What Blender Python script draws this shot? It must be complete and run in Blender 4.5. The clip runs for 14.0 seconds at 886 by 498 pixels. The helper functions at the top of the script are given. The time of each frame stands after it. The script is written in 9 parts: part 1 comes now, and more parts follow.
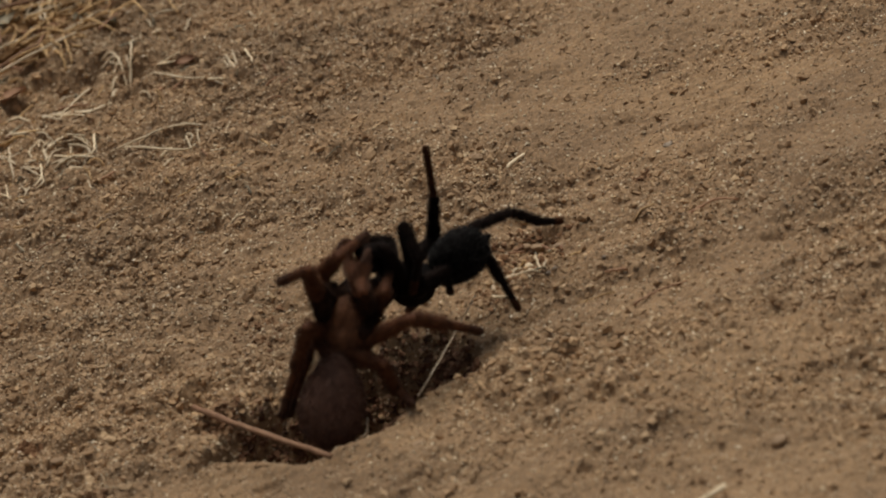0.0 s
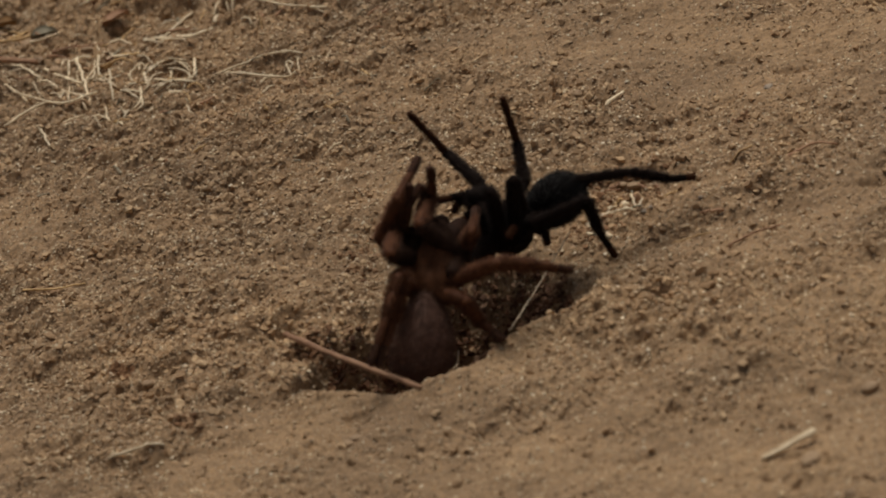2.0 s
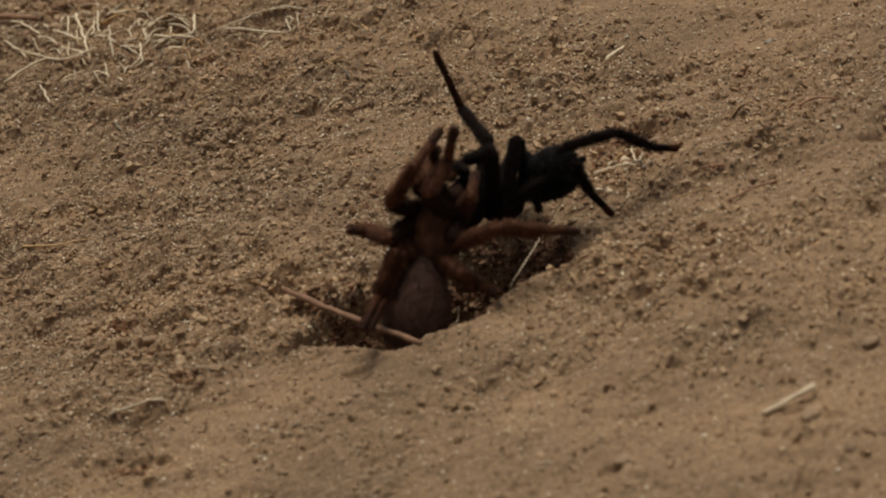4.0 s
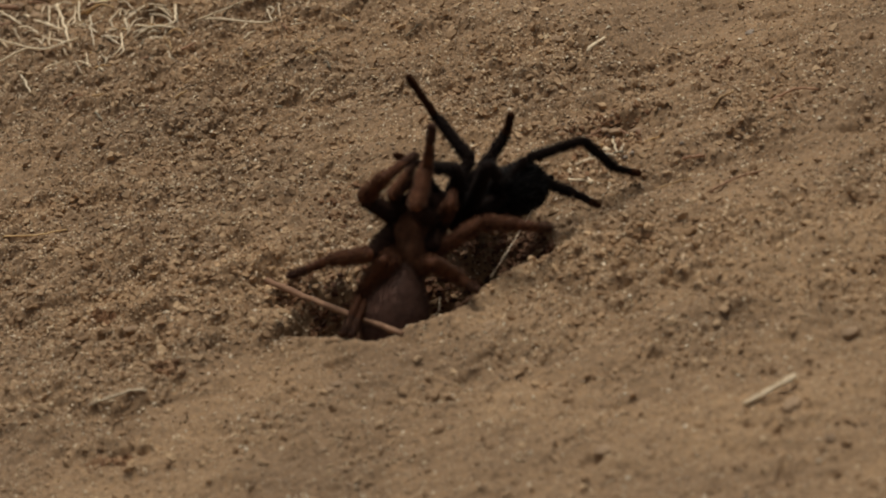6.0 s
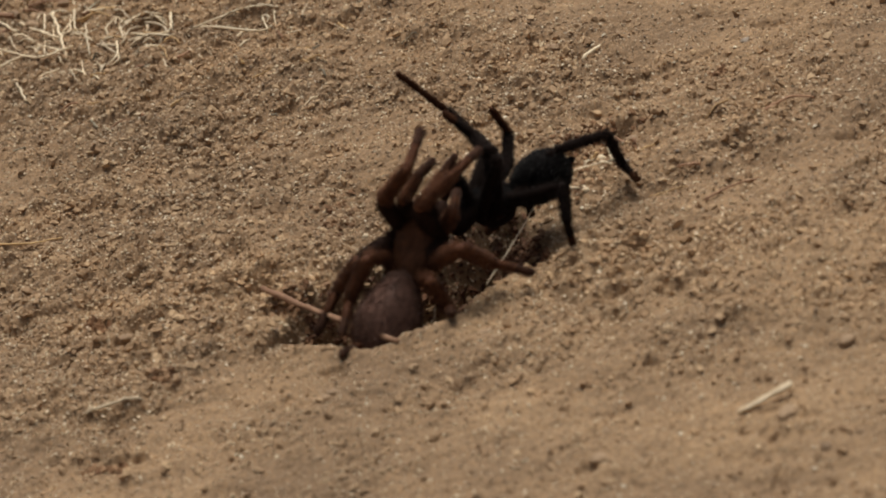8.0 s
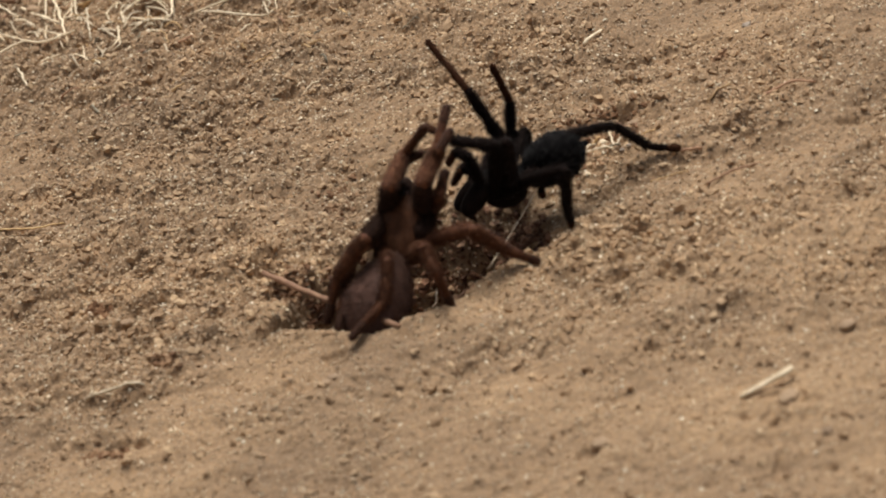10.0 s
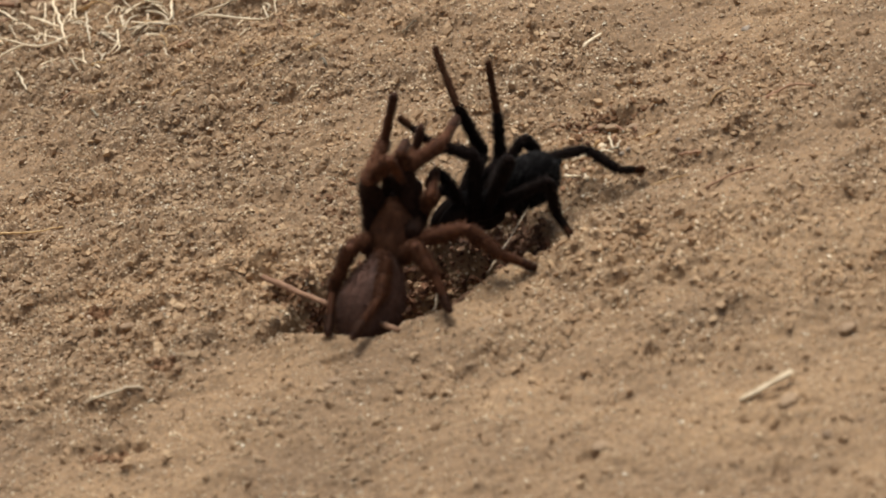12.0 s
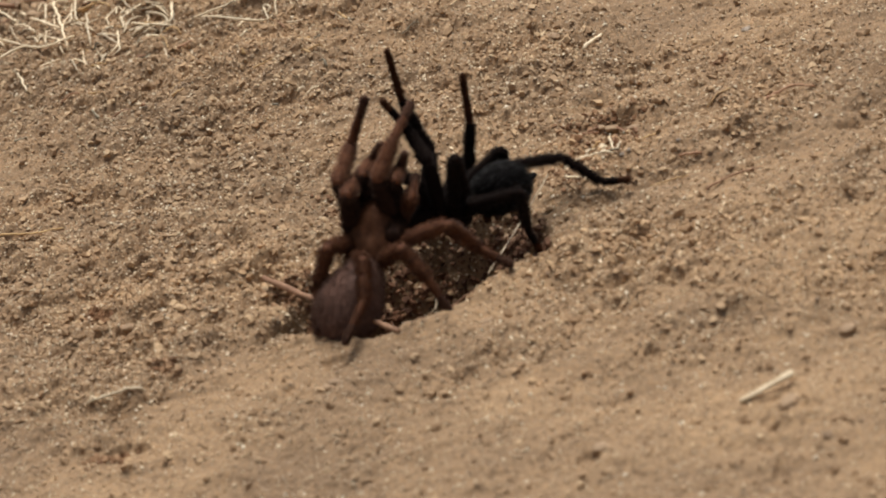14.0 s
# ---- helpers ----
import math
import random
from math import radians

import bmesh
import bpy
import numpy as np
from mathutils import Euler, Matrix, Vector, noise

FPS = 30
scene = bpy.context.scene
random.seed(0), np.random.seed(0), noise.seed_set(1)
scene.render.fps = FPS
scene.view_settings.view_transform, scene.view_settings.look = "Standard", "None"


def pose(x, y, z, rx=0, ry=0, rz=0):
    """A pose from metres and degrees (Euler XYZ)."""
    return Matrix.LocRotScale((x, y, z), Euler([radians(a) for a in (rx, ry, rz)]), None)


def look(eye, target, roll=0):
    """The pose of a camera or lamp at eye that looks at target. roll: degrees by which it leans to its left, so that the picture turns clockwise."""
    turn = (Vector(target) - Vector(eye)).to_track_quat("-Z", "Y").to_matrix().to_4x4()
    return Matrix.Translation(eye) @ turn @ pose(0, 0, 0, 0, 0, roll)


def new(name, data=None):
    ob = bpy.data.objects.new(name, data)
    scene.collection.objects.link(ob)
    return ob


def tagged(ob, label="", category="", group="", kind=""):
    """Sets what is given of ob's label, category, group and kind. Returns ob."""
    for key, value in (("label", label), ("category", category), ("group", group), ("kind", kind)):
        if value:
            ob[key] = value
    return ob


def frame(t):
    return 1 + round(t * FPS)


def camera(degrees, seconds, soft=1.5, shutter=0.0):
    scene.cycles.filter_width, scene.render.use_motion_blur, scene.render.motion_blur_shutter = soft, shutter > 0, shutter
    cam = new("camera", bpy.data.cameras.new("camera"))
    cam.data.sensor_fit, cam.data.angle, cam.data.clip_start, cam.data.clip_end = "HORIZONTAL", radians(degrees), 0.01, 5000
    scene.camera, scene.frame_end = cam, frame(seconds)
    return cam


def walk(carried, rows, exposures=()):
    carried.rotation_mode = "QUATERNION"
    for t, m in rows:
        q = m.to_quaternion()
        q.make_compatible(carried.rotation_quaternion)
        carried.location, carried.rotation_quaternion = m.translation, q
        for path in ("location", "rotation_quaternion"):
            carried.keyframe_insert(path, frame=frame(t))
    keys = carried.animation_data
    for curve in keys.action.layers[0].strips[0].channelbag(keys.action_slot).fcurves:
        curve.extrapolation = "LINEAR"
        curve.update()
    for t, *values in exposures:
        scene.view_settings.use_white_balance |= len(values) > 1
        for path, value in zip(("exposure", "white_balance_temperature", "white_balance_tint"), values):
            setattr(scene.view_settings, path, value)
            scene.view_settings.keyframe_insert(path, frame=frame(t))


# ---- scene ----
# ---------------------------------------------------------------- camera
cam = camera(16.0, 14.0, soft=1.9, shutter=0.22)
cam.data.dof.use_dof = True
cam.data.dof.focus_distance = 1.22
cam.data.dof.aperture_fstop = 17.0
EYE = pose(0.0, -0.9526, 0.55, 60.0, 0.0, 0.0)   # on a tripod a metre from the burrow
# seconds, tilt, turn and lean in degrees about the tripod's head
TURNS = [
    (0, 2.267, -1.272, -1.745), (0.2, 2.532, -1.471, -1.774), (0.5, 2.594, -1.443, -1.697),
    (0.8, 2.801, -1.675, -1.406), (1, 1.989, -1.579, -0.597), (1.2, 1.760, -1.700, -0.403),
    (1.5, 1.460, -1.128, -0.315), (1.7, 1.274, -0.262, -0.117), (2, 1.049, 0.403, 0.135),
    (2.2, 0.843, 0.762, 0.135), (2.5, 0.766, 0.866, 0.097), (3, 0.621, 0.934, 0.043),
    (3.2, 0.533, 0.654, -0.003), (5.3, 0.048, 0.247, 0.058), (5.5, 0.089, 0.174, 0.071),
    (6, 0.069, 0.067, 0.078), (6.5, 0.111, 0.033, 0.056), (7, 0.152, 0.016, 0.081),
    (7.5, 0.178, 0.013, 0.021), (8, 0.212, -0.016, 0.059), (8.2, 0.179, -0.004, 0.063),
    (10.3, -0.069, 0.001, 0.007), (10.5, -0.011, -0.015, -0.000), (11, -0.011, -0.015, -0.000),
    (11.5, -0.011, -0.001, -0.008), (12, 0.005, 0.001, 0.004), (12.5, 0.005, 0.001, 0.004),
    (13, 0.005, 0.001, 0.004), (13.5, 0.019, 0.006, -0.025), (14, 0.021, 0.008, -0.020),
]
EXPOSURES = [(0.0, -0.80, 6620, 10), (1.5, -0.84, 6620, 10), (3.0, -0.84, 6620, 10), (5.5, -0.81, 6620, 10), (7.0, -0.71, 6590, 10), (7.5, -0.54, 6510, 10),
             (8.2, -0.35, 6370, 10), (10.3, -0.01, 6230, 10), (14.0, -0.01, 6230, 10)]
walk(cam, [(t, EYE @ pose(0, 0, 0, a, b, c)) for t, a, b, c in TURNS], EXPOSURES)

# ---------------------------------------------------------------- light: high overcast
SUN_UP, SUN_ROUND = radians(69), radians(-22)
world = bpy.data.worlds.new("sky")
scene.world = world
world.use_nodes = True
wn = world.node_tree.nodes
sky = wn.new("ShaderNodeTexSky")
sky.sky_type, sky.sun_disc = "NISHITA", False
sky.sun_elevation, sky.sun_rotation = SUN_UP, SUN_ROUND
sky.dust_density, sky.air_density = 4.0, 1.0
veil = wn.new("ShaderNodeHueSaturation")      # thin cloud takes the blue out
veil.inputs["Saturation"].default_value = 0.35
world.node_tree.links.new(sky.outputs[0], veil.inputs["Color"])
world.node_tree.links.new(veil.outputs[0], wn["Background"].inputs[0])
wn["Background"].inputs[1].default_value = 0.075
sun = new("sun", bpy.data.lights.new("sun", "SUN"))
sun.data.energy, sun.data.angle, sun.data.color = 3.95, radians(30), (1.0, 0.95, 0.87)
sun.matrix_world = look((math.sin(SUN_ROUND) * math.cos(SUN_UP), math.cos(SUN_ROUND) * math.cos(SUN_UP), math.sin(SUN_UP)), (0, 0, 0))


# ---------------------------------------------------------------- materials
def material(name):
    m = bpy.data.materials.new(name)
    m.use_nodes = True
    return m, m.node_tree.nodes, m.node_tree.links, m.node_tree.nodes["Principled BSDF"]


def ramp(nodes, stops):
    r = nodes.new("ShaderNodeValToRGB")
    e = r.color_ramp.elements
    while len(e) < len(stops):
        e.new(0.5)
    for k, (at, col) in zip(e, stops):
        k.position, k.color = at, (*col, 1)
    return r


def noise_node(nodes, links, scale, detail=4.0, rough=0.6, stretch=(1, 1, 1)):
    co = nodes.new("ShaderNodeTexCoord")
    mp = nodes.new("ShaderNodeMapping")
    mp.inputs["Scale"].default_value = stretch
    n = nodes.new("ShaderNodeTexNoise")
    n.inputs["Scale"].default_value, n.inputs["Detail"].default_value, n.inputs["Roughness"].default_value = scale, detail, rough
    links.new(co.outputs["Object"], mp.inputs[0])
    links.new(mp.outputs[0], n.inputs["Vector"])
    return n


def mixed(nodes, links, fac, a, b, blend="MIX"):
    x = nodes.new("ShaderNodeMix")
    x.data_type, x.blend_type = "RGBA", blend
    for socket, value in ((x.inputs[0], fac), (x.inputs[6], a), (x.inputs[7], b)):
        if isinstance(value, (int, float)):
            socket.default_value = value
        elif isinstance(value, tuple):
            socket.default_value = (*value, 1)
        else:
            links.new(value, socket)
    return x.outputs[2]


def soil_material():
    m, nodes, links, bsdf = material("dry_sandy_soil")
    broad = noise_node(nodes, links, 16, 3, 0.6, (0.6, 1.2, 1))
    fine = noise_node(nodes, links, 560, 5, 0.75)
    grit = noise_node(nodes, links, 1500, 2, 0.5)
    col_a = ramp(nodes, [(0.34, (0.235, 0.154, 0.090)), (0.50, (0.285, 0.187, 0.107)), (0.66, (0.345, 0.227, 0.128))])
    links.new(broad.outputs[0], col_a.inputs[0])
    col_b = ramp(nodes, [(0.28, (0.10, 0.068, 0.046)), (0.5, (0.5, 0.5, 0.5)), (0.72, (0.80, 0.72, 0.60))])
    links.new(fine.outputs[0], col_b.inputs[0])
    col = mixed(nodes, links, 0.65, col_a.outputs[0], col_b.outputs[0], "OVERLAY")
    sp = ramp(nodes, [(0.66, (0, 0, 0)), (0.72, (1, 1, 1))])
    links.new(grit.outputs[0], sp.inputs[0])
    col = mixed(nodes, links, sp.outputs[0], col, (0.50, 0.42, 0.31))
    links.new(col, bsdf.inputs["Base Color"])
    bsdf.inputs["Roughness"].default_value = 0.95
    bsdf.inputs["Specular IOR Level"].default_value = 0.25
    bump = nodes.new("ShaderNodeBump")
    bump.inputs["Strength"].default_value, bump.inputs["Distance"].default_value = 0.7, 0.0008
    links.new(fine.outputs[0], bump.inputs["Height"])
    links.new(bump.outputs[0], bsdf.inputs["Normal"])
    return m


def island_material(name, stops, roughness=0.85, gloss=0.3, scale=900):
    """Loose grains: each piece takes its own tone."""
    m, nodes, links, bsdf = material(name)
    geo = nodes.new("ShaderNodeNewGeometry")
    r = ramp(nodes, stops)
    links.new(geo.outputs["Random Per Island"], r.inputs[0])
    n = noise_node(nodes, links, scale, 3, 0.6)
    dim = ramp(nodes, [(0.3, (0.75, 0.74, 0.72)), (0.7, (1.1, 1.1, 1.1))])
    links.new(n.outputs[0], dim.inputs[0])
    broad = noise_node(nodes, links, 16, 3, 0.6, (0.6, 1.2, 1))
    tint = ramp(nodes, [(0.36, (0.91, 0.92, 0.92)), (0.50, (0.99, 0.98, 0.96)), (0.64, (1.06, 1.02, 0.96))])
    links.new(broad.outputs[0], tint.inputs[0])
    toned = mixed(nodes, links, 1.0, r.outputs[0], dim.outputs[0], "MULTIPLY")
    links.new(mixed(nodes, links, 1.0, toned, tint.outputs[0], "MULTIPLY"), bsdf.inputs["Base Color"])
    bsdf.inputs["Roughness"].default_value = roughness
    bsdf.inputs["Specular IOR Level"].default_value = gloss
    return m


def plant_material(name, dark, light, scale=260):
    m, nodes, links, bsdf = material(name)
    n = noise_node(nodes, links, scale, 5, 0.65)
    info = nodes.new("ShaderNodeObjectInfo")
    r = ramp(nodes, [(0.3, dark), (0.7, light)])
    links.new(n.outputs[0], r.inputs[0])
    tone = ramp(nodes, [(0.0, (0.72, 0.70, 0.68)), (1.0, (1.12, 1.10, 1.05))])
    links.new(info.outputs["Random"], tone.inputs[0])
    links.new(mixed(nodes, links, 1.0, r.outputs[0], tone.outputs[0], "MULTIPLY"), bsdf.inputs["Base Color"])
    bsdf.inputs["Roughness"].default_value = 0.75
    bump = nodes.new("ShaderNodeBump")
    bump.inputs["Strength"].default_value, bump.inputs["Distance"].default_value = 0.5, 0.0004
    links.new(n.outputs[0], bump.inputs["Height"])
    links.new(bump.outputs[0], bsdf.inputs["Normal"])
    return m


def hide_material(name, dark, light, tip, roughness=0.6, sheen=0.3, gloss=0.12):
    """Hairy cuticle; every hair is an island with a tone of its own."""
    m, nodes, links, bsdf = material(name)
    geo = nodes.new("ShaderNodeNewGeometry")
    n = noise_node(nodes, links, 330, 4, 0.6)
    r = ramp(nodes, [(0.3, dark), (0.7, light)])
    links.new(n.outputs[0], r.inputs[0])
    pick = ramp(nodes, [(0.72, (0, 0, 0)), (1.0, (1, 1, 1))])
    links.new(geo.outputs["Random Per Island"], pick.inputs[0])
    links.new(mixed(nodes, links, pick.outputs[0], r.outputs[0], tip), bsdf.inputs["Base Color"])
    bsdf.inputs["Roughness"].default_value = roughness
    bsdf.inputs["Specular IOR Level"].default_value = gloss
    bsdf.inputs["Sheen Weight"].default_value = sheen
    bsdf.inputs["Sheen Roughness"].default_value = 0.4
    return m


SOIL = soil_material()
GRAIN = island_material("sand_grains", [(0.0, (0.20, 0.132, 0.078)), (0.2, (0.33, 0.225, 0.135)), (0.5, (0.47, 0.34, 0.215)), (0.72, (0.60, 0.455, 0.29)), (0.90, (0.82, 0.68, 0.47)), (1.0, (0.90, 0.80, 0.62))], 0.6, 0.4)
# damp burrow soil, coloured darker still to carry the pit's shade
SHADED_DAMP = island_material("shaded_damp_soil", [(0.0, (0.064, 0.028, 0.0145)), (0.55, (0.150, 0.069, 0.035)), (0.90, (0.23, 0.118, 0.064)), (1.0, (0.36, 0.23, 0.14))], 0.8, 0.3, 500)
RUSTY = island_material("rusty_soil", [(0.0, (0.14, 0.072, 0.038)), (0.5, (0.245, 0.136, 0.074)), (1.0, (0.38, 0.24, 0.138))], 0.9, 0.2, 500)
CRUMB = island_material("soil_crumbs", [(0.0, (0.30, 0.195, 0.113)), (0.5, (0.41, 0.277, 0.165)), (1.0, (0.54, 0.385, 0.235))], 0.95, 0.2, 500)
STRAW = plant_material("golden_straw", (0.43, 0.26, 0.11), (0.72, 0.50, 0.25))
TWIG = plant_material("brown_twig", (0.23, 0.115, 0.062), (0.43, 0.25, 0.145))
PALE = plant_material("bleached_straw", (0.60, 0.47, 0.30), (0.88, 0.76, 0.56))
STONE = plant_material("grey_stone", (0.24, 0.19, 0.145), (0.38, 0.31, 0.24), 400)
LEAF = plant_material("dead_leaf", (0.22, 0.19, 0.13), (0.36, 0.32, 0.23), 150)
RUST = plant_material("rusty_leaf", (0.17, 0.085, 0.03), (0.34, 0.20, 0.08), 120)
CLOD = plant_material("soil_clod", (0.26, 0.172, 0.10), (0.42, 0.285, 0.17), 500)
BROWN_LEG = hide_material("brown_leg_hair", (0.052, 0.0185, 0.0085), (0.118, 0.045, 0.0200), (0.25, 0.115, 0.055), 0.65, 0.04)
BROWN_BODY = hide_material("tan_carapace_hair", (0.058, 0.0230, 0.0100), (0.122, 0.050, 0.0225), (0.24, 0.115, 0.055), 0.6, 0.05)
BROWN_BELLY = hide_material("brown_abdomen_hair", (0.072, 0.037, 0.026), (0.145, 0.076, 0.054), (0.27, 0.155, 0.110), 0.6, 0.06)
BROWN_TIP = hide_material("dark_brown_pad", (0.034, 0.015, 0.0095), (0.075, 0.033, 0.018), (0.16, 0.08, 0.045), 0.7, 0.04)
# dark underside hair, with shade from the black spider painted into it
BROWN_SHADED_ROOT = hide_material("shaded_dark_root_hair", (0.014, 0.0075, 0.0055), (0.034, 0.017, 0.011), (0.085, 0.044, 0.025), 0.75, 0.0, 0.06)
BLACK_LEG = hide_material("black_leg_hair", (0.0048, 0.0029, 0.0023), (0.0125, 0.0070, 0.0050), (0.050, 0.036, 0.031), 0.8, 0.025, 0.05)
BLACK_TIP = hide_material("dark_foot_hair", (0.028, 0.0112, 0.0055), (0.066, 0.026, 0.0120), (0.150, 0.066, 0.032), 0.7, 0.0, 0.06)
BLACK_BODY = hide_material("black_body_hair", (0.002, 0.0016, 0.0015), (0.0045, 0.0037, 0.0033), (0.034, 0.031, 0.030), 0.8, 0.0, 0.05)
BLACK_BELLY = hide_material("grey_black_abdomen_hair", (0.0024, 0.0020, 0.0019), (0.0055, 0.0046, 0.0043), (0.075, 0.070, 0.067), 0.8, 0.04, 0.05)
FANG = hide_material("dark_horn", (0.010, 0.006, 0.005), (0.02, 0.012, 0.010), (0.02, 0.012, 0.010), 0.25, 0.0)


# ---------------------------------------------------------------- ground
TABLE = np.random.RandomState(7).rand(256, 256)


def lattice(x, y):
    """Smooth random heights between -1 and 1 over the unit lattice."""
    i, j = np.floor(x).astype(int), np.floor(y).astype(int)
    u, v = x - i, y - j
    u, v = u * u * (3 - 2 * u), v * v * (3 - 2 * v)
    a, b = TABLE[i % 256, j % 256], TABLE[(i + 1) % 256, j % 256]
    c, d = TABLE[i % 256, (j + 1) % 256], TABLE[(i + 1) % 256, (j + 1) % 256]
    return 2 * ((a * (1 - u) + b * u) * (1 - v) + (c * (1 - u) + d * u) * v) - 1


SLOPE = 0.26
# near rim of the burrow mouth and how deep it is behind it, along x
RIM_X = np.array([-0.0606, -0.0548, -0.0489, -0.0431, -0.0313, -0.0235, -0.0179, -0.0103, 0.0011, 0.0088, 0.0185, 0.0283, 0.0351, 0.0390])
RIM_Y = np.array([-0.0364, -0.0362, -0.0373, -0.0386, -0.0458, -0.0509, -0.0493, -0.0460, -0.0413, -0.0350, -0.0264, -0.0181, -0.0146, -0.0133])
RIM_D = np.array([0.0000, 0.0110, 0.0180, 0.0260, 0.0370, 0.0460, 0.0460, 0.0460, 0.0440, 0.0390, 0.0290, 0.0140, 0.0040, 0.0000])
RIM_W = np.array([0.0010, 0.0200, 0.0330, 0.0440, 0.0560, 0.0620, 0.0660, 0.0680, 0.0680, 0.0640, 0.0560, 0.0440, 0.0280, 0.0010])


# hollows, most where clods have broken out: x, y, half length, half width, depth
DENTS = [
    (-0.1121, -0.0021, 0.0032, 0.0019, 0.0030),
    (-0.0964, -0.0400, 0.0024, 0.0019, 0.0021),
    (-0.0996, -0.0842, 0.0026, 0.0022, 0.0026),
    (-0.1088, -0.0859, 0.0028, 0.0015, 0.0026),
    (0.0444, -0.1465, 0.0034, 0.0034, 0.0026),
    (0.1023, -0.1493, 0.0028, 0.0034, 0.0021),
    (0.1008, -0.1742, 0.0024, 0.0067, 0.0021),
    (0.1130, -0.1435, 0.0032, 0.0022, 0.0017),
    (0.0356, 0.1606, 0.0018, 0.0052, 0.0026),
    (0.1010, 0.0898, 0.0012, 0.0022, 0.0026),
    (0.0618, 0.0621, 0.0051, 0.0034, 0.0020),
    (0.1072, 0.0337, 0.0032, 0.0026, 0.0021),
    (-0.0347, -0.0595, 0.0036, 0.0019, 0.0026),
    (-0.0514, -0.0702, 0.0024, 0.0022, 0.0026),
    (-0.0613, -0.0800, 0.0028, 0.0019, 0.0021),
    (-0.0561, -0.0051, 0.0043, 0.0037, 0.0034),
    (0.0143, 0.1284, 0.0039, 0.0030, 0.0017),
    (0.0715, -0.0506, 0.0043, 0.0022, 0.0021),
    (0.0663, -0.0939, 0.0020, 0.0015, 0.0017),
    (0.1267, 0.1346, 0.0089, 0.0024, 0.0015),
    (0.1268, 0.0638, 0.0067, 0.0028, 0.0016),
    (0.1069, 0.0367, 0.0055, 0.0028, 0.0014),
    (0.1447, 0.0302, 0.0059, 0.0024, 0.0022),
    (0.1205, 0.0334, 0.0028, 0.0020, 0.0018),
    (0.1020, 0.1017, 0.0012, 0.0024, 0.0030),
    (0.1084, 0.0877, 0.0047, 0.0016, 0.0016),
    (0.0630, -0.0492, 0.0079, 0.0032, 0.0026),
    (0.0747, -0.0554, 0.0051, 0.0024, 0.0022),
    (0.0568, -0.0814, 0.0028, 0.0024, 0.0018),
    (-0.1199, 0.1876, 0.0055, 0.0032, 0.0024),
    (-0.0849, 0.1578, 0.0067, 0.0024, 0.0022),
    (0.1006, 0.1508, 0.0039, 0.0020, 0.0020),
    (0.0356, 0.1660, 0.0028, 0.0047, 0.0024),
    (0.0164, 0.1320, 0.0067, 0.0047, 0.0026),
    (0.0821, 0.0797, 0.0024, 0.0024, 0.0018),
    (-0.1108, 0.0032, 0.0036, 0.0028, 0.0026),
    (0.1174, -0.0985, 0.0059, 0.0024, 0.0016),
    (-0.0369, -0.0557, 0.0045, 0.0018, 0.0022),
    (-0.1064, -0.0838, 0.0060, 0.0024, 0.0026),
    (0.1050, -0.1363, 0.0070, 0.0022, 0.0020),
    (0.1000, -0.1460, 0.0032, 0.0032, 0.0022),
    (0.1015, -0.1677, 0.0022, 0.0050, 0.0018),
    (0.0660, 0.0630, 0.0105, 0.0055, 0.0030),
    (0.0333, 0.0039, 0.0040, 0.0030, 0.0040),
    # from here on: hollows added to give the dark shadows between grass stems
    (-0.1274, 0.3283, 0.0090, 0.0070, 0.0050),
    (-0.1023, 0.3182, 0.0060, 0.0070, 0.0040),
    (-0.1535, 0.3242, 0.0060, 0.0040, 0.0040),
    (-0.1199, 0.3360, 0.0060, 0.0030, 0.0030),
    (-0.1426, 0.3339, 0.0050, 0.0040, 0.0030),
]


def coarse(x, y):
    """How gritty the soil is: from 0, swept smooth, to 1, crumbly."""
    m = 0.72 + 0.70 * lattice(x / 0.075 + 20.3, y / 0.042 + 31.6) + 0.45 * lattice(x / 0.028 + 3.1, y / 0.017 + 12.2)
    m = m - 1.15 * np.clip((-y - 0.080 - 0.22 * np.maximum(x, 0)) / 0.045, 0, 1)
    m = m - 1.0 * np.clip(1.4 - ((x + 0.075) / 0.016) ** 2 - ((y + 0.053) / 0.022) ** 2, 0, 1)
    m = m - 0.7 * np.clip((x - 0.035) / 0.05, 0, 1) * np.clip((y - 0.045) / 0.05, 0, 1)
    m = m + 0.6 * np.clip((y - 0.22) / 0.1, 0, 1) * np.clip((0.02 - x) / 0.05, 0, 1)
    m = m + 0.9 * np.exp(-((x - 0.058) / 0.030) ** 2 - ((y - 0.032) / 0.028) ** 2)
    return np.clip(m, 0.08, 1)


def terraced(n, levels):
    """Turns smooth heights into flat treads with steep risers."""
    q = n * levels
    f = q - np.floor(q)
    return (np.floor(q) + np.clip((f - 0.5) * 3.2 + 0.5, 0, 1) * 0.8 + 0.2 * f) / levels


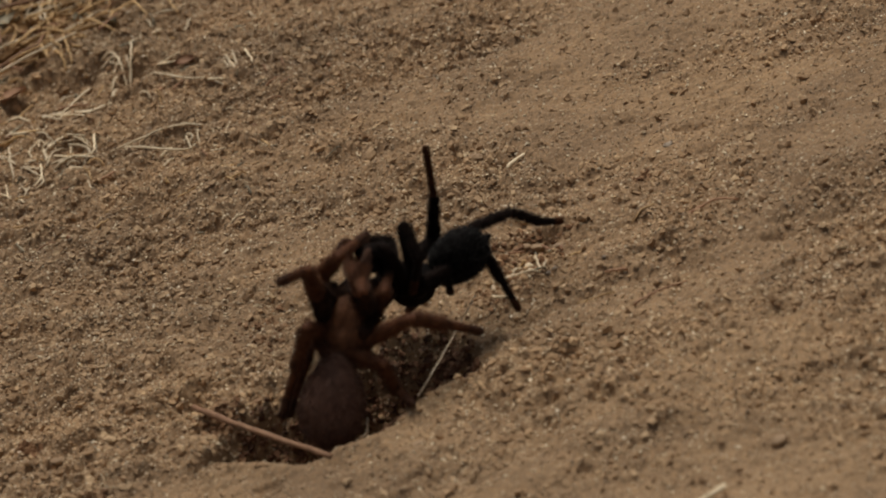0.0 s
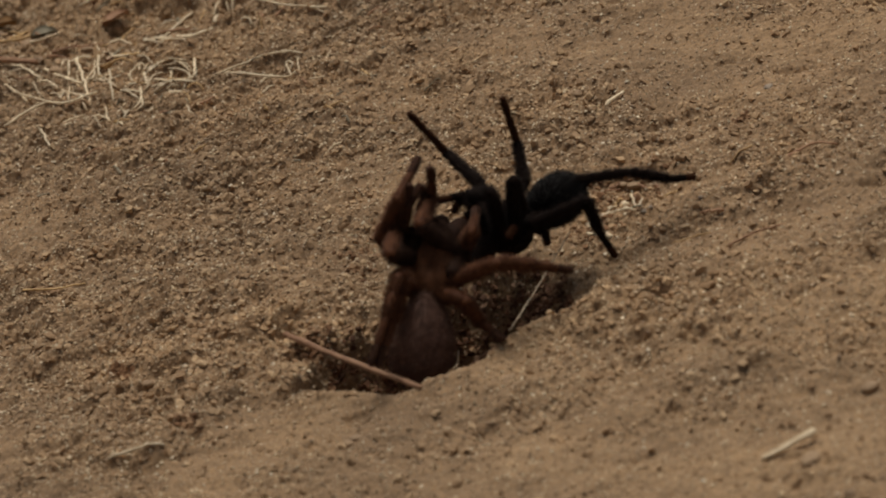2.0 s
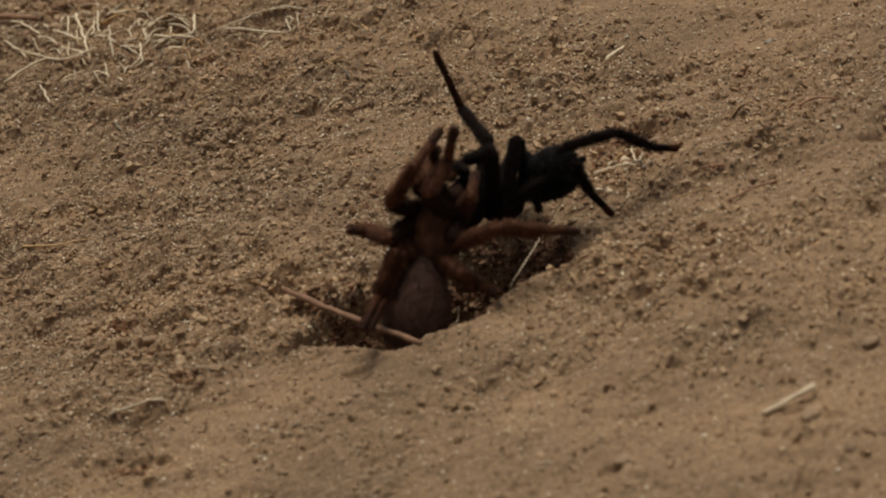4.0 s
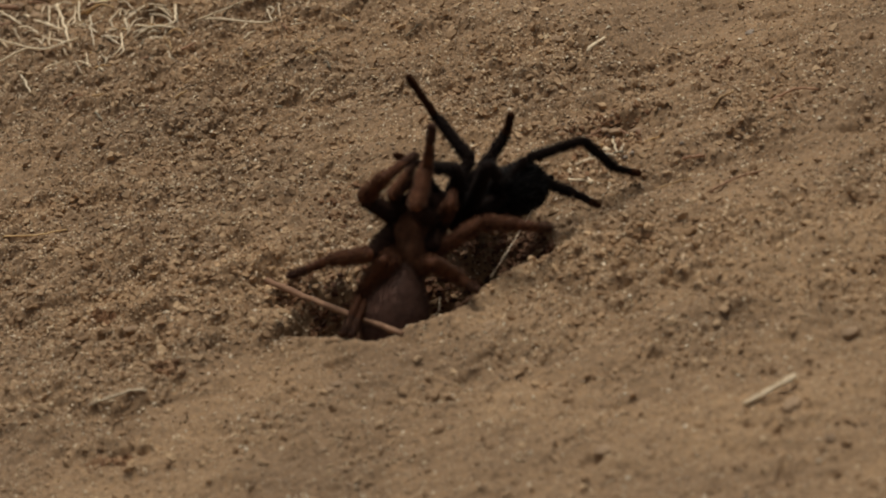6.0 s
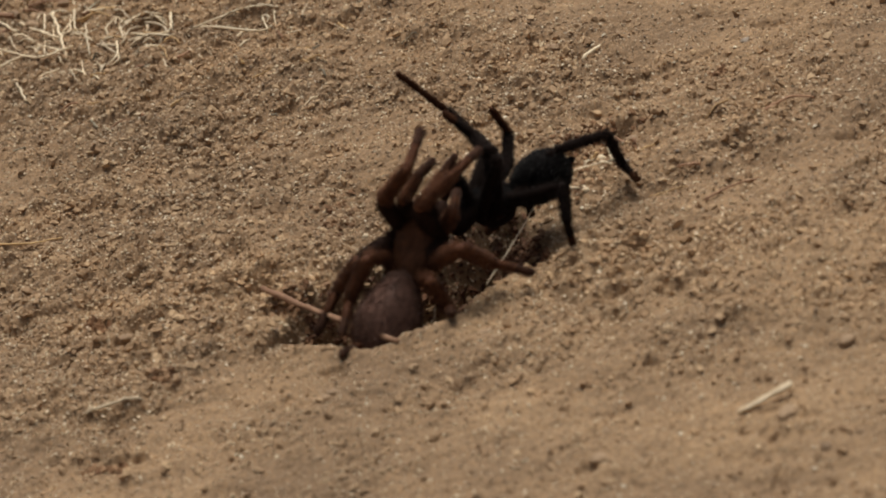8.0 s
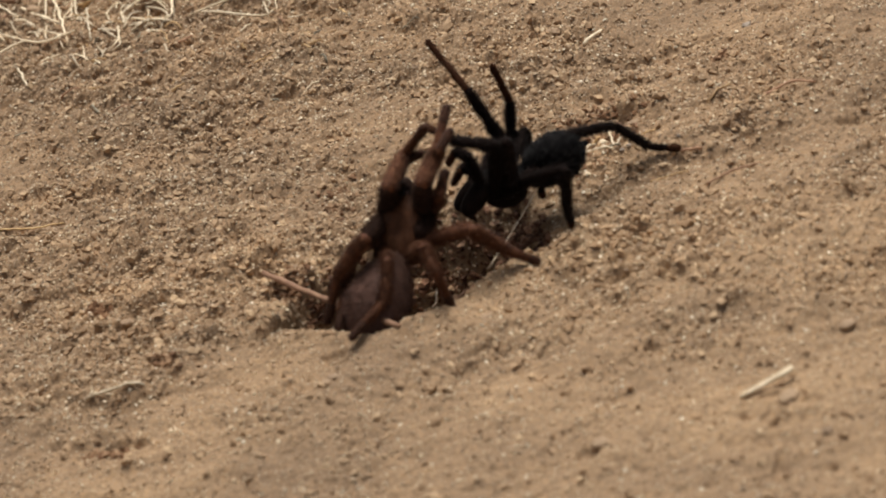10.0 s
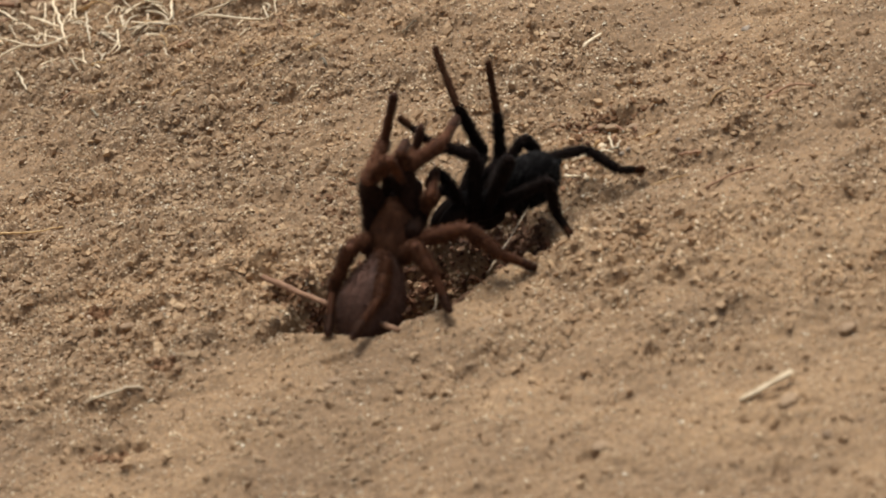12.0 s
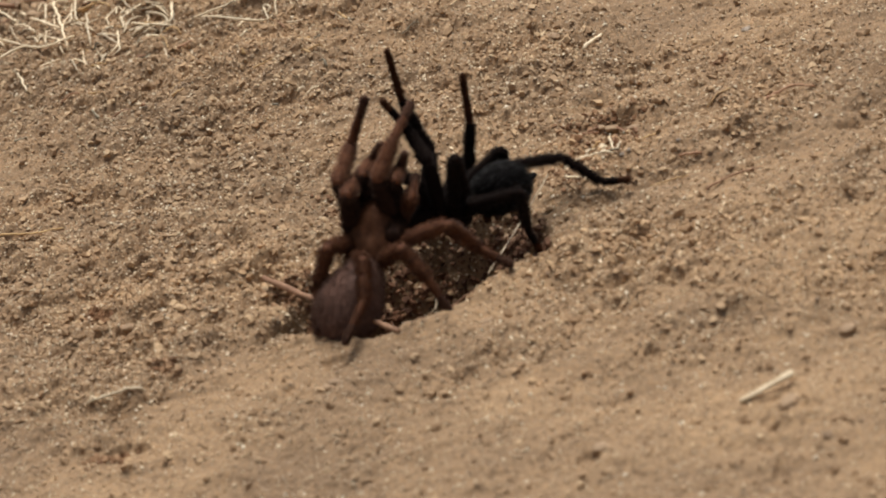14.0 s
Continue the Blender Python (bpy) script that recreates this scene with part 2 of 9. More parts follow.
def ground_height(x, y):
    x, y = np.asarray(x, float), np.asarray(y, float)
    near = 1 / (1 + (x * x + y * y) / 4.0)
    z = SLOPE * 2.5 * np.tanh(x / 2.5)
    z = z + 0.5 * lattice(x / 6 + 3.3, y / 6 + 8.1) * (1 - np.exp(-(x * x + y * y) / 9))
    z = z + 0.0040 * lattice(x / 0.13 + 11.2, y / 0.10 + 5.7) + 0.0022 * lattice(x / 0.05 + 1.7, y / 0.033 + 9.4)
    rough = (0.30 + 0.70 * coarse(x, y)) * near
    warp = 0.6 * lattice(x / 0.011 + 8, y / 0.009 + 2)
    # flaky crust: terraces with small scarps, over crumbs
    flakes = (0.0031 * terraced(lattice((x - 0.5 * y) / 0.034 + 4 + warp * 0.25, (y + 0.15 * x) / 0.020 + 7 + warp * 0.3), 3)
              + 0.0024 * terraced(lattice((x - 0.6 * y) / 0.0140 + 33, (y + 0.2 * x) / 0.0082 + 71 + warp * 0.5), 2.5)
              + 0.0015 * terraced(lattice((x - 0.5 * y) / 0.0066 + 63, (y + 0.2 * x) / 0.0040 + 21 + warp), 2))
    lumps = 0.0008 * np.abs(lattice(x / 0.0062 + 40 + warp * 0.5, y / 0.0047 + 17)) + 0.0010 * np.abs(lattice(x / 0.0037 + 2, y / 0.0030 + 77 + warp * 0.4))
    z = z + rough * (1.35 * flakes + 1.4 * lumps + 0.0008 * lattice(x / 0.0017 + 90, y / 0.0017 + 51)) - 0.002
    for dx, dy, dl, dw, dd in DENTS:
        r2 = ((x - dx + 0.3 * dl * warp) / dl) ** 2 + ((y - dy) / dw) ** 2
        z = z - dd * np.clip(1.3 - r2, 0, 1) ** 0.5 * (r2 < 1.3)
    # burrow mouth: a sheer lip on the near side, a steep crumbling wall on the far side
    rim = np.interp(x, RIM_X, RIM_Y) + 0.0012 * lattice(x / 0.006 + 13, x * 0 + 3.5)
    deep, wide = np.interp(x, RIM_X, RIM_D), np.interp(x, RIM_X, RIM_W)
    s = y - rim
    lip = np.clip(s / 0.0028, 0, 1)
    wide = wide * (1 + 0.16 * lattice(x / 0.02 + 9, x * 0 + 1.5) + 0.10 * lattice(x / 0.007 + 2, x * 0 + 4.5))
    back = np.clip((wide - s) / np.maximum(0.42 * wide, 1e-4), 0, 1)
    back = back ** 1.1
    z = z - deep * lip * back * (1 + 0.16 * lattice(x / 0.013 + 5, y / 0.011 + 6)) - 0.0045 * lip * np.minimum(deep / 0.03, 1) * (lattice(x / 0.008 + 15, y / 0.007 + 6) - np.abs(lattice(x / 0.0042 + 5, y / 0.004 + 8))) * np.minimum(3 * back, 1)
    # low crumbly bank heaped along the near lip
    z = z + 0.0018 * np.exp(-((s + 0.003) / 0.006) ** 2) * np.clip(deep / 0.01, 0, 1)
    return z


def spaced(inner, far):
    """Close lines near the burrow, ever wider apart out to the horizon."""
    low, high = [], []
    d, g = inner[-1] - inner[-2], inner[-1]
    while g < far:
        d *= 1.2
        g += d
        high.append(g)
    d, g = inner[1] - inner[0], inner[0]
    while g > -far:
        d *= 1.2
        g -= d
        low.append(g)
    return np.concatenate([low[::-1], inner, high])


def mesh_from(name, verts, faces, mats=(), smooth=True):
    me = bpy.data.meshes.new(name)
    me.from_pydata([tuple(v) for v in verts], [], [tuple(f) for f in faces])
    for m in mats:
        me.materials.append(m)
    me.polygons.foreach_set("use_smooth", [smooth] * len(me.polygons))
    me.update()
    return me


def quick_mesh(name, verts, tris, mats, smooth=False):
    """A large mesh of triangles from arrays."""
    me = bpy.data.meshes.new(name)
    n = len(tris)
    me.vertices.add(len(verts))
    me.vertices.foreach_set("co", np.ascontiguousarray(verts, dtype=np.float32).ravel())
    me.loops.add(n * 3)
    me.loops.foreach_set("vertex_index", np.ascontiguousarray(tris, dtype=np.int32).ravel())
    me.polygons.add(n)
    me.polygons.foreach_set("loop_start", np.arange(0, 3 * n, 3, dtype=np.int32))
    me.polygons.foreach_set("use_smooth", np.full(n, smooth))
    for m in mats:
        me.materials.append(m)
    me.update(calc_edges=True)
    me.validate()
    return me


def build_ground():
    gx = spaced(np.arange(-0.235, 0.215, 0.00066), 400)
    gy = spaced(np.concatenate([np.arange(-0.235, 0.28, 0.00075), np.arange(0.28, 0.48, 0.0013)]), 400)
    X, Y = np.meshgrid(gx, gy)
    V = np.stack([X, Y, ground_height(X, Y)], -1).reshape(-1, 3)
    w, h = len(gx), len(gy)
    a = (np.arange(h - 1)[:, None] * w + np.arange(w - 1)[None, :]).ravel()
    tris = np.concatenate([np.stack([a, a + 1, a + w + 1], 1), np.stack([a, a + w + 1, a + w], 1)])
    ob = new("ground", quick_mesh("ground", V, tris, [SOIL], True))
    return tagged(ob, "dry tan sandy soil on a sloping bank with a burrow mouth", "ground", kind="structure")


def scatter(name, count, sizes, mat, label, seed, bury=0.35, flat=(0.6, 1.0), fine=True, power=2.2, bare=0.12, pit=False, patches=()):
    """Loose pieces strewn over the soil, thickest where it is gritty, joined in one heap."""
    rs = np.random.RandomState(seed)
    x, y = rs.uniform(-0.225, 0.205, count), rs.uniform(-0.22, 0.52, count)
    keep = (y > -0.172 - 0.30 * x) & (y < 0.42 - 0.62 * x) & (rs.rand(count) < bare + (1 - bare) * coarse(x, y))
    depth_in = y - np.interp(x, RIM_X, RIM_Y)     # no pale sand or crumbs in the burrow, which keeps it dark
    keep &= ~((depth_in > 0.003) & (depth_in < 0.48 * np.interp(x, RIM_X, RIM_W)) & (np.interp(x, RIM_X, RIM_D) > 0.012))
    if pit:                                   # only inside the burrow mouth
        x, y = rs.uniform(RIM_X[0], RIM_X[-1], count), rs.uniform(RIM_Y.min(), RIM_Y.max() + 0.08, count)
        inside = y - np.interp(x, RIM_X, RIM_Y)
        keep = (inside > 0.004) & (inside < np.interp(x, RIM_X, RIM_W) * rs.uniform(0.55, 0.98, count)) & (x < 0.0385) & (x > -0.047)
    if patches:                               # only round given spots: x, y, half length, half width
        spot = np.array(patches)[rs.randint(len(patches), size=count)]
        x, y = spot[:, 0] + spot[:, 2] * 0.5 * rs.normal(size=count), spot[:, 1] + spot[:, 3] * 0.5 * rs.normal(size=count)
        keep = np.ones(count, bool)
    x, y = x[keep], y[keep]
    n = len(x)
    size = sizes[0] * (sizes[1] / sizes[0]) ** (rs.rand(n) ** power)
    base = np.array([[1, 0, 0], [-1, 0, 0], [0, 1, 0], [0, -1, 0], [0, 0, 1], [0, 0, -1],
                     [.62, .62, .5], [-.62, .62, .5], [-.62, -.62, .5], [.62, -.62, .5]], float)
    face = np.array([[0, 6, 9], [0, 2, 6], [2, 7, 6], [1, 7, 2], [1, 8, 7], [3, 8, 1], [3, 9, 8], [0, 9, 3], [4, 6, 7], [4, 7, 8], [4, 8, 9], [4, 9, 6],
                     [5, 2, 0], [5, 1, 2], [5, 3, 1], [5, 0, 3]])
    if fine:
        base = base[:6]
        face = np.array([[4, 0, 2], [4, 2, 1], [4, 1, 3], [4, 3, 0], [5, 2, 0], [5, 1, 2], [5, 3, 1], [5, 0, 3]])
    nv = len(base)
    V = base[None] * (1 + 0.35 * rs.uniform(-1, 1, (n, nv, 1))) + 0.2 * rs.uniform(-1, 1, (n, nv, 3))
    V = V * np.stack([rs.uniform(0.8, 1.35, n), rs.uniform(0.7, 1.0, n), rs.uniform(*flat, n)], 1)[:, None]
    q = rs.normal(size=(n, 4)) * np.array([1, 0.35, 0.35, 1])
    q /= np.linalg.norm(q, axis=1, keepdims=True)
    w, a, b, c = q.T
    M = np.stack([1 - 2 * (b * b + c * c), 2 * (a * b - c * w), 2 * (a * c + b * w), 2 * (a * b + c * w), 1 - 2 * (a * a + c * c), 2 * (b * c - a * w),
                  2 * (a * c - b * w), 2 * (b * c + a * w), 1 - 2 * (a * a + b * b)], 1).reshape(n, 3, 3)
    V = np.einsum("nij,nkj->nki", M, V) * (size / 2)[:, None, None]
    z = ground_height(x, y) + size * (0.5 - bury) * 0.7
    V = V + np.stack([x, y, z], 1)[:, None]
    F = face[None] + nv * np.arange(n)[:, None, None]
    ob = new(name, quick_mesh(name, V.reshape(-1, 3), F.reshape(-1, 3), [mat]))
    return tagged(ob, label, "soil", kind="stuff")


build_ground()
scatter("sand_grains", 330000, (0.0006, 0.0018), GRAIN, "loose pale and dark quartz sand grains on the soil", 3, flat=(0.5, 0.9), bury=0.32, bare=0.14)
scatter("shaded_damp_crumbs", 32000, (0.0009, 0.0036), SHADED_DAMP, "damp dark brown soil crumbs lining the burrow mouth, tinted darker for its shade", 9, bury=0.35, flat=(0.75, 1.05), fine=False, power=1.6, pit=True)
scatter("soil_crumbs", 72000, (0.0011, 0.0040), CRUMB, "small crumbly tan soil clods strewn on the bank", 5, bury=0.48, fine=False, power=2.4, bare=0.05)

scatter("rusty_soil_crumbs", 1400, (0.0008, 0.0032), RUSTY, "rusty brown soil crumbs turned up on the bank", 15, bury=0.42, flat=(0.7, 1.0), fine=False, power=1.8, patches=[
    (0.0560, 0.0690, 0.0180, 0.0055), (0.0545, 0.0530, 0.0160, 0.0090), (0.0440, 0.0330, 0.0100, 0.0090), (-0.0400, 0.0560, 0.0100, 0.0170),
    (-0.0540, -0.0040, 0.0110, 0.0090), (-0.0540, -0.0040, 0.0090, 0.0070), (-0.1236, 0.0114, 0.0040, 0.0030), (-0.0954, -0.0440, 0.0040, 0.0030), (-0.1102, -0.0876, 0.0070, 0.0035), (0.1031, 0.1034, 0.0025, 0.0035)])


# ---------------------------------------------------------------- litter
def tube(path, radii, sides=8, seed=0, wobble=0.12):
    """A rod along a path of points, closed at both ends."""
    rs = np.random.RandomState(seed)
    P = np.array(path, float)
    n = len(P)
    V, F = [], []
    T = np.gradient(P, axis=0)
    T /= np.linalg.norm(T, axis=1, keepdims=True)
    side = np.cross(T[0], (0.13, 0.21, 0.97))
    for i in range(n):
        side = side - T[i] * side.dot(T[i])
        side /= np.linalg.norm(side)
        up = np.cross(side, T[i])
        for k in range(sides):
            a = 2 * math.pi * k / sides
            V.append(P[i] + radii[i] * (1 + wobble * rs.uniform(-1, 1)) * (math.cos(a) * side + math.sin(a) * up))
    for i in range(n - 1):
        for k in range(sides):
            F.append((i * sides + k, i * sides + (k + 1) % sides, (i + 1) * sides + (k + 1) % sides, (i + 1) * sides + k))
    F.append(tuple(range(sides))[::-1])
    F.append(tuple((n - 1) * sides + k for k in range(sides)))
    return V, F


def smooth_path(points, n):
    P = np.array(points, float)
    s = np.concatenate([[0], np.cumsum(np.linalg.norm(np.diff(P, axis=0), axis=1))])
    u = np.linspace(0, s[-1], n)
    out = np.stack([np.interp(u, s, P[:, k]) for k in range(P.shape[1])], 1)
    for _ in range(1):
        out[1:-1] = 0.25 * out[:-2] + 0.5 * out[1:-1] + 0.25 * out[2:]
    return out


def stalk(name, points, radius, mat, label, category, taper=0.6, seed=0, group="", rest=True):
    """A straw or twig. points: x, y and height, in millimetres, over the soil or (rest off) over the bank's mean slope."""
    P = smooth_path(np.array(points, float) / 1000, 14)
    rs = np.random.RandomState(seed + 11)
    P[1:-1, :2] += rs.uniform(-1, 1, (len(P) - 2, 2)) * radius * (0.6 if radius < 0.0008 else 0.12)
    # it is stiff: it lies on the higher spots
    g = ground_height(P[:, 0], P[:, 1])
    for _ in range(80):
        g[1:-1] = np.maximum(g[1:-1], 0.5 * (g[:-2] + g[2:]))
    P[:, 2] += (g + 0.0007 if rest else SLOPE * P[:, 0]) + radius * 0.7
    r = radius * np.linspace(1, taper, len(P)) * (1 + 0.12 * rs.uniform(-1, 1, len(P)))
    V, F = tube(P, r, 8, seed)
    mid = P.mean(0)
    ob = new(name, mesh_from(name, np.array(V) - mid, F, [mat]))
    ob.location = mid
    return tagged(ob, label, category, group)


def lump(name, x, y, size, mat, label, category, seed, bury=0.3):
    """A clod, pebble or leaf scrap: a pitted ball of soil or stone."""
    bm = bmesh.new()
    bmesh.ops.create_icosphere(bm, subdivisions=3, radius=1)
    rs = random.Random(seed)
    off = Vector((rs.uniform(0, 50), rs.uniform(0, 50), rs.uniform(0, 50)))
    for v in bm.verts:
        k = 1 + 0.38 * noise.noise(v.co * 1.3 + off) + 0.16 * noise.noise(v.co * 4 + off)
        v.co = Vector((v.co.x * k * size[0] / 2, v.co.y * k * size[1] / 2, v.co.z * k * size[2] / 2))
    me = bpy.data.meshes.new(name)
    bm.to_mesh(me)
    bm.free()
    me.materials.append(mat)
    me.polygons.foreach_set("use_smooth", [True] * len(me.polygons))
    ob = new(name, me)
    ob.matrix_world = pose(x, y, float(ground_height(x, y)) + size[2] * (0.5 - bury), 0, -14, rs.uniform(-40, 40))
    return tagged(ob, label, category)


def leaf(name, x, y, size, turn, mat, label, seed, lift=0.002):
    """A curled dead leaf with a little thickness."""
    rs = random.Random(seed)
    V, F = [], []
    nu, nv = 11, 7
    for layer in (0, 1):
        for i in range(nu):
            u = i / (nu - 1)
            w = (math.sin(math.pi * u ** 0.8) * 0.5 + 0.02) * size[1]
            for j in range(nv):
                v = 2 * j / (nv - 1) - 1
                z = size[2] * (0.9 * v * v - 0.8 * (u - 0.5) ** 2 * 2 + 0.18 * noise.noise(Vector((u * 4, v * 2, seed)))) - layer * 0.0003
                V.append(((u - 0.5) * size[0], v * w, z))
    n = nu * nv
    for i in range(nu - 1):
        for j in range(nv - 1):
            a = i * nv + j
            F += [(a, a + nv, a + nv + 1, a + 1), (n + a, n + a + 1, n + a + nv + 1, n + a + nv)]
    edge = [i * nv for i in range(nu)] + [(nu - 1) * nv + j for j in range(1, nv)] + [i * nv + nv - 1 for i in range(nu - 2, -1, -1)] + [j for j in range(nv - 2, 0, -1)]
    for a, b in zip(edge, edge[1:] + edge[:1]):
        F.append((a, b, n + b, n + a))
    ob = new(name, mesh_from(name, V, F, [mat]))
    ob.matrix_world = pose(x, y, float(ground_height(x, y)) + lift, rs.uniform(-14, 14), -14 + rs.uniform(-10, 10), turn)
    return tagged(ob, label, "leaf")


stalk("twig", [(-63.3, 4.0, 2.0), (-43.6, -21.8, 3.0), (-14.8, -51.7, 1.6)], 0.0012, TWIG, "reddish brown dry twig lying across the burrow mouth", "twig", taper=0.8, seed=0, rest=False)
stalk("splinter", [(91.4, -136.2, 0.6), (108.0, -127.2, 0.9)], 0.0008, PALE, "short bleached splinter of wood on the soil", "stick", taper=1.3, seed=1, rest=False)
stalk("splinter", [(53.7, 131.0, 0), (60.9, 140.4, 0)], 0.0009, PALE, "small pale wood splinter on the bank", "stick", taper=0.6, seed=2)
stalk("straw", [(36.6, 16.6, 11.1), (26.1, -6.8, 7.3), (15.1, -31.7, 5.0)], 0.00027, PALE, "thin pale straw leaning out of the burrow hollow", "straw", taper=0.7, seed=3, rest=False)
stalk("straw", [(46.3, 43.6, 0), (60.7, 37.5, 0)], 0.0006, PALE, "short pale straw among litter", "straw", taper=0.6, seed=4)
stalk("straw", [(54.5, 48.0, 0), (49.8, 40.6, 0)], 0.0005, PALE, "short pale straw among litter", "straw", taper=0.6, seed=5)
stalk("straw", [(43.4, 29.1, 0), (48.5, 26.6, 0)], 0.0006, PALE, "short pale straw among litter", "straw", taper=0.6, seed=6)
stalk("straw", [(72.6, 17.1, 0), (80.5, 18.1, 0), (86.0, 17.5, 0)], 0.0004, STRAW, "thin pale straw half buried in the soil", "straw", taper=0.6, seed=7)
stalk("straw", [(59.9, 52.4, 0), (61.1, 42.0, 0)], 0.0005, PALE, "short pale straw among litter", "straw", taper=0.6, seed=8)
stalk("straw", [(-2.3, -27.5, -1), (-2.5, -34.9, -2), (-4.2, -40.5, 0)], 0.00026, PALE, "bent thread of dry grass at the burrow lip", "straw", taper=0.6, seed=9, rest=False)
stalk("straw", [(2.1, -34.3, -4), (8.9, -28.6, -3), (17.0, -26.5, -2)], 0.0005, TWIG, "pale root fibre along the burrow lip", "straw", taper=0.6, seed=10, rest=False)
stalk("straw", [(-120.5, -55.3, 0), (-111.7, -56.2, 0), (-105.4, -55.6, 0), (-100.8, -55.9, 0)], 0.0006, PALE, "thin bent tan straw on the soil", "straw", taper=0.8, seed=11)
stalk("straw", [(-119.4, -55.1, 0), (-111.8, -55.1, 0)], 0.0005, PALE, "thin tan straw beside another on the soil", "straw", taper=0.6, seed=12)
stalk("straw", [(-168.6, 88.6, 0), (-154.8, 83.2, 0), (-143.7, 83.7, 0)], 0.0005, STRAW, "thin straw half buried in the soil", "straw", taper=0.6, seed=12)
stalk("twig", [(115.0, 55.6, 0), (125.9, 63.8, 0), (133.9, 60.4, 0)], 0.0006, TWIG, "thin brown twig on the bank", "twig", taper=0.6, seed=13)
stalk("straw", [(104.0, 68.8, 0), (95.4, 60.8, 0)], 0.0004, STRAW, "thin straw half buried in the soil", "straw", taper=0.6, seed=14)
stalk("twig", [(91.1, 2.1, 0), (101.3, 9.2, 0), (110.4, 12.9, 0)], 0.0005, TWIG, "thin brown root fibre on the bank", "twig", taper=0.6, seed=15)
stalk("dry_grass_stem", [(-184.8, 294.5, 0), (-180.3, 286.9, 0), (-163.3, 267.5, 0)], 0.00076, PALE, "bleached dry grass stem in a loose tangle", "dry grass", taper=0.6, seed=16, group="dry grass tangle")
stalk("dry_grass_stem", [(-171.3, 297.1, 0), (-164.6, 270.1, 0), (-159.4, 246.4, 0)], 0.00076, PALE, "bleached dry grass stem in a loose tangle", "dry grass", taper=0.6, seed=17, group="dry grass tangle")
stalk("dry_grass_stem", [(-195.9, 242.9, 0), (-182.2, 249.6, 0), (-169.2, 244.4, 0), (-156.8, 253.8, 0)], 0.000665, PALE, "bleached dry grass stem in a loose tangle", "dry grass", taper=0.6, seed=18, group="dry grass tangle")
stalk("dry_grass_stem", [(-195.8, 271.9, 0), (-174.1, 246.8, 0)], 0.000475, PALE, "bleached dry grass stem in a loose tangle", "dry grass", taper=0.6, seed=19, group="dry grass tangle")
stalk("dry_grass_stem", [(-167.9, 224.1, 0), (-166.9, 230.6, 0), (-161.8, 243.3, 0)], 0.000475, PALE, "bleached dry grass stem in a loose tangle", "dry grass", taper=0.6, seed=20, group="dry grass tangle")
stalk("dry_grass_stem", [(-160.4, 290.7, 0), (-158.5, 272.9, 0), (-156.7, 270.6, 0)], 0.000665, PALE, "bleached dry grass stem in a loose tangle", "dry grass", taper=0.6, seed=21, group="dry grass tangle")
stalk("dry_grass_stem", [(-154.8, 283.2, 0), (-151.5, 256.8, 0), (-149.2, 246.1, 0)], 0.00057, PALE, "bleached dry grass stem in a loose tangle", "dry grass", taper=0.6, seed=22, group="dry grass tangle")
stalk("dry_grass_stem", [(-180.4, 232.2, 0), (-171.8, 206.8, 0)], 0.000665, PALE, "bleached dry grass stem in a loose tangle", "dry grass", taper=0.6, seed=23, group="dry grass tangle")
stalk("dry_grass_stem", [(-143.4, 257.0, 0), (-140.4, 254.8, 0)], 0.000855, PALE, "bleached dry grass stem in a loose tangle", "dry grass", taper=0.6, seed=24, group="dry grass tangle")
stalk("dry_grass_stem", [(-135.3, 247.2, 0), (-133.8, 258.3, 0), (-128.2, 264.5, 0)], 0.00057, PALE, "bleached dry grass stem in a loose tangle", "dry grass", taper=0.6, seed=25, group="dry grass tangle")
stalk("dry_grass_stem", [(-131.0, 240.8, 0), (-120.2, 240.2, 0), (-114.1, 239.4, 0)], 0.000665, PALE, "bleached dry grass stem in a loose tangle", "dry grass", taper=0.6, seed=26, group="dry grass tangle")
stalk("dry_grass_stem", [(-130.0, 243.4, 0), (-115.5, 241.3, 0)], 0.000475, PALE, "bleached dry grass stem in a loose tangle", "dry grass", taper=0.6, seed=27, group="dry grass tangle")
stalk("dry_grass_stem", [(-124.6, 235.9, 0), (-118.7, 233.8, 0)], 0.000665, PALE, "bleached dry grass stem in a loose tangle", "dry grass", taper=0.6, seed=28, group="dry grass tangle")
stalk("dry_grass_stem", [(-127.0, 265.6, 0), (-119.4, 261.1, 0), (-116.3, 251.4, 0), (-114.2, 249.2, 0), (-114.8, 260.8, 0)], 0.00057, PALE, "bleached dry grass stem in a loose tangle", "dry grass", taper=0.6, seed=29, group="dry grass tangle")
stalk("dry_grass_stem", [(-137.0, 239.2, 0), (-134.9, 229.7, 0), (-138.3, 227.4, 0)], 0.00057, PALE, "bleached dry grass stem in a loose tangle", "dry grass", taper=0.6, seed=30, group="dry grass tangle")
stalk("dry_grass_stem", [(-145.6, 251.9, 0), (-137.0, 239.2, 0)], 0.00057, PALE, "bleached dry grass stem in a loose tangle", "dry grass", taper=0.6, seed=31, group="dry grass tangle")
stalk("dry_grass_stem", [(-183.4, 250.0, 0), (-183.2, 254.5, 0)], 0.000475, PALE, "bleached dry grass stem in a loose tangle", "dry grass", taper=0.6, seed=32, group="dry grass tangle")
stalk("dry_grass_stem", [(-203.9, 305.5, 0), (-185.0, 284.0, 0)], 0.000665, PALE, "bleached dry grass stem in a loose tangle", "dry grass", taper=0.6, seed=33, group="dry grass tangle")
stalk("dry_grass_stem", [(-165.3, 287.9, 0), (-163.1, 289.4, 0)], 0.000475, PALE, "bleached dry grass stem in a loose tangle", "dry grass", taper=0.6, seed=34, group="dry grass tangle")
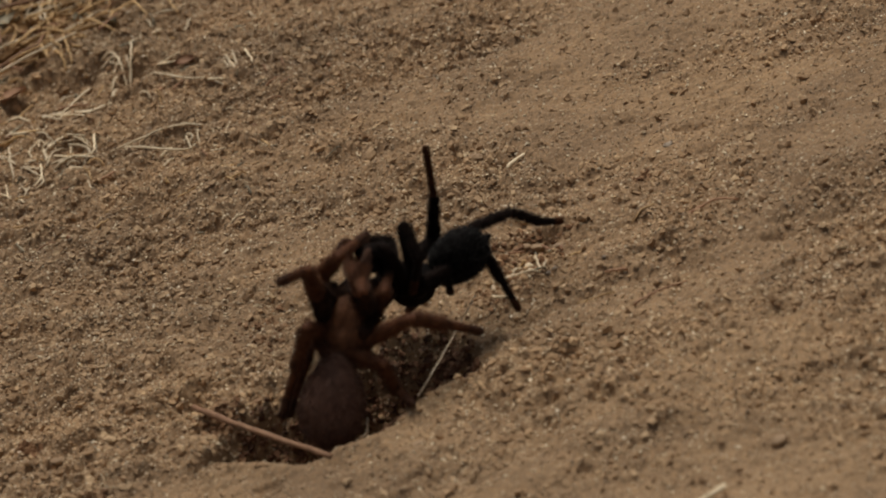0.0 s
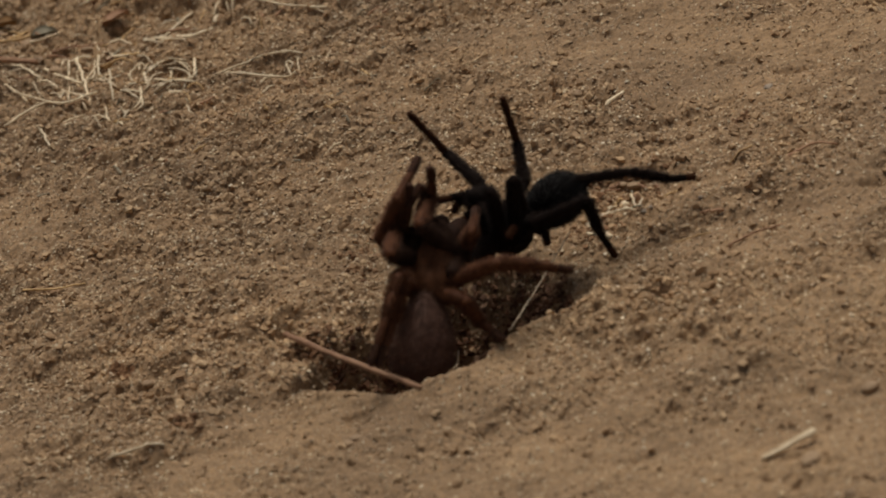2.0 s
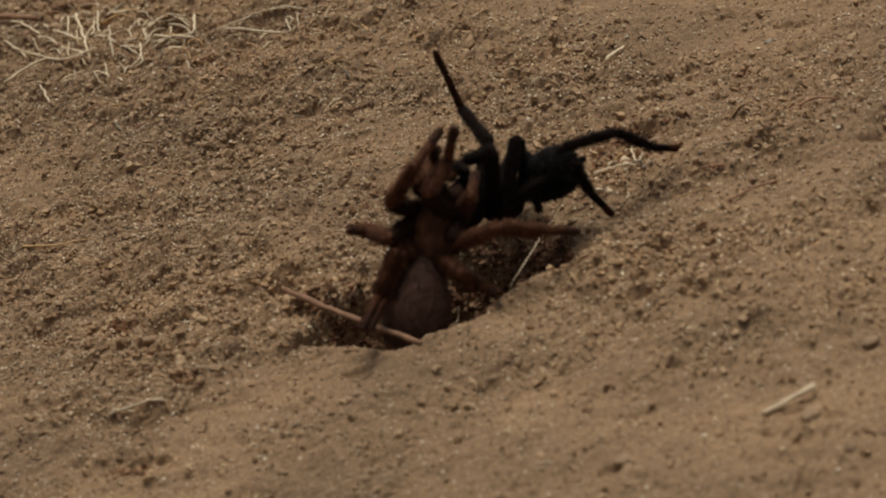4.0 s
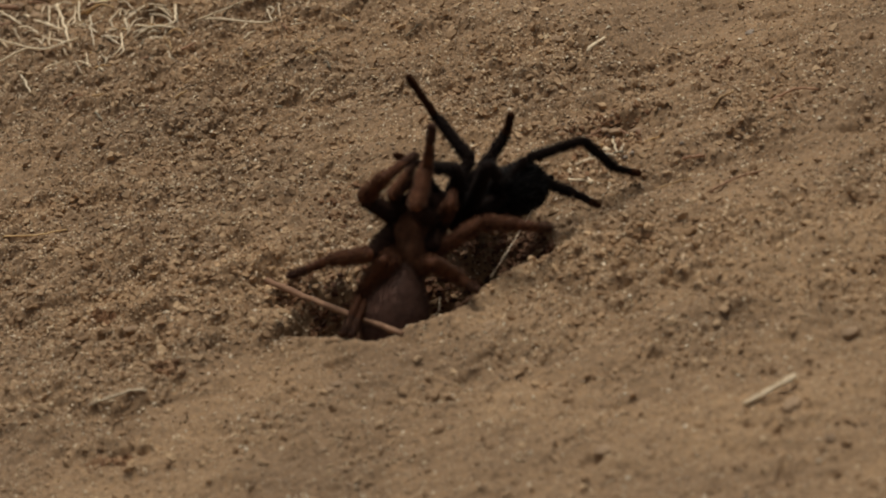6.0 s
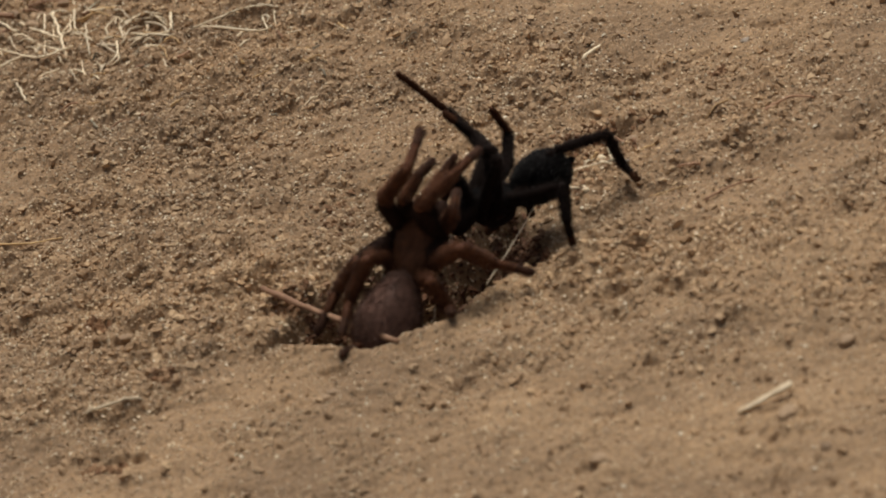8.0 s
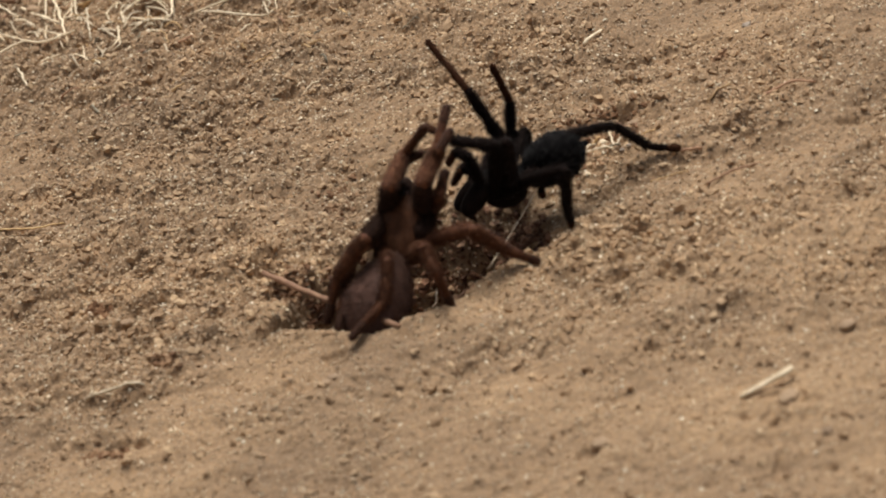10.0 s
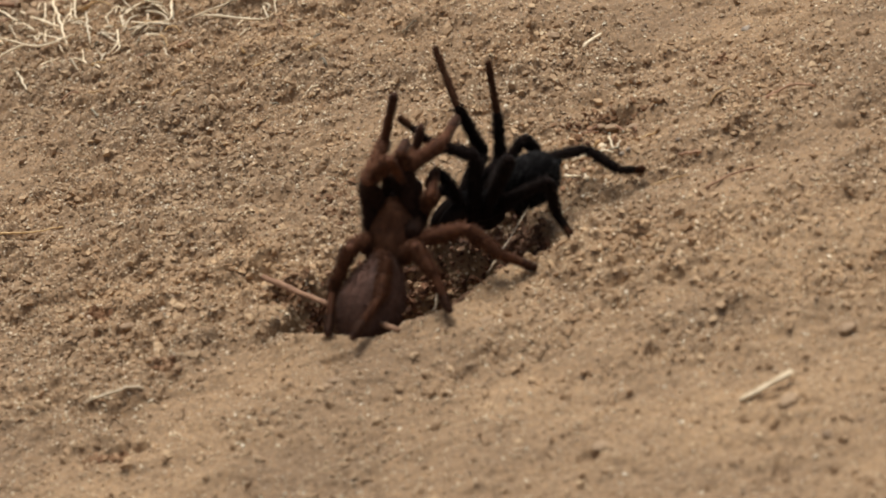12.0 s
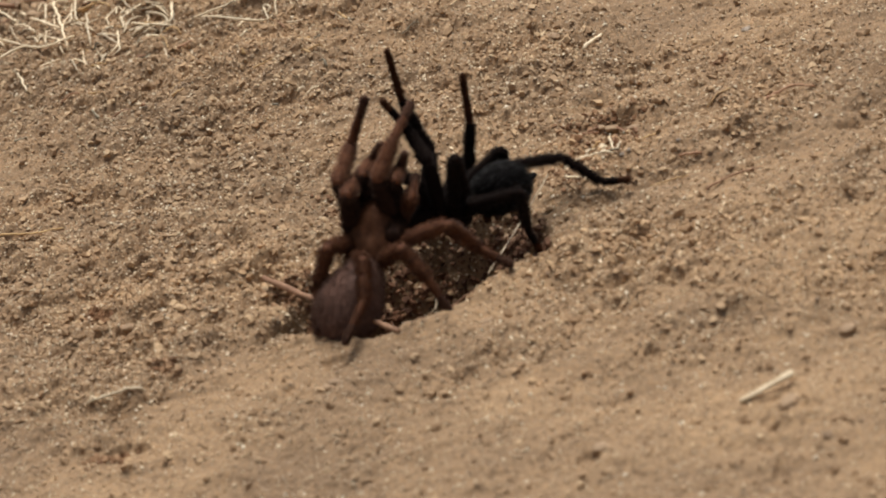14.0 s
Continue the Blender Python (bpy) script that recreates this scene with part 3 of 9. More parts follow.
stalk("dry_grass_stem", [(-144.4, 217.2, 0), (-141.0, 207.5, 0)], 0.000475, PALE, "bleached dry grass stem in a loose tangle", "dry grass", taper=0.6, seed=35, group="dry grass tangle")
stalk("dry_grass_stem", [(-186.2, 283.4, 0), (-175.9, 270.8, 0)], 0.000665, PALE, "bleached dry grass stem in a loose tangle", "dry grass", taper=0.6, seed=36, group="dry grass tangle")
stalk("dry_grass_stem", [(-139.8, 298.0, 0), (-134.8, 298.1, 0), (-116.1, 284.0, 0)], 0.000665, PALE, "bleached dry grass stem in a loose tangle", "dry grass", taper=0.6, seed=37, group="dry grass tangle")
stalk("dry_grass_stem", [(-156.3, 288.5, 0), (-151.4, 294.3, 0)], 0.000475, PALE, "bleached dry grass stem in a loose tangle", "dry grass", taper=0.6, seed=38, group="dry grass tangle")
stalk("dry_grass_stem", [(-133.3, 280.8, 0), (-128.1, 283.5, 0), (-120.9, 280.6, 0)], 0.000475, PALE, "bleached dry grass stem in a loose tangle", "dry grass", taper=0.6, seed=39, group="dry grass tangle")
stalk("dry_grass_stem", [(-188.9, 266.0, 0), (-200.2, 276.6, 0)], 0.00057, PALE, "bleached dry grass stem in a loose tangle", "dry grass", taper=0.6, seed=40, group="dry grass tangle")
stalk("dry_grass_stem", [(-205.2, 258.6, 0), (-203.3, 255.1, 0)], 0.000475, PALE, "bleached dry grass stem in a loose tangle", "dry grass", taper=0.6, seed=41, group="dry grass tangle")
stalk("dry_grass_stem", [(-106.7, 248.8, 0), (-91.8, 239.7, 0), (-81.8, 229.6, 0), (-72.4, 222.5, 0), (-70.6, 226.1, 0)], 0.000713, PALE, "bleached dry grass stem in a loose tangle", "dry grass", taper=0.6, seed=42, group="dry grass tangle")
stalk("dry_grass_stem", [(-105.3, 246.2, 0), (-94.4, 246.1, 0), (-82.5, 247.9, 0), (-71.5, 243.4, 0)], 0.00057, PALE, "bleached dry grass stem in a loose tangle", "dry grass", taper=0.6, seed=43, group="dry grass tangle")
stalk("dry_grass_stem", [(-83.8, 220.8, 0), (-79.0, 228.7, 0)], 0.00057, PALE, "bleached dry grass stem in a loose tangle", "dry grass", taper=0.6, seed=44, group="dry grass tangle")
stalk("dry_grass_stem", [(-75.3, 234.9, 0), (-71.9, 223.0, 0)], 0.000475, PALE, "bleached dry grass stem in a loose tangle", "dry grass", taper=0.6, seed=45, group="dry grass tangle")
stalk("dry_grass_stem", [(-70.0, 234.0, 0), (-69.2, 225.4, 0)], 0.000475, PALE, "bleached dry grass stem in a loose tangle", "dry grass", taper=0.6, seed=46, group="dry grass tangle")
stalk("dry_grass_stem", [(-103.3, 319.1, 0), (-103.3, 340.7, 0), (-100.4, 341.1, 0)], 0.000665, PALE, "bleached dry grass stem in a loose tangle", "dry grass", taper=0.6, seed=47, group="dry grass tangle")
stalk("dry_grass_stem", [(-109.5, 296.0, 0), (-109.4, 314.6, 0)], 0.000855, PALE, "bleached dry grass stem in a loose tangle", "dry grass", taper=0.6, seed=48, group="dry grass tangle")
stalk("dry_grass_stem", [(-97.3, 380.8, 0), (-91.9, 376.2, 0), (-82.6, 373.7, 0)], 0.000665, PALE, "bleached dry grass stem in a loose tangle", "dry grass", taper=0.6, seed=49, group="dry grass tangle")
stalk("dry_grass_stem", [(-80.1, 344.8, 0), (-75.7, 360.8, 0)], 0.000665, PALE, "bleached dry grass stem in a loose tangle", "dry grass", taper=0.6, seed=50, group="dry grass tangle")
stalk("dry_grass_stem", [(-60.1, 305.8, 0), (-57.4, 288.7, 0)], 0.00057, PALE, "bleached dry grass stem in a loose tangle", "dry grass", taper=0.6, seed=51, group="dry grass tangle")
stalk("dry_grass_stem", [(-56.9, 304.8, 0), (-53.9, 277.8, 0)], 0.00057, PALE, "bleached dry grass stem in a loose tangle", "dry grass", taper=0.6, seed=52, group="dry grass tangle")
stalk("dry_grass_stem", [(-52.9, 355.2, 0), (-51.0, 348.4, 0), (-46.9, 338.3, 0)], 0.00057, PALE, "bleached dry grass stem in a loose tangle", "dry grass", taper=0.6, seed=53, group="dry grass tangle")
stalk("dry_grass_stem", [(-95.6, 313.0, 0), (-76.6, 284.8, 0), (-59.5, 272.0, 0)], 0.000665, PALE, "bleached dry grass stem in a loose tangle", "dry grass", taper=0.6, seed=54, group="dry grass tangle")
stalk("dry_grass_stem", [(-90.8, 319.4, 0), (-81.1, 318.8, 0)], 0.00057, PALE, "bleached dry grass stem in a loose tangle", "dry grass", taper=0.6, seed=55, group="dry grass tangle")
stalk("dry_grass_stem", [(-133.3, 296.2, 0), (-118.5, 283.5, 0), (-109.5, 287.8, 0)], 0.000855, PALE, "bleached dry grass stem in a loose tangle", "dry grass", taper=0.6, seed=56, group="dry grass tangle")
stalk("dry_grass_stem", [(-140.9, 296.4, 0), (-132.1, 298.0, 0), (-121.3, 319.7, 0)], 0.000855, PALE, "bleached dry grass stem in a loose tangle", "dry grass", taper=0.6, seed=57, group="dry grass tangle")
stalk("dry_grass_stem", [(-117.2, 338.1, 0), (-110.8, 337.4, 0), (-104.5, 318.2, 0)], 0.00057, PALE, "bleached dry grass stem in a loose tangle", "dry grass", taper=0.6, seed=58, group="dry grass tangle")
stalk("dry_grass_stem", [(-95.1, 359.9, 0), (-91.1, 359.8, 0)], 0.00076, PALE, "bleached dry grass stem in a loose tangle", "dry grass", taper=0.6, seed=59, group="dry grass tangle")
stalk("dry_grass_stem", [(-170.2, 354.2, 0), (-155.1, 360.6, 0), (-141.8, 360.5, 0)], 0.0008, STRAW, "golden dry grass stem at the edge of the bank", "dry grass", taper=0.6, seed=60, group="dry grass tangle")
stalk("dry_grass_stem", [(-170.6, 360.0, 0), (-153.4, 371.2, 0), (-146.0, 377.9, 0)], 0.00072, STRAW, "golden dry grass stem at the edge of the bank", "dry grass", taper=0.6, seed=61, group="dry grass tangle")
stalk("dry_grass_stem", [(-148.8, 379.3, 0), (-125.2, 362.4, 0)], 0.00056, STRAW, "golden dry grass stem at the edge of the bank", "dry grass", taper=0.6, seed=62, group="dry grass tangle")
stalk("dry_grass_stem", [(-128.5, 373.9, 0), (-118.3, 378.6, 0), (-106.7, 402.6, 0)], 0.00072, STRAW, "golden dry grass stem at the edge of the bank", "dry grass", taper=0.6, seed=63, group="dry grass tangle")
stalk("dry_grass_stem", [(-139.8, 360.2, 0), (-133.0, 337.5, 0)], 0.00072, STRAW, "golden dry grass stem at the edge of the bank", "dry grass", taper=0.6, seed=64, group="dry grass tangle")
stalk("dry_grass_stem", [(-137.8, 380.0, 0), (-130.6, 338.6, 0)], 0.00064, STRAW, "golden dry grass stem at the edge of the bank", "dry grass", taper=0.6, seed=65, group="dry grass tangle")
stalk("dry_grass_stem", [(-148.1, 428.9, 0), (-143.2, 375.5, 0)], 0.00064, STRAW, "golden dry grass stem at the edge of the bank", "dry grass", taper=0.6, seed=66, group="dry grass tangle")
stalk("dry_grass_stem", [(-156.3, 419.0, 0), (-149.0, 398.2, 0), (-147.1, 375.4, 0)], 0.00048, STRAW, "golden dry grass stem at the edge of the bank", "dry grass", taper=0.6, seed=67, group="dry grass tangle")
stalk("dry_grass_stem", [(-160.3, 347.2, 0), (-151.6, 335.2, 0)], 0.00072, STRAW, "golden dry grass stem at the edge of the bank", "dry grass", taper=0.6, seed=68, group="dry grass tangle")
stalk("dry_grass_stem", [(-170.1, 379.5, 0), (-156.5, 376.5, 0)], 0.00056, STRAW, "golden dry grass stem at the edge of the bank", "dry grass", taper=0.6, seed=69, group="dry grass tangle")
stalk("dry_grass_stem", [(-133.4, 386.7, 0), (-139.4, 377.0, 0)], 0.00048, STRAW, "golden dry grass stem at the edge of the bank", "dry grass", taper=0.6, seed=70, group="dry grass tangle")
stalk("dry_grass_stem", [(-128.8, 394.8, 0), (-118.7, 402.9, 0), (-116.1, 426.9, 0)], 0.00064, STRAW, "golden dry grass stem at the edge of the bank", "dry grass", taper=0.6, seed=71, group="dry grass tangle")
stalk("dry_grass_stem", [(-173.6, 414.7, 0), (-163.1, 418.4, 0), (-154.7, 416.8, 0)], 0.00064, STRAW, "golden dry grass stem at the edge of the bank", "dry grass", taper=0.6, seed=72, group="dry grass tangle")
stalk("dry_grass_stem", [(-166.5, 429.6, 0), (-156.6, 441.9, 0)], 0.00064, STRAW, "golden dry grass stem at the edge of the bank", "dry grass", taper=0.6, seed=73, group="dry grass tangle")
stalk("dry_grass_stem", [(-160.4, 306.0, 0), (-153.3, 310.6, 0), (-146.9, 323.2, 0)], 0.00056, STRAW, "golden dry grass stem at the edge of the bank", "dry grass", taper=0.6, seed=74, group="dry grass tangle")
stalk("dry_grass_stem", [(-226.1, 316.1, 0), (-203.8, 304.5, 0), (-189.6, 302.7, 0)], 0.00104, STRAW, "thick golden dry grass stalk at the edge of the bank", "dry grass", taper=0.6, seed=75, group="dry grass tangle")
stalk("dry_grass_stem", [(-211.2, 321.5, 0), (-198.5, 324.6, 0), (-186.3, 340.9, 0)], 0.00088, STRAW, "thick golden dry grass stalk at the edge of the bank", "dry grass", taper=0.6, seed=76, group="dry grass tangle")
stalk("dry_grass_stem", [(-116.9, 235.5, 0), (-113.1, 236.9, 0), (-109.5, 231.5, 0)], 0.0005, STRAW, "bleached dry grass stem in a loose tangle", "dry grass", taper=0.6, seed=77, group="dry grass tangle")
stalk("dry_grass_stem", [(-193.6, 294.6, 0), (-197.8, 293.3, 0), (-200.6, 292.2, 0)], 0.0005, PALE, "bleached dry grass stem in a loose tangle", "dry grass", taper=0.6, seed=78, group="dry grass tangle")
stalk("dry_grass_stem", [(-178.8, 268.6, 0), (-177.1, 267.2, 0), (-172.2, 257.2, 0)], 0.00039, PALE, "bleached dry grass stem in a loose tangle", "dry grass", taper=0.6, seed=79, group="dry grass tangle")
stalk("dry_grass_stem", [(-117.3, 224.2, 0), (-117.1, 225.9, 0), (-114.8, 223.3, 0)], 0.00033, PALE, "bleached dry grass stem in a loose tangle", "dry grass", taper=0.6, seed=80, group="dry grass tangle")
stalk("dry_grass_stem", [(-135.1, 252.3, 0), (-139.8, 257.0, 0), (-144.2, 256.9, 0)], 0.00033, STRAW, "bleached dry grass stem in a loose tangle", "dry grass", taper=0.6, seed=81, group="dry grass tangle")
stalk("dry_grass_stem", [(-149.4, 257.0, 0), (-151.1, 260.0, 0), (-153.7, 265.6, 0)], 0.00042, PALE, "bleached dry grass stem in a loose tangle", "dry grass", taper=0.6, seed=82, group="dry grass tangle")
stalk("dry_grass_stem", [(-133.7, 264.9, 0), (-135.4, 264.5, 0), (-137.3, 258.5, 0)], 0.00041, PALE, "bleached dry grass stem in a loose tangle", "dry grass", taper=0.6, seed=83, group="dry grass tangle")
stalk("dry_grass_stem", [(-140.8, 228.1, 0), (-142.5, 218.7, 0), (-144.0, 217.4, 0)], 0.00034, PALE, "bleached dry grass stem in a loose tangle", "dry grass", taper=0.6, seed=84, group="dry grass tangle")
stalk("dry_grass_stem", [(-121.6, 249.3, 0), (-119.8, 252.4, 0), (-119.4, 254.0, 0)], 0.00037, STRAW, "bleached dry grass stem in a loose tangle", "dry grass", taper=0.6, seed=85, group="dry grass tangle")
stalk("dry_grass_stem", [(-145.3, 235.1, 0), (-144.0, 235.4, 0), (-141.8, 241.2, 0)], 0.00035, PALE, "bleached dry grass stem in a loose tangle", "dry grass", taper=0.6, seed=86, group="dry grass tangle")
stalk("dry_grass_stem", [(-187.1, 276.1, 0), (-184.0, 267.8, 0), (-181.1, 265.4, 0)], 0.00031, PALE, "bleached dry grass stem in a loose tangle", "dry grass", taper=0.6, seed=87, group="dry grass tangle")
stalk("dry_grass_stem", [(-182.5, 265.6, 0), (-184.7, 263.9, 0), (-188.9, 266.7, 0)], 0.00046, STRAW, "bleached dry grass stem in a loose tangle", "dry grass", taper=0.6, seed=88, group="dry grass tangle")
stalk("dry_grass_stem", [(-147.9, 219.6, 0), (-149.1, 220.7, 0), (-151.2, 233.2, 0)], 0.00037, PALE, "bleached dry grass stem in a loose tangle", "dry grass", taper=0.6, seed=89, group="dry grass tangle")
stalk("dry_grass_stem", [(-177.2, 271.7, 0), (-180.0, 272.1, 0), (-182.7, 272.5, 0)], 0.00038, PALE, "bleached dry grass stem in a loose tangle", "dry grass", taper=0.6, seed=90, group="dry grass tangle")
stalk("dry_grass_stem", [(-155.6, 229.8, 0), (-152.9, 227.0, 0), (-148.0, 220.7, 0)], 0.00044, PALE, "bleached dry grass stem in a loose tangle", "dry grass", taper=0.6, seed=91, group="dry grass tangle")
stalk("dry_grass_stem", [(-128.7, 254.9, 0), (-126.2, 252.5, 0), (-122.4, 251.9, 0)], 0.00046, STRAW, "bleached dry grass stem in a loose tangle", "dry grass", taper=0.6, seed=92, group="dry grass tangle")
stalk("dry_grass_stem", [(-156.3, 228.8, 0), (-153.5, 220.5, 0), (-150.9, 214.5, 0)], 0.00045, PALE, "bleached dry grass stem in a loose tangle", "dry grass", taper=0.6, seed=93, group="dry grass tangle")
stalk("dry_grass_stem", [(-152.5, 287.3, 0), (-153.8, 288.3, 0), (-156.2, 292.3, 0)], 0.00035, PALE, "bleached dry grass stem in a loose tangle", "dry grass", taper=0.6, seed=94, group="dry grass tangle")
stalk("dry_grass_stem", [(-117.6, 228.1, 0), (-115.5, 225.2, 0), (-113.6, 217.3, 0)], 0.00038, STRAW, "bleached dry grass stem in a loose tangle", "dry grass", taper=0.6, seed=95, group="dry grass tangle")
stalk("dry_grass_stem", [(-132.0, 256.2, 0), (-128.5, 255.3, 0), (-125.3, 255.1, 0)], 0.00038, PALE, "bleached dry grass stem in a loose tangle", "dry grass", taper=0.6, seed=96, group="dry grass tangle")
stalk("dry_grass_stem", [(-131.8, 220.9, 0), (-127.2, 213.7, 0), (-124.8, 215.8, 0)], 0.00037, PALE, "bleached dry grass stem in a loose tangle", "dry grass", taper=0.6, seed=97, group="dry grass tangle")
stalk("dry_grass_stem", [(-158.2, 270.5, 0), (-157.3, 270.7, 0), (-155.7, 271.8, 0)], 0.00048, STRAW, "bleached dry grass stem in a loose tangle", "dry grass", taper=0.6, seed=98, group="dry grass tangle")
stalk("dry_grass_stem", [(-115.2, 216.7, 0), (-113.0, 206.7, 0), (-111.8, 206.3, 0)], 0.00048, PALE, "bleached dry grass stem in a loose tangle", "dry grass", taper=0.6, seed=99, group="dry grass tangle")
stalk("dry_grass_stem", [(-168.2, 286.0, 0), (-169.1, 285.9, 0), (-167.7, 272.3, 0)], 0.00041, PALE, "bleached dry grass stem in a loose tangle", "dry grass", taper=0.6, seed=100, group="dry grass tangle")
stalk("dry_grass_stem", [(-119.3, 245.9, 0), (-121.2, 251.0, 0), (-124.5, 253.4, 0)], 0.00046, STRAW, "bleached dry grass stem in a loose tangle", "dry grass", taper=0.6, seed=101, group="dry grass tangle")
stalk("dry_grass_stem", [(-161.6, 229.7, 0), (-160.0, 228.6, 0), (-159.2, 225.9, 0)], 0.00048, PALE, "bleached dry grass stem in a loose tangle", "dry grass", taper=0.6, seed=102, group="dry grass tangle")
stalk("dry_grass_stem", [(-126.8, 263.8, 0), (-125.8, 262.1, 0), (-125.7, 255.6, 0)], 0.00038, PALE, "bleached dry grass stem in a loose tangle", "dry grass", taper=0.6, seed=103, group="dry grass tangle")
stalk("dry_grass_stem", [(-174.0, 296.5, 0), (-176.0, 297.5, 0), (-177.1, 289.7, 0)], 0.0004, PALE, "bleached dry grass stem in a loose tangle", "dry grass", taper=0.6, seed=104, group="dry grass tangle")
stalk("dry_grass_stem", [(-119.1, 247.4, 0), (-118.0, 250.6, 0), (-116.8, 251.3, 0)], 0.00049, STRAW, "bleached dry grass stem in a loose tangle", "dry grass", taper=0.6, seed=105, group="dry grass tangle")
stalk("dry_grass_stem", [(-120.7, 244.6, 0), (-120.1, 247.0, 0), (-120.8, 254.0, 0)], 0.00049, PALE, "bleached dry grass stem in a loose tangle", "dry grass", taper=0.6, seed=106, group="dry grass tangle")
stalk("dry_grass_stem", [(-140.0, 265.0, 0), (-139.6, 269.7, 0), (-137.0, 266.3, 0)], 0.00035, PALE, "bleached dry grass stem in a loose tangle", "dry grass", taper=0.6, seed=107, group="dry grass tangle")
stalk("dry_grass_stem", [(-155.1, 287.6, 0), (-149.8, 288.5, 0), (-144.7, 285.2, 0)], 0.00032, PALE, "bleached dry grass stem in a loose tangle", "dry grass", taper=0.6, seed=108, group="dry grass tangle")
stalk("dry_grass_stem", [(-154.9, 284.1, 0), (-150.8, 284.6, 0), (-146.3, 276.8, 0)], 0.00043, PALE, "bleached dry grass stem in a loose tangle", "dry grass", taper=0.6, seed=109, group="dry grass tangle")
stalk("dry_grass_stem", [(-137.8, 265.2, 0), (-136.5, 266.2, 0), (-135.6, 266.7, 0)], 0.00047, PALE, "bleached dry grass stem in a loose tangle", "dry grass", taper=0.6, seed=110, group="dry grass tangle")
stalk("dry_grass_stem", [(-165.8, 270.9, 0), (-161.3, 271.0, 0), (-154.7, 271.2, 0)], 0.00044, PALE, "bleached dry grass stem in a loose tangle", "dry grass", taper=0.6, seed=111, group="dry grass tangle")
stalk("dry_grass_stem", [(-162.7, 271.0, 0), (-160.4, 272.6, 0), (-161.9, 290.0, 0)], 0.00039, PALE, "bleached dry grass stem in a loose tangle", "dry grass", taper=0.6, seed=112, group="dry grass tangle")
stalk("dry_grass_stem", [(-165.1, 258.7, 0), (-161.9, 246.1, 0), (-160.1, 244.7, 0)], 0.00049, PALE, "bleached dry grass stem in a loose tangle", "dry grass", taper=0.6, seed=113, group="dry grass tangle")
stalk("dry_grass_stem", [(-124.8, 266.2, 0), (-120.5, 265.1, 0), (-117.2, 262.1, 0)], 0.00041, PALE, "bleached dry grass stem in a loose tangle", "dry grass", taper=0.6, seed=114, group="dry grass tangle")
stalk("dry_grass_stem", [(-141.0, 272.1, 0), (-137.5, 271.2, 0), (-133.2, 264.3, 0)], 0.00044, PALE, "bleached dry grass stem in a loose tangle", "dry grass", taper=0.6, seed=115, group="dry grass tangle")
stalk("dry_grass_stem", [(-157.3, 269.5, 0), (-152.9, 263.6, 0), (-147.9, 267.8, 0)], 0.00036, PALE, "bleached dry grass stem in a loose tangle", "dry grass", taper=0.6, seed=116, group="dry grass tangle")
stalk("dry_grass_stem", [(-169.7, 255.5, 0), (-170.7, 269.8, 0), (-167.3, 269.4, 0)], 0.00045, PALE, "bleached dry grass stem in a loose tangle", "dry grass", taper=0.6, seed=117, group="dry grass tangle")
stalk("dry_grass_stem", [(-176.9, 267.9, 0), (-173.0, 256.8, 0), (-172.6, 269.7, 0)], 0.00036, PALE, "bleached dry grass stem in a loose tangle", "dry grass", taper=0.6, seed=118, group="dry grass tangle")
stalk("dry_grass_stem", [(-159.9, 267.9, 0), (-157.9, 267.3, 0), (-154.6, 264.0, 0)], 0.00044, PALE, "bleached dry grass stem in a loose tangle", "dry grass", taper=0.6, seed=119, group="dry grass tangle")
stalk("dry_grass_stem", [(-131.7, 265.9, 0), (-127.8, 266.2, 0), (-123.7, 265.5, 0)], 0.0004, PALE, "bleached dry grass stem in a loose tangle", "dry grass", taper=0.6, seed=120, group="dry grass tangle")
stalk("dry_grass_stem", [(-156.4, 271.6, 0), (-155.8, 271.1, 0), (-153.0, 270.5, 0)], 0.00039, PALE, "bleached dry grass stem in a loose tangle", "dry grass", taper=0.6, seed=121, group="dry grass tangle")
stalk("dry_grass_stem", [(-174.1, 298.0, 0), (-173.0, 286.7, 0), (-172.0, 274.1, 0)], 0.00044, PALE, "bleached dry grass stem in a loose tangle", "dry grass", taper=0.6, seed=122, group="dry grass tangle")
stalk("dry_grass_stem", [(-166.6, 272.3, 0), (-163.5, 271.7, 0), (-161.3, 271.2, 0)], 0.00039, PALE, "bleached dry grass stem in a loose tangle", "dry grass", taper=0.6, seed=123, group="dry grass tangle")
stalk("dry_grass_stem", [(-166.0, 257.6, 0), (-160.6, 251.5, 0), (-158.3, 253.2, 0)], 0.00036, PALE, "bleached dry grass stem in a loose tangle", "dry grass", taper=0.6, seed=124, group="dry grass tangle")
stalk("dry_grass_stem", [(-176.8, 267.4, 0), (-168.3, 259.2, 0), (-160.3, 251.5, 0)], 0.00037, PALE, "bleached dry grass stem in a loose tangle", "dry grass", taper=0.6, seed=125, group="dry grass tangle")
stalk("dry_grass_stem", [(-164.2, 272.0, 0), (-160.9, 285.9, 0), (-157.8, 287.3, 0)], 0.0004, PALE, "bleached dry grass stem in a loose tangle", "dry grass", taper=0.6, seed=126, group="dry grass tangle")
stalk("twig", [(-172.4, 424.3, 4), (-147.5, 418.4, 6), (-128.9, 423.4, 7), (-109.0, 430.3, 6)], 0.0011, TWIG, "dark brown twig across the dry grass", "twig", taper=0.6, seed=127, rest=False)
stalk("dry_grass_stem", [(-228.5, 314.9, 0), (-209.3, 307.1, 0), (-188.0, 296.4, 0)], 0.0016, TWIG, "thick reddish brown stalk at the edge of the bank", "dry grass", taper=0.6, seed=128, group="dry grass tangle")
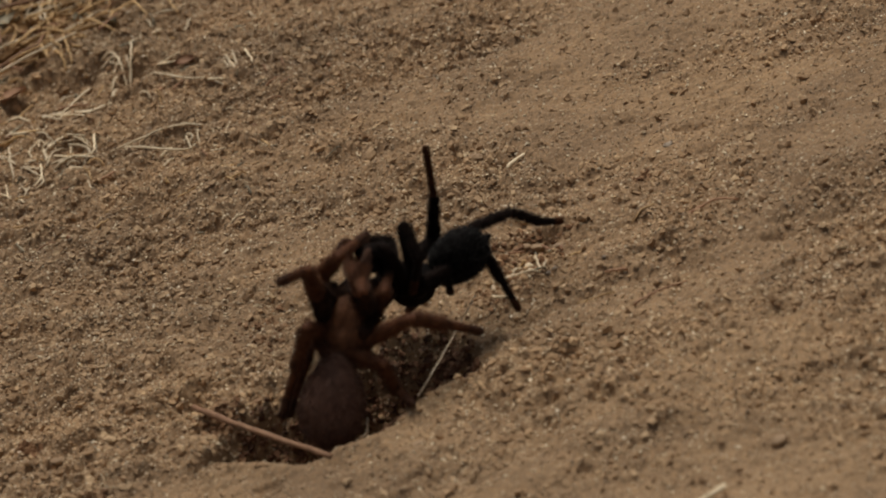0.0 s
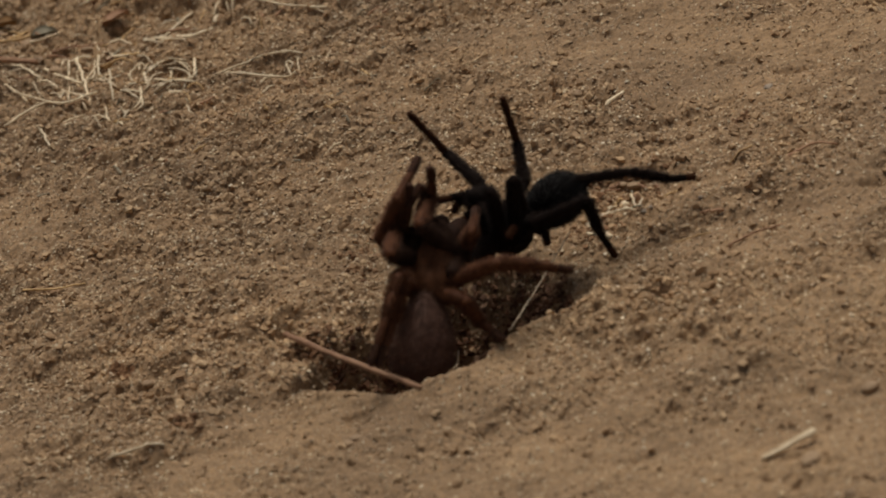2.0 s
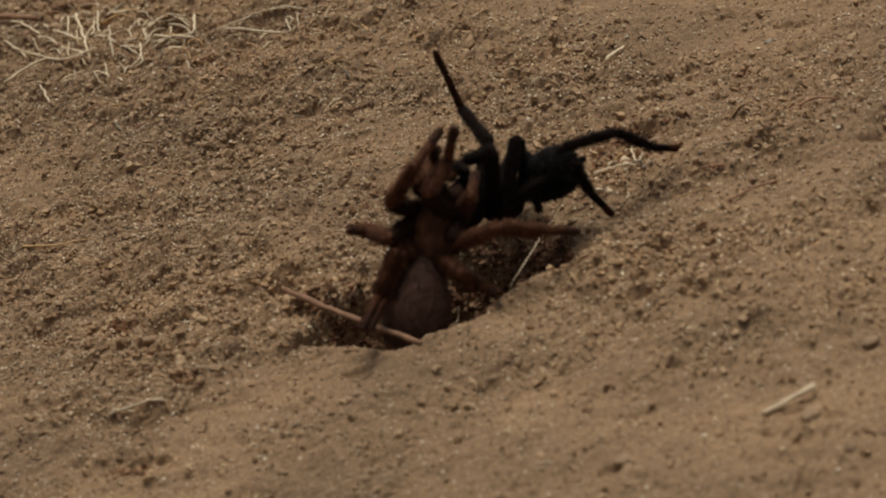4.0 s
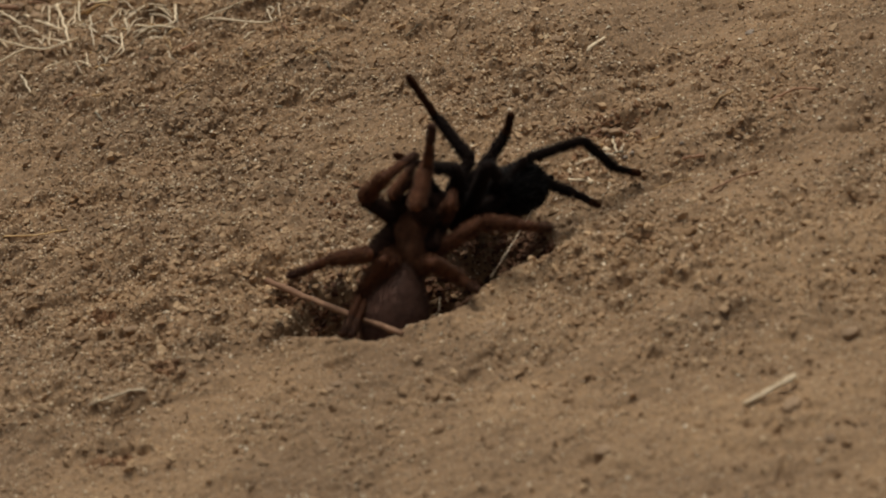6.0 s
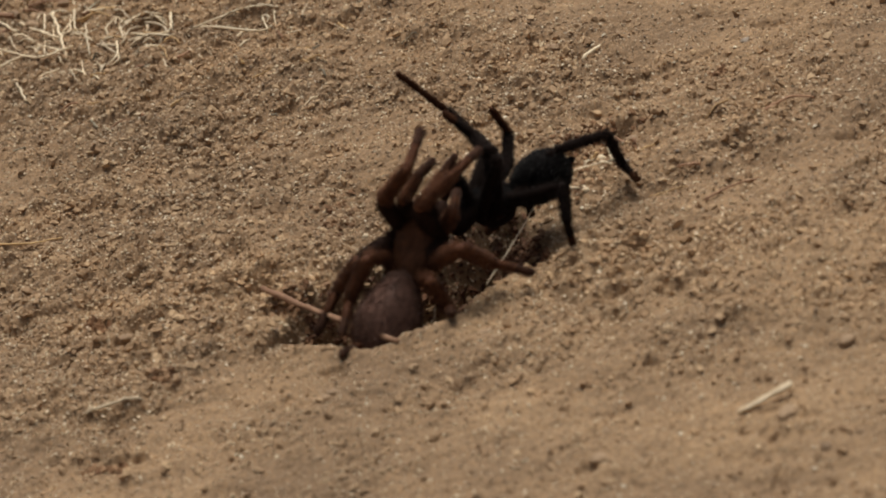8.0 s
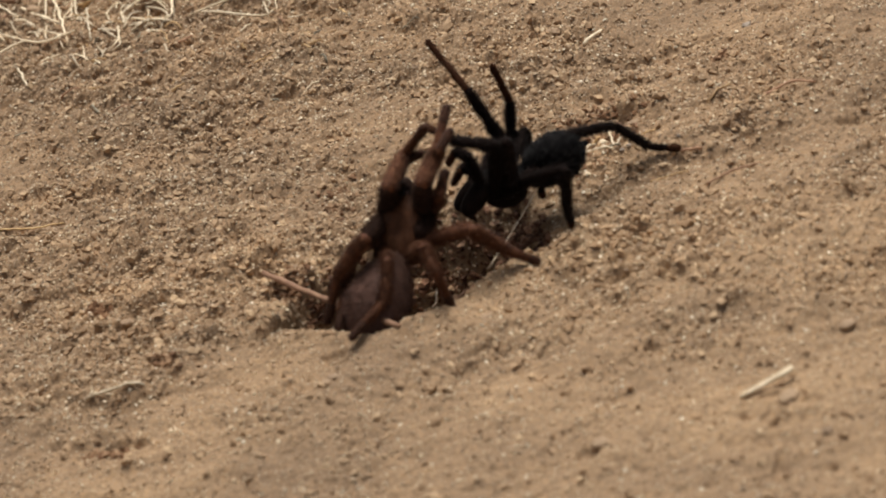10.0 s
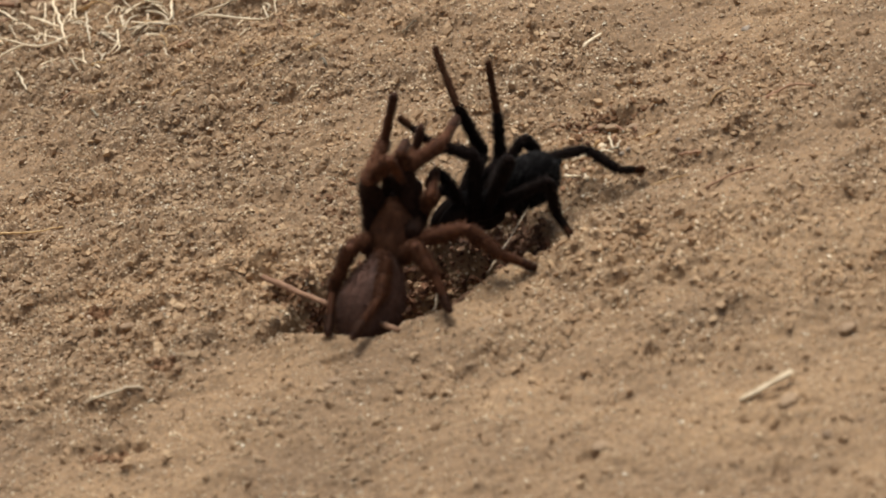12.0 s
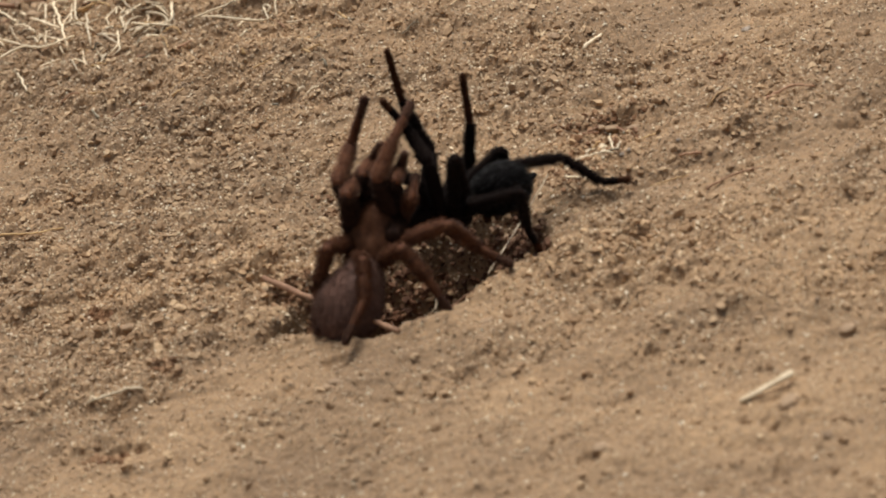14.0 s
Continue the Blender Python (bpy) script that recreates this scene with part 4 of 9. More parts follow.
stalk("dry_grass_stem", [(-154.9, 376.7, 1.9), (-150.9, 375.4, 6.4), (-147.2, 377.9, 3.9)], 0.00036, PALE, "bleached dry grass stem in a loose tangle", "dry grass", taper=0.6, seed=129, rest=False, group="dry grass tangle")
stalk("dry_grass_stem", [(-105.0, 409.9, 0), (-93.1, 401.3, 0.1), (-81.0, 384.2, 0.1)], 0.0004, PALE, "bleached dry grass stem in a loose tangle", "dry grass", taper=0.6, seed=130, rest=False, group="dry grass tangle")
stalk("dry_grass_stem", [(-141.7, 375.8, 1.5), (-134.5, 366.2, 5.1), (-127.4, 357.2, 3.1)], 0.00048, STRAW, "golden dry grass stem at the edge of the bank", "dry grass", taper=0.6, seed=131, rest=False, group="dry grass tangle")
stalk("dry_grass_stem", [(-133.3, 444.1, 1.5), (-135.3, 458.1, 5.1), (-137.2, 471.9, 3.1)], 0.00036, PALE, "bleached dry grass stem in a loose tangle", "dry grass", taper=0.6, seed=132, rest=False, group="dry grass tangle")
stalk("dry_grass_stem", [(-146.8, 431.0, 0.1), (-139.6, 435.6, 0.3), (-132.2, 438.5, 0.2)], 0.00067, STRAW, "golden dry grass stem at the edge of the bank", "dry grass", taper=0.6, seed=133, rest=False, group="dry grass tangle")
stalk("dry_grass_stem", [(-163.5, 435.5, 1), (-157.6, 452.5, 3.4), (-151.4, 467.0, 2.1)], 0.00053, STRAW, "golden dry grass stem at the edge of the bank", "dry grass", taper=0.6, seed=134, rest=False, group="dry grass tangle")
stalk("dry_grass_stem", [(-163.7, 398.7, 1.8), (-154.4, 400.8, 6), (-145.4, 407.5, 3.6)], 0.00053, STRAW, "golden dry grass stem at the edge of the bank", "dry grass", taper=0.6, seed=135, rest=False, group="dry grass tangle")
stalk("dry_grass_stem", [(-143.8, 417.4, 1.4), (-131.2, 418.2, 4.8), (-118.0, 407.9, 2.9)], 0.00071, STRAW, "golden dry grass stem at the edge of the bank", "dry grass", taper=0.6, seed=136, rest=False, group="dry grass tangle")
stalk("dry_grass_stem", [(-92.5, 419.6, 0.8), (-83.7, 427.5, 2.7), (-74.7, 434.1, 1.6)], 0.00059, STRAW, "golden dry grass stem at the edge of the bank", "dry grass", taper=0.6, seed=137, rest=False, group="dry grass tangle")
stalk("dry_grass_stem", [(-118.9, 401.5, 1.9), (-113.8, 415.4, 6.2), (-108.2, 421.6, 3.7)], 0.00052, PALE, "bleached dry grass stem in a loose tangle", "dry grass", taper=0.6, seed=138, rest=False, group="dry grass tangle")
stalk("dry_grass_stem", [(-104.3, 412.3, 0.5), (-95.7, 429.9, 1.8), (-86.6, 438.1, 1.1)], 0.00072, STRAW, "golden dry grass stem at the edge of the bank", "dry grass", taper=0.6, seed=139, rest=False, group="dry grass tangle")
stalk("dry_grass_stem", [(-158.8, 394.4, 1.3), (-157.1, 408.7, 4.4), (-155.4, 423.2, 2.6)], 0.00038, PALE, "bleached dry grass stem in a loose tangle", "dry grass", taper=0.6, seed=140, rest=False, group="dry grass tangle")
stalk("dry_grass_stem", [(-140.7, 413.5, 0.7), (-136.2, 413.3, 2.2), (-132.2, 418.2, 1.3)], 0.0007, STRAW, "golden dry grass stem at the edge of the bank", "dry grass", taper=0.6, seed=141, rest=False, group="dry grass tangle")
stalk("dry_grass_stem", [(-149.5, 401.3, 1.4), (-153.5, 432.3, 4.5), (-157.6, 464.4, 2.7)], 0.00041, PALE, "bleached dry grass stem in a loose tangle", "dry grass", taper=0.6, seed=142, rest=False, group="dry grass tangle")
stalk("dry_grass_stem", [(-119.5, 437.3, 1.6), (-116.5, 456.2, 5.4), (-113.8, 480.6, 3.3)], 0.00063, PALE, "bleached dry grass stem in a loose tangle", "dry grass", taper=0.6, seed=143, rest=False, group="dry grass tangle")
stalk("dry_grass_stem", [(-163.6, 439.2, 0.8), (-158.6, 432.0, 2.7), (-153.3, 418.9, 1.6)], 0.00074, STRAW, "golden dry grass stem at the edge of the bank", "dry grass", taper=0.6, seed=144, rest=False, group="dry grass tangle")
stalk("dry_grass_stem", [(-124.3, 382.8, 0.5), (-117.5, 376.8, 1.7), (-110.4, 363.2, 1)], 0.00058, STRAW, "golden dry grass stem at the edge of the bank", "dry grass", taper=0.6, seed=145, rest=False, group="dry grass tangle")
stalk("dry_grass_stem", [(-155.2, 380.1, 0.8), (-148.8, 380.5, 2.8), (-142.2, 378.5, 1.7)], 0.00049, PALE, "bleached dry grass stem in a loose tangle", "dry grass", taper=0.6, seed=146, rest=False, group="dry grass tangle")
stalk("dry_grass_stem", [(-149.0, 367.6, 0.6), (-144.6, 381.7, 2), (-140.3, 398.6, 1.2)], 0.00039, STRAW, "golden dry grass stem at the edge of the bank", "dry grass", taper=0.6, seed=147, rest=False, group="dry grass tangle")
stalk("dry_grass_stem", [(-133.6, 438.4, 0.2), (-129.8, 454.4, 0.7), (-125.4, 462.0, 0.4)], 0.00056, STRAW, "golden dry grass stem at the edge of the bank", "dry grass", taper=0.6, seed=148, rest=False, group="dry grass tangle")
stalk("dry_grass_stem", [(-161.3, 409.9, 0.8), (-147.3, 395.2, 2.8), (-132.9, 373.0, 1.7)], 0.00067, STRAW, "golden dry grass stem at the edge of the bank", "dry grass", taper=0.6, seed=149, rest=False, group="dry grass tangle")
stalk("dry_grass_stem", [(-139.6, 426.0, 0.3), (-136.5, 436.1, 1), (-133.4, 447.5, 0.6)], 0.0004, STRAW, "golden dry grass stem at the edge of the bank", "dry grass", taper=0.6, seed=150, rest=False, group="dry grass tangle")
stalk("dry_grass_stem", [(-143.4, 408.7, 1.6), (-137.1, 409.7, 5.2), (-130.5, 405.5, 3.1)], 0.00061, STRAW, "golden dry grass stem at the edge of the bank", "dry grass", taper=0.6, seed=151, rest=False, group="dry grass tangle")
stalk("dry_grass_stem", [(-114.6, 407.9, 1.4), (-109.5, 419.6, 4.7), (-104.2, 430.5, 2.8)], 0.00059, PALE, "bleached dry grass stem in a loose tangle", "dry grass", taper=0.6, seed=152, rest=False, group="dry grass tangle")
stalk("dry_grass_stem", [(-163.5, 364.0, 0.9), (-154.6, 358.4, 3), (-145.9, 353.4, 1.8)], 0.00041, STRAW, "golden dry grass stem at the edge of the bank", "dry grass", taper=0.6, seed=153, rest=False, group="dry grass tangle")
stalk("dry_grass_stem", [(-97.4, 422.1, 0.8), (-93.7, 429.6, 2.6), (-89.7, 429.9, 1.6)], 0.00056, STRAW, "golden dry grass stem at the edge of the bank", "dry grass", taper=0.6, seed=154, rest=False, group="dry grass tangle")
stalk("dry_grass_stem", [(-156.9, 389.0, 0.4), (-149.8, 381.5, 1.2), (-142.6, 371.9, 0.7)], 0.00045, PALE, "bleached dry grass stem in a loose tangle", "dry grass", taper=0.6, seed=155, rest=False, group="dry grass tangle")
stalk("dry_grass_stem", [(-133.4, 434.4, 1.8), (-124.0, 435.2, 5.9), (-114.7, 440.2, 3.5)], 0.00073, STRAW, "golden dry grass stem at the edge of the bank", "dry grass", taper=0.6, seed=156, rest=False, group="dry grass tangle")
stalk("dry_grass_stem", [(-135.7, 431.4, 1.1), (-125.4, 422.2, 3.6), (-115.0, 409.6, 2.1)], 0.00075, PALE, "bleached dry grass stem in a loose tangle", "dry grass", taper=0.6, seed=157, rest=False, group="dry grass tangle")
stalk("dry_grass_stem", [(-93.4, 403.1, 2), (-84.7, 416.3, 6.5), (-76.0, 432.5, 3.9)], 0.00036, STRAW, "golden dry grass stem at the edge of the bank", "dry grass", taper=0.6, seed=158, rest=False, group="dry grass tangle")
stalk("dry_grass_stem", [(-94.2, 402.1, 0.8), (-88.7, 383.2, 2.6), (-83.4, 367.2, 1.6)], 0.00043, STRAW, "golden dry grass stem at the edge of the bank", "dry grass", taper=0.6, seed=159, rest=False, group="dry grass tangle")
stalk("dry_grass_stem", [(-153.2, 429.4, 1.7), (-149.5, 437.3, 5.7), (-145.1, 437.9, 3.4)], 0.0006, STRAW, "golden dry grass stem at the edge of the bank", "dry grass", taper=0.6, seed=160, rest=False, group="dry grass tangle")
stalk("dry_grass_stem", [(-143.3, 454.7, 0.2), (-134.4, 447.6, 0.6), (-126.0, 445.9, 0.4)], 0.00061, STRAW, "golden dry grass stem at the edge of the bank", "dry grass", taper=0.6, seed=161, rest=False, group="dry grass tangle")
stalk("dry_grass_stem", [(-126.5, 399.3, 1.3), (-126.7, 421.7, 4.5), (-127.2, 450.1, 2.7)], 0.0006, STRAW, "golden dry grass stem at the edge of the bank", "dry grass", taper=0.6, seed=162, rest=False, group="dry grass tangle")
stalk("dry_grass_stem", [(-158.3, 440.3, 1.2), (-155.6, 455.4, 3.9), (-151.9, 460.7, 2.4)], 0.00047, PALE, "bleached dry grass stem in a loose tangle", "dry grass", taper=0.6, seed=163, rest=False, group="dry grass tangle")
stalk("dry_grass_stem", [(-101.0, 412.0, 0.3), (-89.0, 415.6, 0.9), (-76.5, 408.8, 0.5)], 0.00054, PALE, "bleached dry grass stem in a loose tangle", "dry grass", taper=0.6, seed=164, rest=False, group="dry grass tangle")
leaf("dead_leaf", -0.1506, 0.3965, (0.0097, 0.0065, 0.0039), 162, RUST, "rust brown dead leaf among dry grass", 165, 0.0032)
leaf("dead_leaf", -0.1595, 0.4256, (0.0140, 0.0052, 0.0036), 51, RUST, "rust brown dead leaf among dry grass", 166, 0.0038)
leaf("dead_leaf", -0.1068, 0.4086, (0.0096, 0.0072, 0.0028), 168, RUST, "rust brown dead leaf among dry grass", 167, 0.0035)
leaf("dead_leaf", -0.1456, 0.4473, (0.0086, 0.0098, 0.0031), 43, RUST, "rust brown dead leaf among dry grass", 168, 0.002)
leaf("dead_leaf", -0.1645, 0.4086, (0.0140, 0.0098, 0.0024), 29, LEAF, "grey brown dead leaf curled on the soil", 169, 0.0033)
leaf("dead_leaf", -0.1435, 0.4473, (0.0124, 0.0098, 0.0027), 36, RUST, "rust brown dead leaf among dry grass", 170, 0.0033)
leaf("dead_leaf", -0.1722, 0.4771, (0.0083, 0.0098, 0.0027), 37, RUST, "rust brown dead leaf among dry grass", 171, 0.001)
leaf("dead_leaf", -0.1544, 0.4604, (0.0167, 0.0057, 0.0035), 93, RUST, "rust brown dead leaf among dry grass", 172, 0.0011)
leaf("dead_leaf", -0.1580, 0.4370, (0.0116, 0.0068, 0.0033), 17, RUST, "rust brown dead leaf among dry grass", 173, 0.0012)
leaf("dead_leaf", -0.1304, 0.4258, (0.0147, 0.0067, 0.0034), 158, LEAF, "grey brown dead leaf curled on the soil", 174, 0.002)
leaf("dead_leaf", -0.1486, 0.3793, (0.0094, 0.0081, 0.0039), 53, RUST, "rust brown dead leaf among dry grass", 175, 0.0033)
leaf("dead_leaf", -0.1150, 0.4441, (0.0169, 0.0060, 0.0038), 71, RUST, "rust brown dead leaf among dry grass", 176, 0.0012)
leaf("dead_leaf", -0.1530, 0.4344, (0.0135, 0.0086, 0.0029), 142, RUST, "rust brown dead leaf among dry grass", 177, 0.0026)
leaf("dead_leaf", -0.1215, 0.4415, (0.0170, 0.0055, 0.0034), 111, RUST, "rust brown dead leaf among dry grass", 178, 0.0018)
leaf("dead_leaf", -0.1410, 0.4229, (0.0149, 0.0066, 0.0029), 121, LEAF, "grey brown dead leaf curled on the soil", 179, 0.0017)
leaf("dead_leaf", -0.1399, 0.4576, (0.0175, 0.0087, 0.0023), 100, RUST, "rust brown dead leaf among dry grass", 180, 0.0012)
leaf("dead_leaf", -0.1208, 0.4083, (0.0144, 0.0106, 0.0025), 161, RUST, "rust brown dead leaf among dry grass", 181, 0.0018)
leaf("dead_leaf", -0.1247, 0.4399, (0.0129, 0.0107, 0.0029), 131, RUST, "rust brown dead leaf among dry grass", 182, 0.0024)
leaf("dead_leaf", -0.1684, 0.4273, (0.0106, 0.0108, 0.0036), 159, LEAF, "grey brown dead leaf curled on the soil", 183, 0.0027)
leaf("dead_leaf", -0.1334, 0.3863, (0.0110, 0.0075, 0.0021), 131, RUST, "rust brown dead leaf among dry grass", 184, 0.002)
leaf("dead_leaf", -0.1383, 0.4252, (0.0166, 0.0067, 0.0032), 39, RUST, "rust brown dead leaf among dry grass", 185, 0.0019)
leaf("dead_leaf", -0.1402, 0.4331, (0.0086, 0.0052, 0.0036), 124, LEAF, "grey brown dead leaf curled on the soil", 186, 0.0033)
leaf("dead_leaf", -0.1254, 0.4477, (0.0148, 0.0059, 0.0039), 171, RUST, "rust brown dead leaf among dry grass", 187, 0.0039)
leaf("dead_leaf", -0.1353, 0.3833, (0.0088, 0.0103, 0.0035), 58, RUST, "rust brown dead leaf among dry grass", 188, 0.0025)
leaf("dead_leaf", -0.1549, 0.3987, (0.0179, 0.0066, 0.0021), 17, RUST, "rust brown dead leaf among dry grass", 189, 0.0025)
leaf("dead_leaf", -0.1038, 0.4378, (0.0130, 0.0075, 0.0034), 112, RUST, "rust brown dead leaf among dry grass", 190, 0.0028)
leaf("dead_leaf", -0.1297, 0.3879, (0.0090, 0.0078, 0.0025), 70, LEAF, "grey brown dead leaf curled on the soil", 191, 0.0027)
lump("soil_clod", -0.2030, 0.2669, (0.0063, 0.005, 0.0038), CLOD, "rough brown clod of soil among the litter", "clod", 192)
lump("soil_clod", -0.2108, 0.2905, (0.0083, 0.0066, 0.005), CLOD, "rough brown clod of soil among the litter", "clod", 193)
lump("soil_clod", -0.2189, 0.3188, (0.0043, 0.0034, 0.0026), CLOD, "rough brown clod of soil among the litter", "clod", 194)
lump("soil_clod", -0.2110, 0.3366, (0.0057, 0.0046, 0.0034), CLOD, "rough brown clod of soil among the litter", "clod", 195)
lump("soil_clod", -0.1672, 0.3090, (0.0055, 0.0044, 0.0033), CLOD, "rough brown clod of soil among the litter", "clod", 196)
lump("soil_clod", -0.2065, 0.2816, (0.005, 0.004, 0.003), CLOD, "rough brown clod of soil among the litter", "clod", 197)
lump("soil_clod", -0.1761, 0.2990, (0.0072, 0.0058, 0.0043), CLOD, "rough brown clod of soil among the litter", "clod", 198)
lump("soil_clod", -0.2232, 0.3169, (0.005, 0.004, 0.003), CLOD, "rough brown clod of soil among the litter", "clod", 199)
lump("soil_clod", -0.1798, 0.3019, (0.0041, 0.0033, 0.0025), CLOD, "rough brown clod of soil among the litter", "clod", 200)
lump("soil_clod", -0.2256, 0.3426, (0.0051, 0.004, 0.003), CLOD, "rough brown clod of soil among the litter", "clod", 201)
lump("soil_clod", -0.1791, 0.2888, (0.0072, 0.0058, 0.0043), CLOD, "rough brown clod of soil among the litter", "clod", 202)
lump("soil_clod", -0.1889, 0.3028, (0.0059, 0.0047, 0.0036), CLOD, "rough brown clod of soil among the litter", "clod", 203)
lump("soil_clod", -0.1956, 0.3196, (0.006, 0.0048, 0.0036), CLOD, "rough brown clod of soil among the litter", "clod", 204)
stalk("dry_grass_stem", [(-194.3, 327.4, 0), (-190.6, 325.5, 0), (-186.9, 324.2, 0)], 0.00062, TWIG, "dry brown grass stem in a loose tangle", "dry grass", taper=0.6, seed=205, group="dry grass tangle")
stalk("dry_grass_stem", [(-137.9, 282.7, 0), (-130.5, 282.3, 0), (-123.2, 282.8, 0)], 0.00044, STRAW, "dry brown grass stem in a loose tangle", "dry grass", taper=0.6, seed=206, group="dry grass tangle")
stalk("dry_grass_stem", [(-174.0, 296.5, 0), (-169.1, 294.7, 0), (-163.8, 290.5, 0)], 0.00066, PALE, "dry brown grass stem in a loose tangle", "dry grass", taper=0.6, seed=207, group="dry grass tangle")
stalk("dry_grass_stem", [(-184.7, 303.6, 0), (-179.1, 303.7, 0), (-172.7, 299.3, 0)], 0.00048, TWIG, "dry brown grass stem in a loose tangle", "dry grass", taper=0.6, seed=208, group="dry grass tangle")
stalk("dry_grass_stem", [(-156.7, 284.9, 0), (-149.3, 285.5, 0), (-140.9, 277.1, 0)], 0.00069, STRAW, "dry brown grass stem in a loose tangle", "dry grass", taper=0.6, seed=209, group="dry grass tangle")
stalk("dry_grass_stem", [(-156.8, 306.4, 0), (-151.9, 304.8, 0), (-146.7, 299.9, 0)], 0.00063, PALE, "dry brown grass stem in a loose tangle", "dry grass", taper=0.6, seed=210, group="dry grass tangle")
stalk("dry_grass_stem", [(-173.3, 307.2, 0), (-165.8, 307.0, 0), (-158.1, 305.7, 0)], 0.00043, TWIG, "dry brown grass stem in a loose tangle", "dry grass", taper=0.6, seed=211, group="dry grass tangle")
stalk("dry_grass_stem", [(-204.8, 331.1, 0), (-199.9, 329.2, 0), (-195.9, 333.6, 0)], 0.00069, STRAW, "dry brown grass stem in a loose tangle", "dry grass", taper=0.6, seed=212, group="dry grass tangle")
stalk("dry_grass_stem", [(-193.4, 314.6, 0), (-186.1, 313.7, 0), (-180.2, 322.6, 0)], 0.00054, PALE, "dry brown grass stem in a loose tangle", "dry grass", taper=0.6, seed=213, group="dry grass tangle")
stalk("dry_grass_stem", [(-204.9, 330.0, 0), (-200.1, 331.2, 0), (-195.8, 335.6, 0)], 0.0005, STRAW, "dry brown grass stem in a loose tangle", "dry grass", taper=0.6, seed=214, group="dry grass tangle")
stalk("dry_grass_stem", [(-216.6, 346.7, 0), (-205.9, 339.1, 0), (-195.8, 335.7, 0)], 0.00057, STRAW, "dry brown grass stem in a loose tangle", "dry grass", taper=0.6, seed=215, group="dry grass tangle")
stalk("dry_grass_stem", [(-156.7, 288.0, 0), (-151.7, 287.8, 0), (-146.7, 289.1, 0)], 0.00068, TWIG, "dry brown grass stem in a loose tangle", "dry grass", taper=0.6, seed=216, group="dry grass tangle")
stalk("dry_grass_stem", [(-221.5, 341.2, 0), (-218.0, 346.4, 0), (-214.6, 353.4, 0)], 0.00056, STRAW, "dry brown grass stem in a loose tangle", "dry grass", taper=0.6, seed=217, group="dry grass tangle")
stalk("dry_grass_stem", [(-195.5, 285.2, 0), (-191.8, 285.8, 0), (-188.5, 289.0, 0)], 0.00068, TWIG, "dry brown grass stem in a loose tangle", "dry grass", taper=0.6, seed=218, group="dry grass tangle")
stalk("dry_grass_stem", [(-161.2, 285.8, 0), (-152.5, 282.2, 0), (-142.9, 269.9, 0)], 0.00061, STRAW, "dry brown grass stem in a loose tangle", "dry grass", taper=0.6, seed=219, group="dry grass tangle")
stalk("dry_grass_stem", [(-182.6, 305.0, 0), (-176.7, 306.2, 0), (-171.1, 309.7, 0)], 0.00067, TWIG, "dry brown grass stem in a loose tangle", "dry grass", taper=0.6, seed=220, group="dry grass tangle")
leaf("dead_leaf", -0.1566, 0.3306, (0.013, 0.009, 0.0022), 15, TWIG, "brown dead leaf curled on the soil", 221, 0.004)
leaf("dead_leaf", -0.1620, 0.4070, (0.016, 0.01, 0.003), -30, RUST, "rust brown dead leaf among dry grass", 222, 0.004)
leaf("dead_leaf", -0.1374, 0.3684, (0.009, 0.006, 0.002), 60, RUST, "yellow brown dead leaf among dry grass", 223, 0.003)
leaf("dead_leaf", -0.1278, 0.4179, (0.014, 0.009, 0.003), 20, RUST, "rust brown dead leaf among dry grass", 224, 0.004)
leaf("dead_leaf", -0.1155, 0.3742, (0.01, 0.007, 0.002), -50, LEAF, "grey brown dead leaf curled on the soil", 225, 0.003)
leaf("dead_leaf", -0.1678, 0.4432, (0.016, 0.011, 0.003), 80, RUST, "rust brown dead leaf among dry grass", 226, 0.004)
leaf("dead_leaf", -0.1882, 0.3247, (0.012, 0.009, 0.003), 10, LEAF, "grey brown dead leaf curled on the soil", 227, 0.003)
leaf("dead_leaf", -0.0780, 0.3145, (0.01, 0.006, 0.002), 10, TWIG, "brown dead leaf curled on the soil", 228, 0.002)
leaf("dead_leaf", -0.2088, 0.3433, (0.013, 0.009, 0.003), -20, RUST, "rust brown dead leaf among dry grass", 229, 0.003)
leaf("dead_leaf", -0.1637, 0.4270, (0.0071, 0.0079, 0.0016), 30, LEAF, "grey brown dead leaf curled on the soil", 230, 0.0038)
leaf("dead_leaf", -0.1247, 0.4483, (0.0074, 0.0073, 0.0026), 160, RUST, "rust brown dead leaf among dry grass", 231, 0.0045)
leaf("dead_leaf", -0.1364, 0.4499, (0.0115, 0.0064, 0.0027), 176, RUST, "rust brown dead leaf among dry grass", 232, 0.0042)
leaf("dead_leaf", -0.1247, 0.4293, (0.0117, 0.0055, 0.0015), 127, RUST, "rust brown dead leaf among dry grass", 233, 0.0018)
leaf("dead_leaf", -0.1262, 0.4316, (0.0082, 0.0088, 0.0019), 161, LEAF, "grey brown dead leaf curled on the soil", 234, 0.0016)
leaf("dead_leaf", -0.1318, 0.4269, (0.0120, 0.0087, 0.0018), 135, RUST, "rust brown dead leaf among dry grass", 235, 0.0026)
leaf("dead_leaf", -0.1480, 0.4594, (0.0120, 0.0083, 0.0025), 174, RUST, "rust brown dead leaf among dry grass", 236, 0.0033)
leaf("dead_leaf", -0.1609, 0.4277, (0.0137, 0.0080, 0.0017), 59, LEAF, "grey brown dead leaf curled on the soil", 237, 0.0045)
leaf("dead_leaf", -0.1287, 0.4521, (0.0084, 0.0064, 0.0019), 112, RUST, "rust brown dead leaf among dry grass", 238, 0.0043)
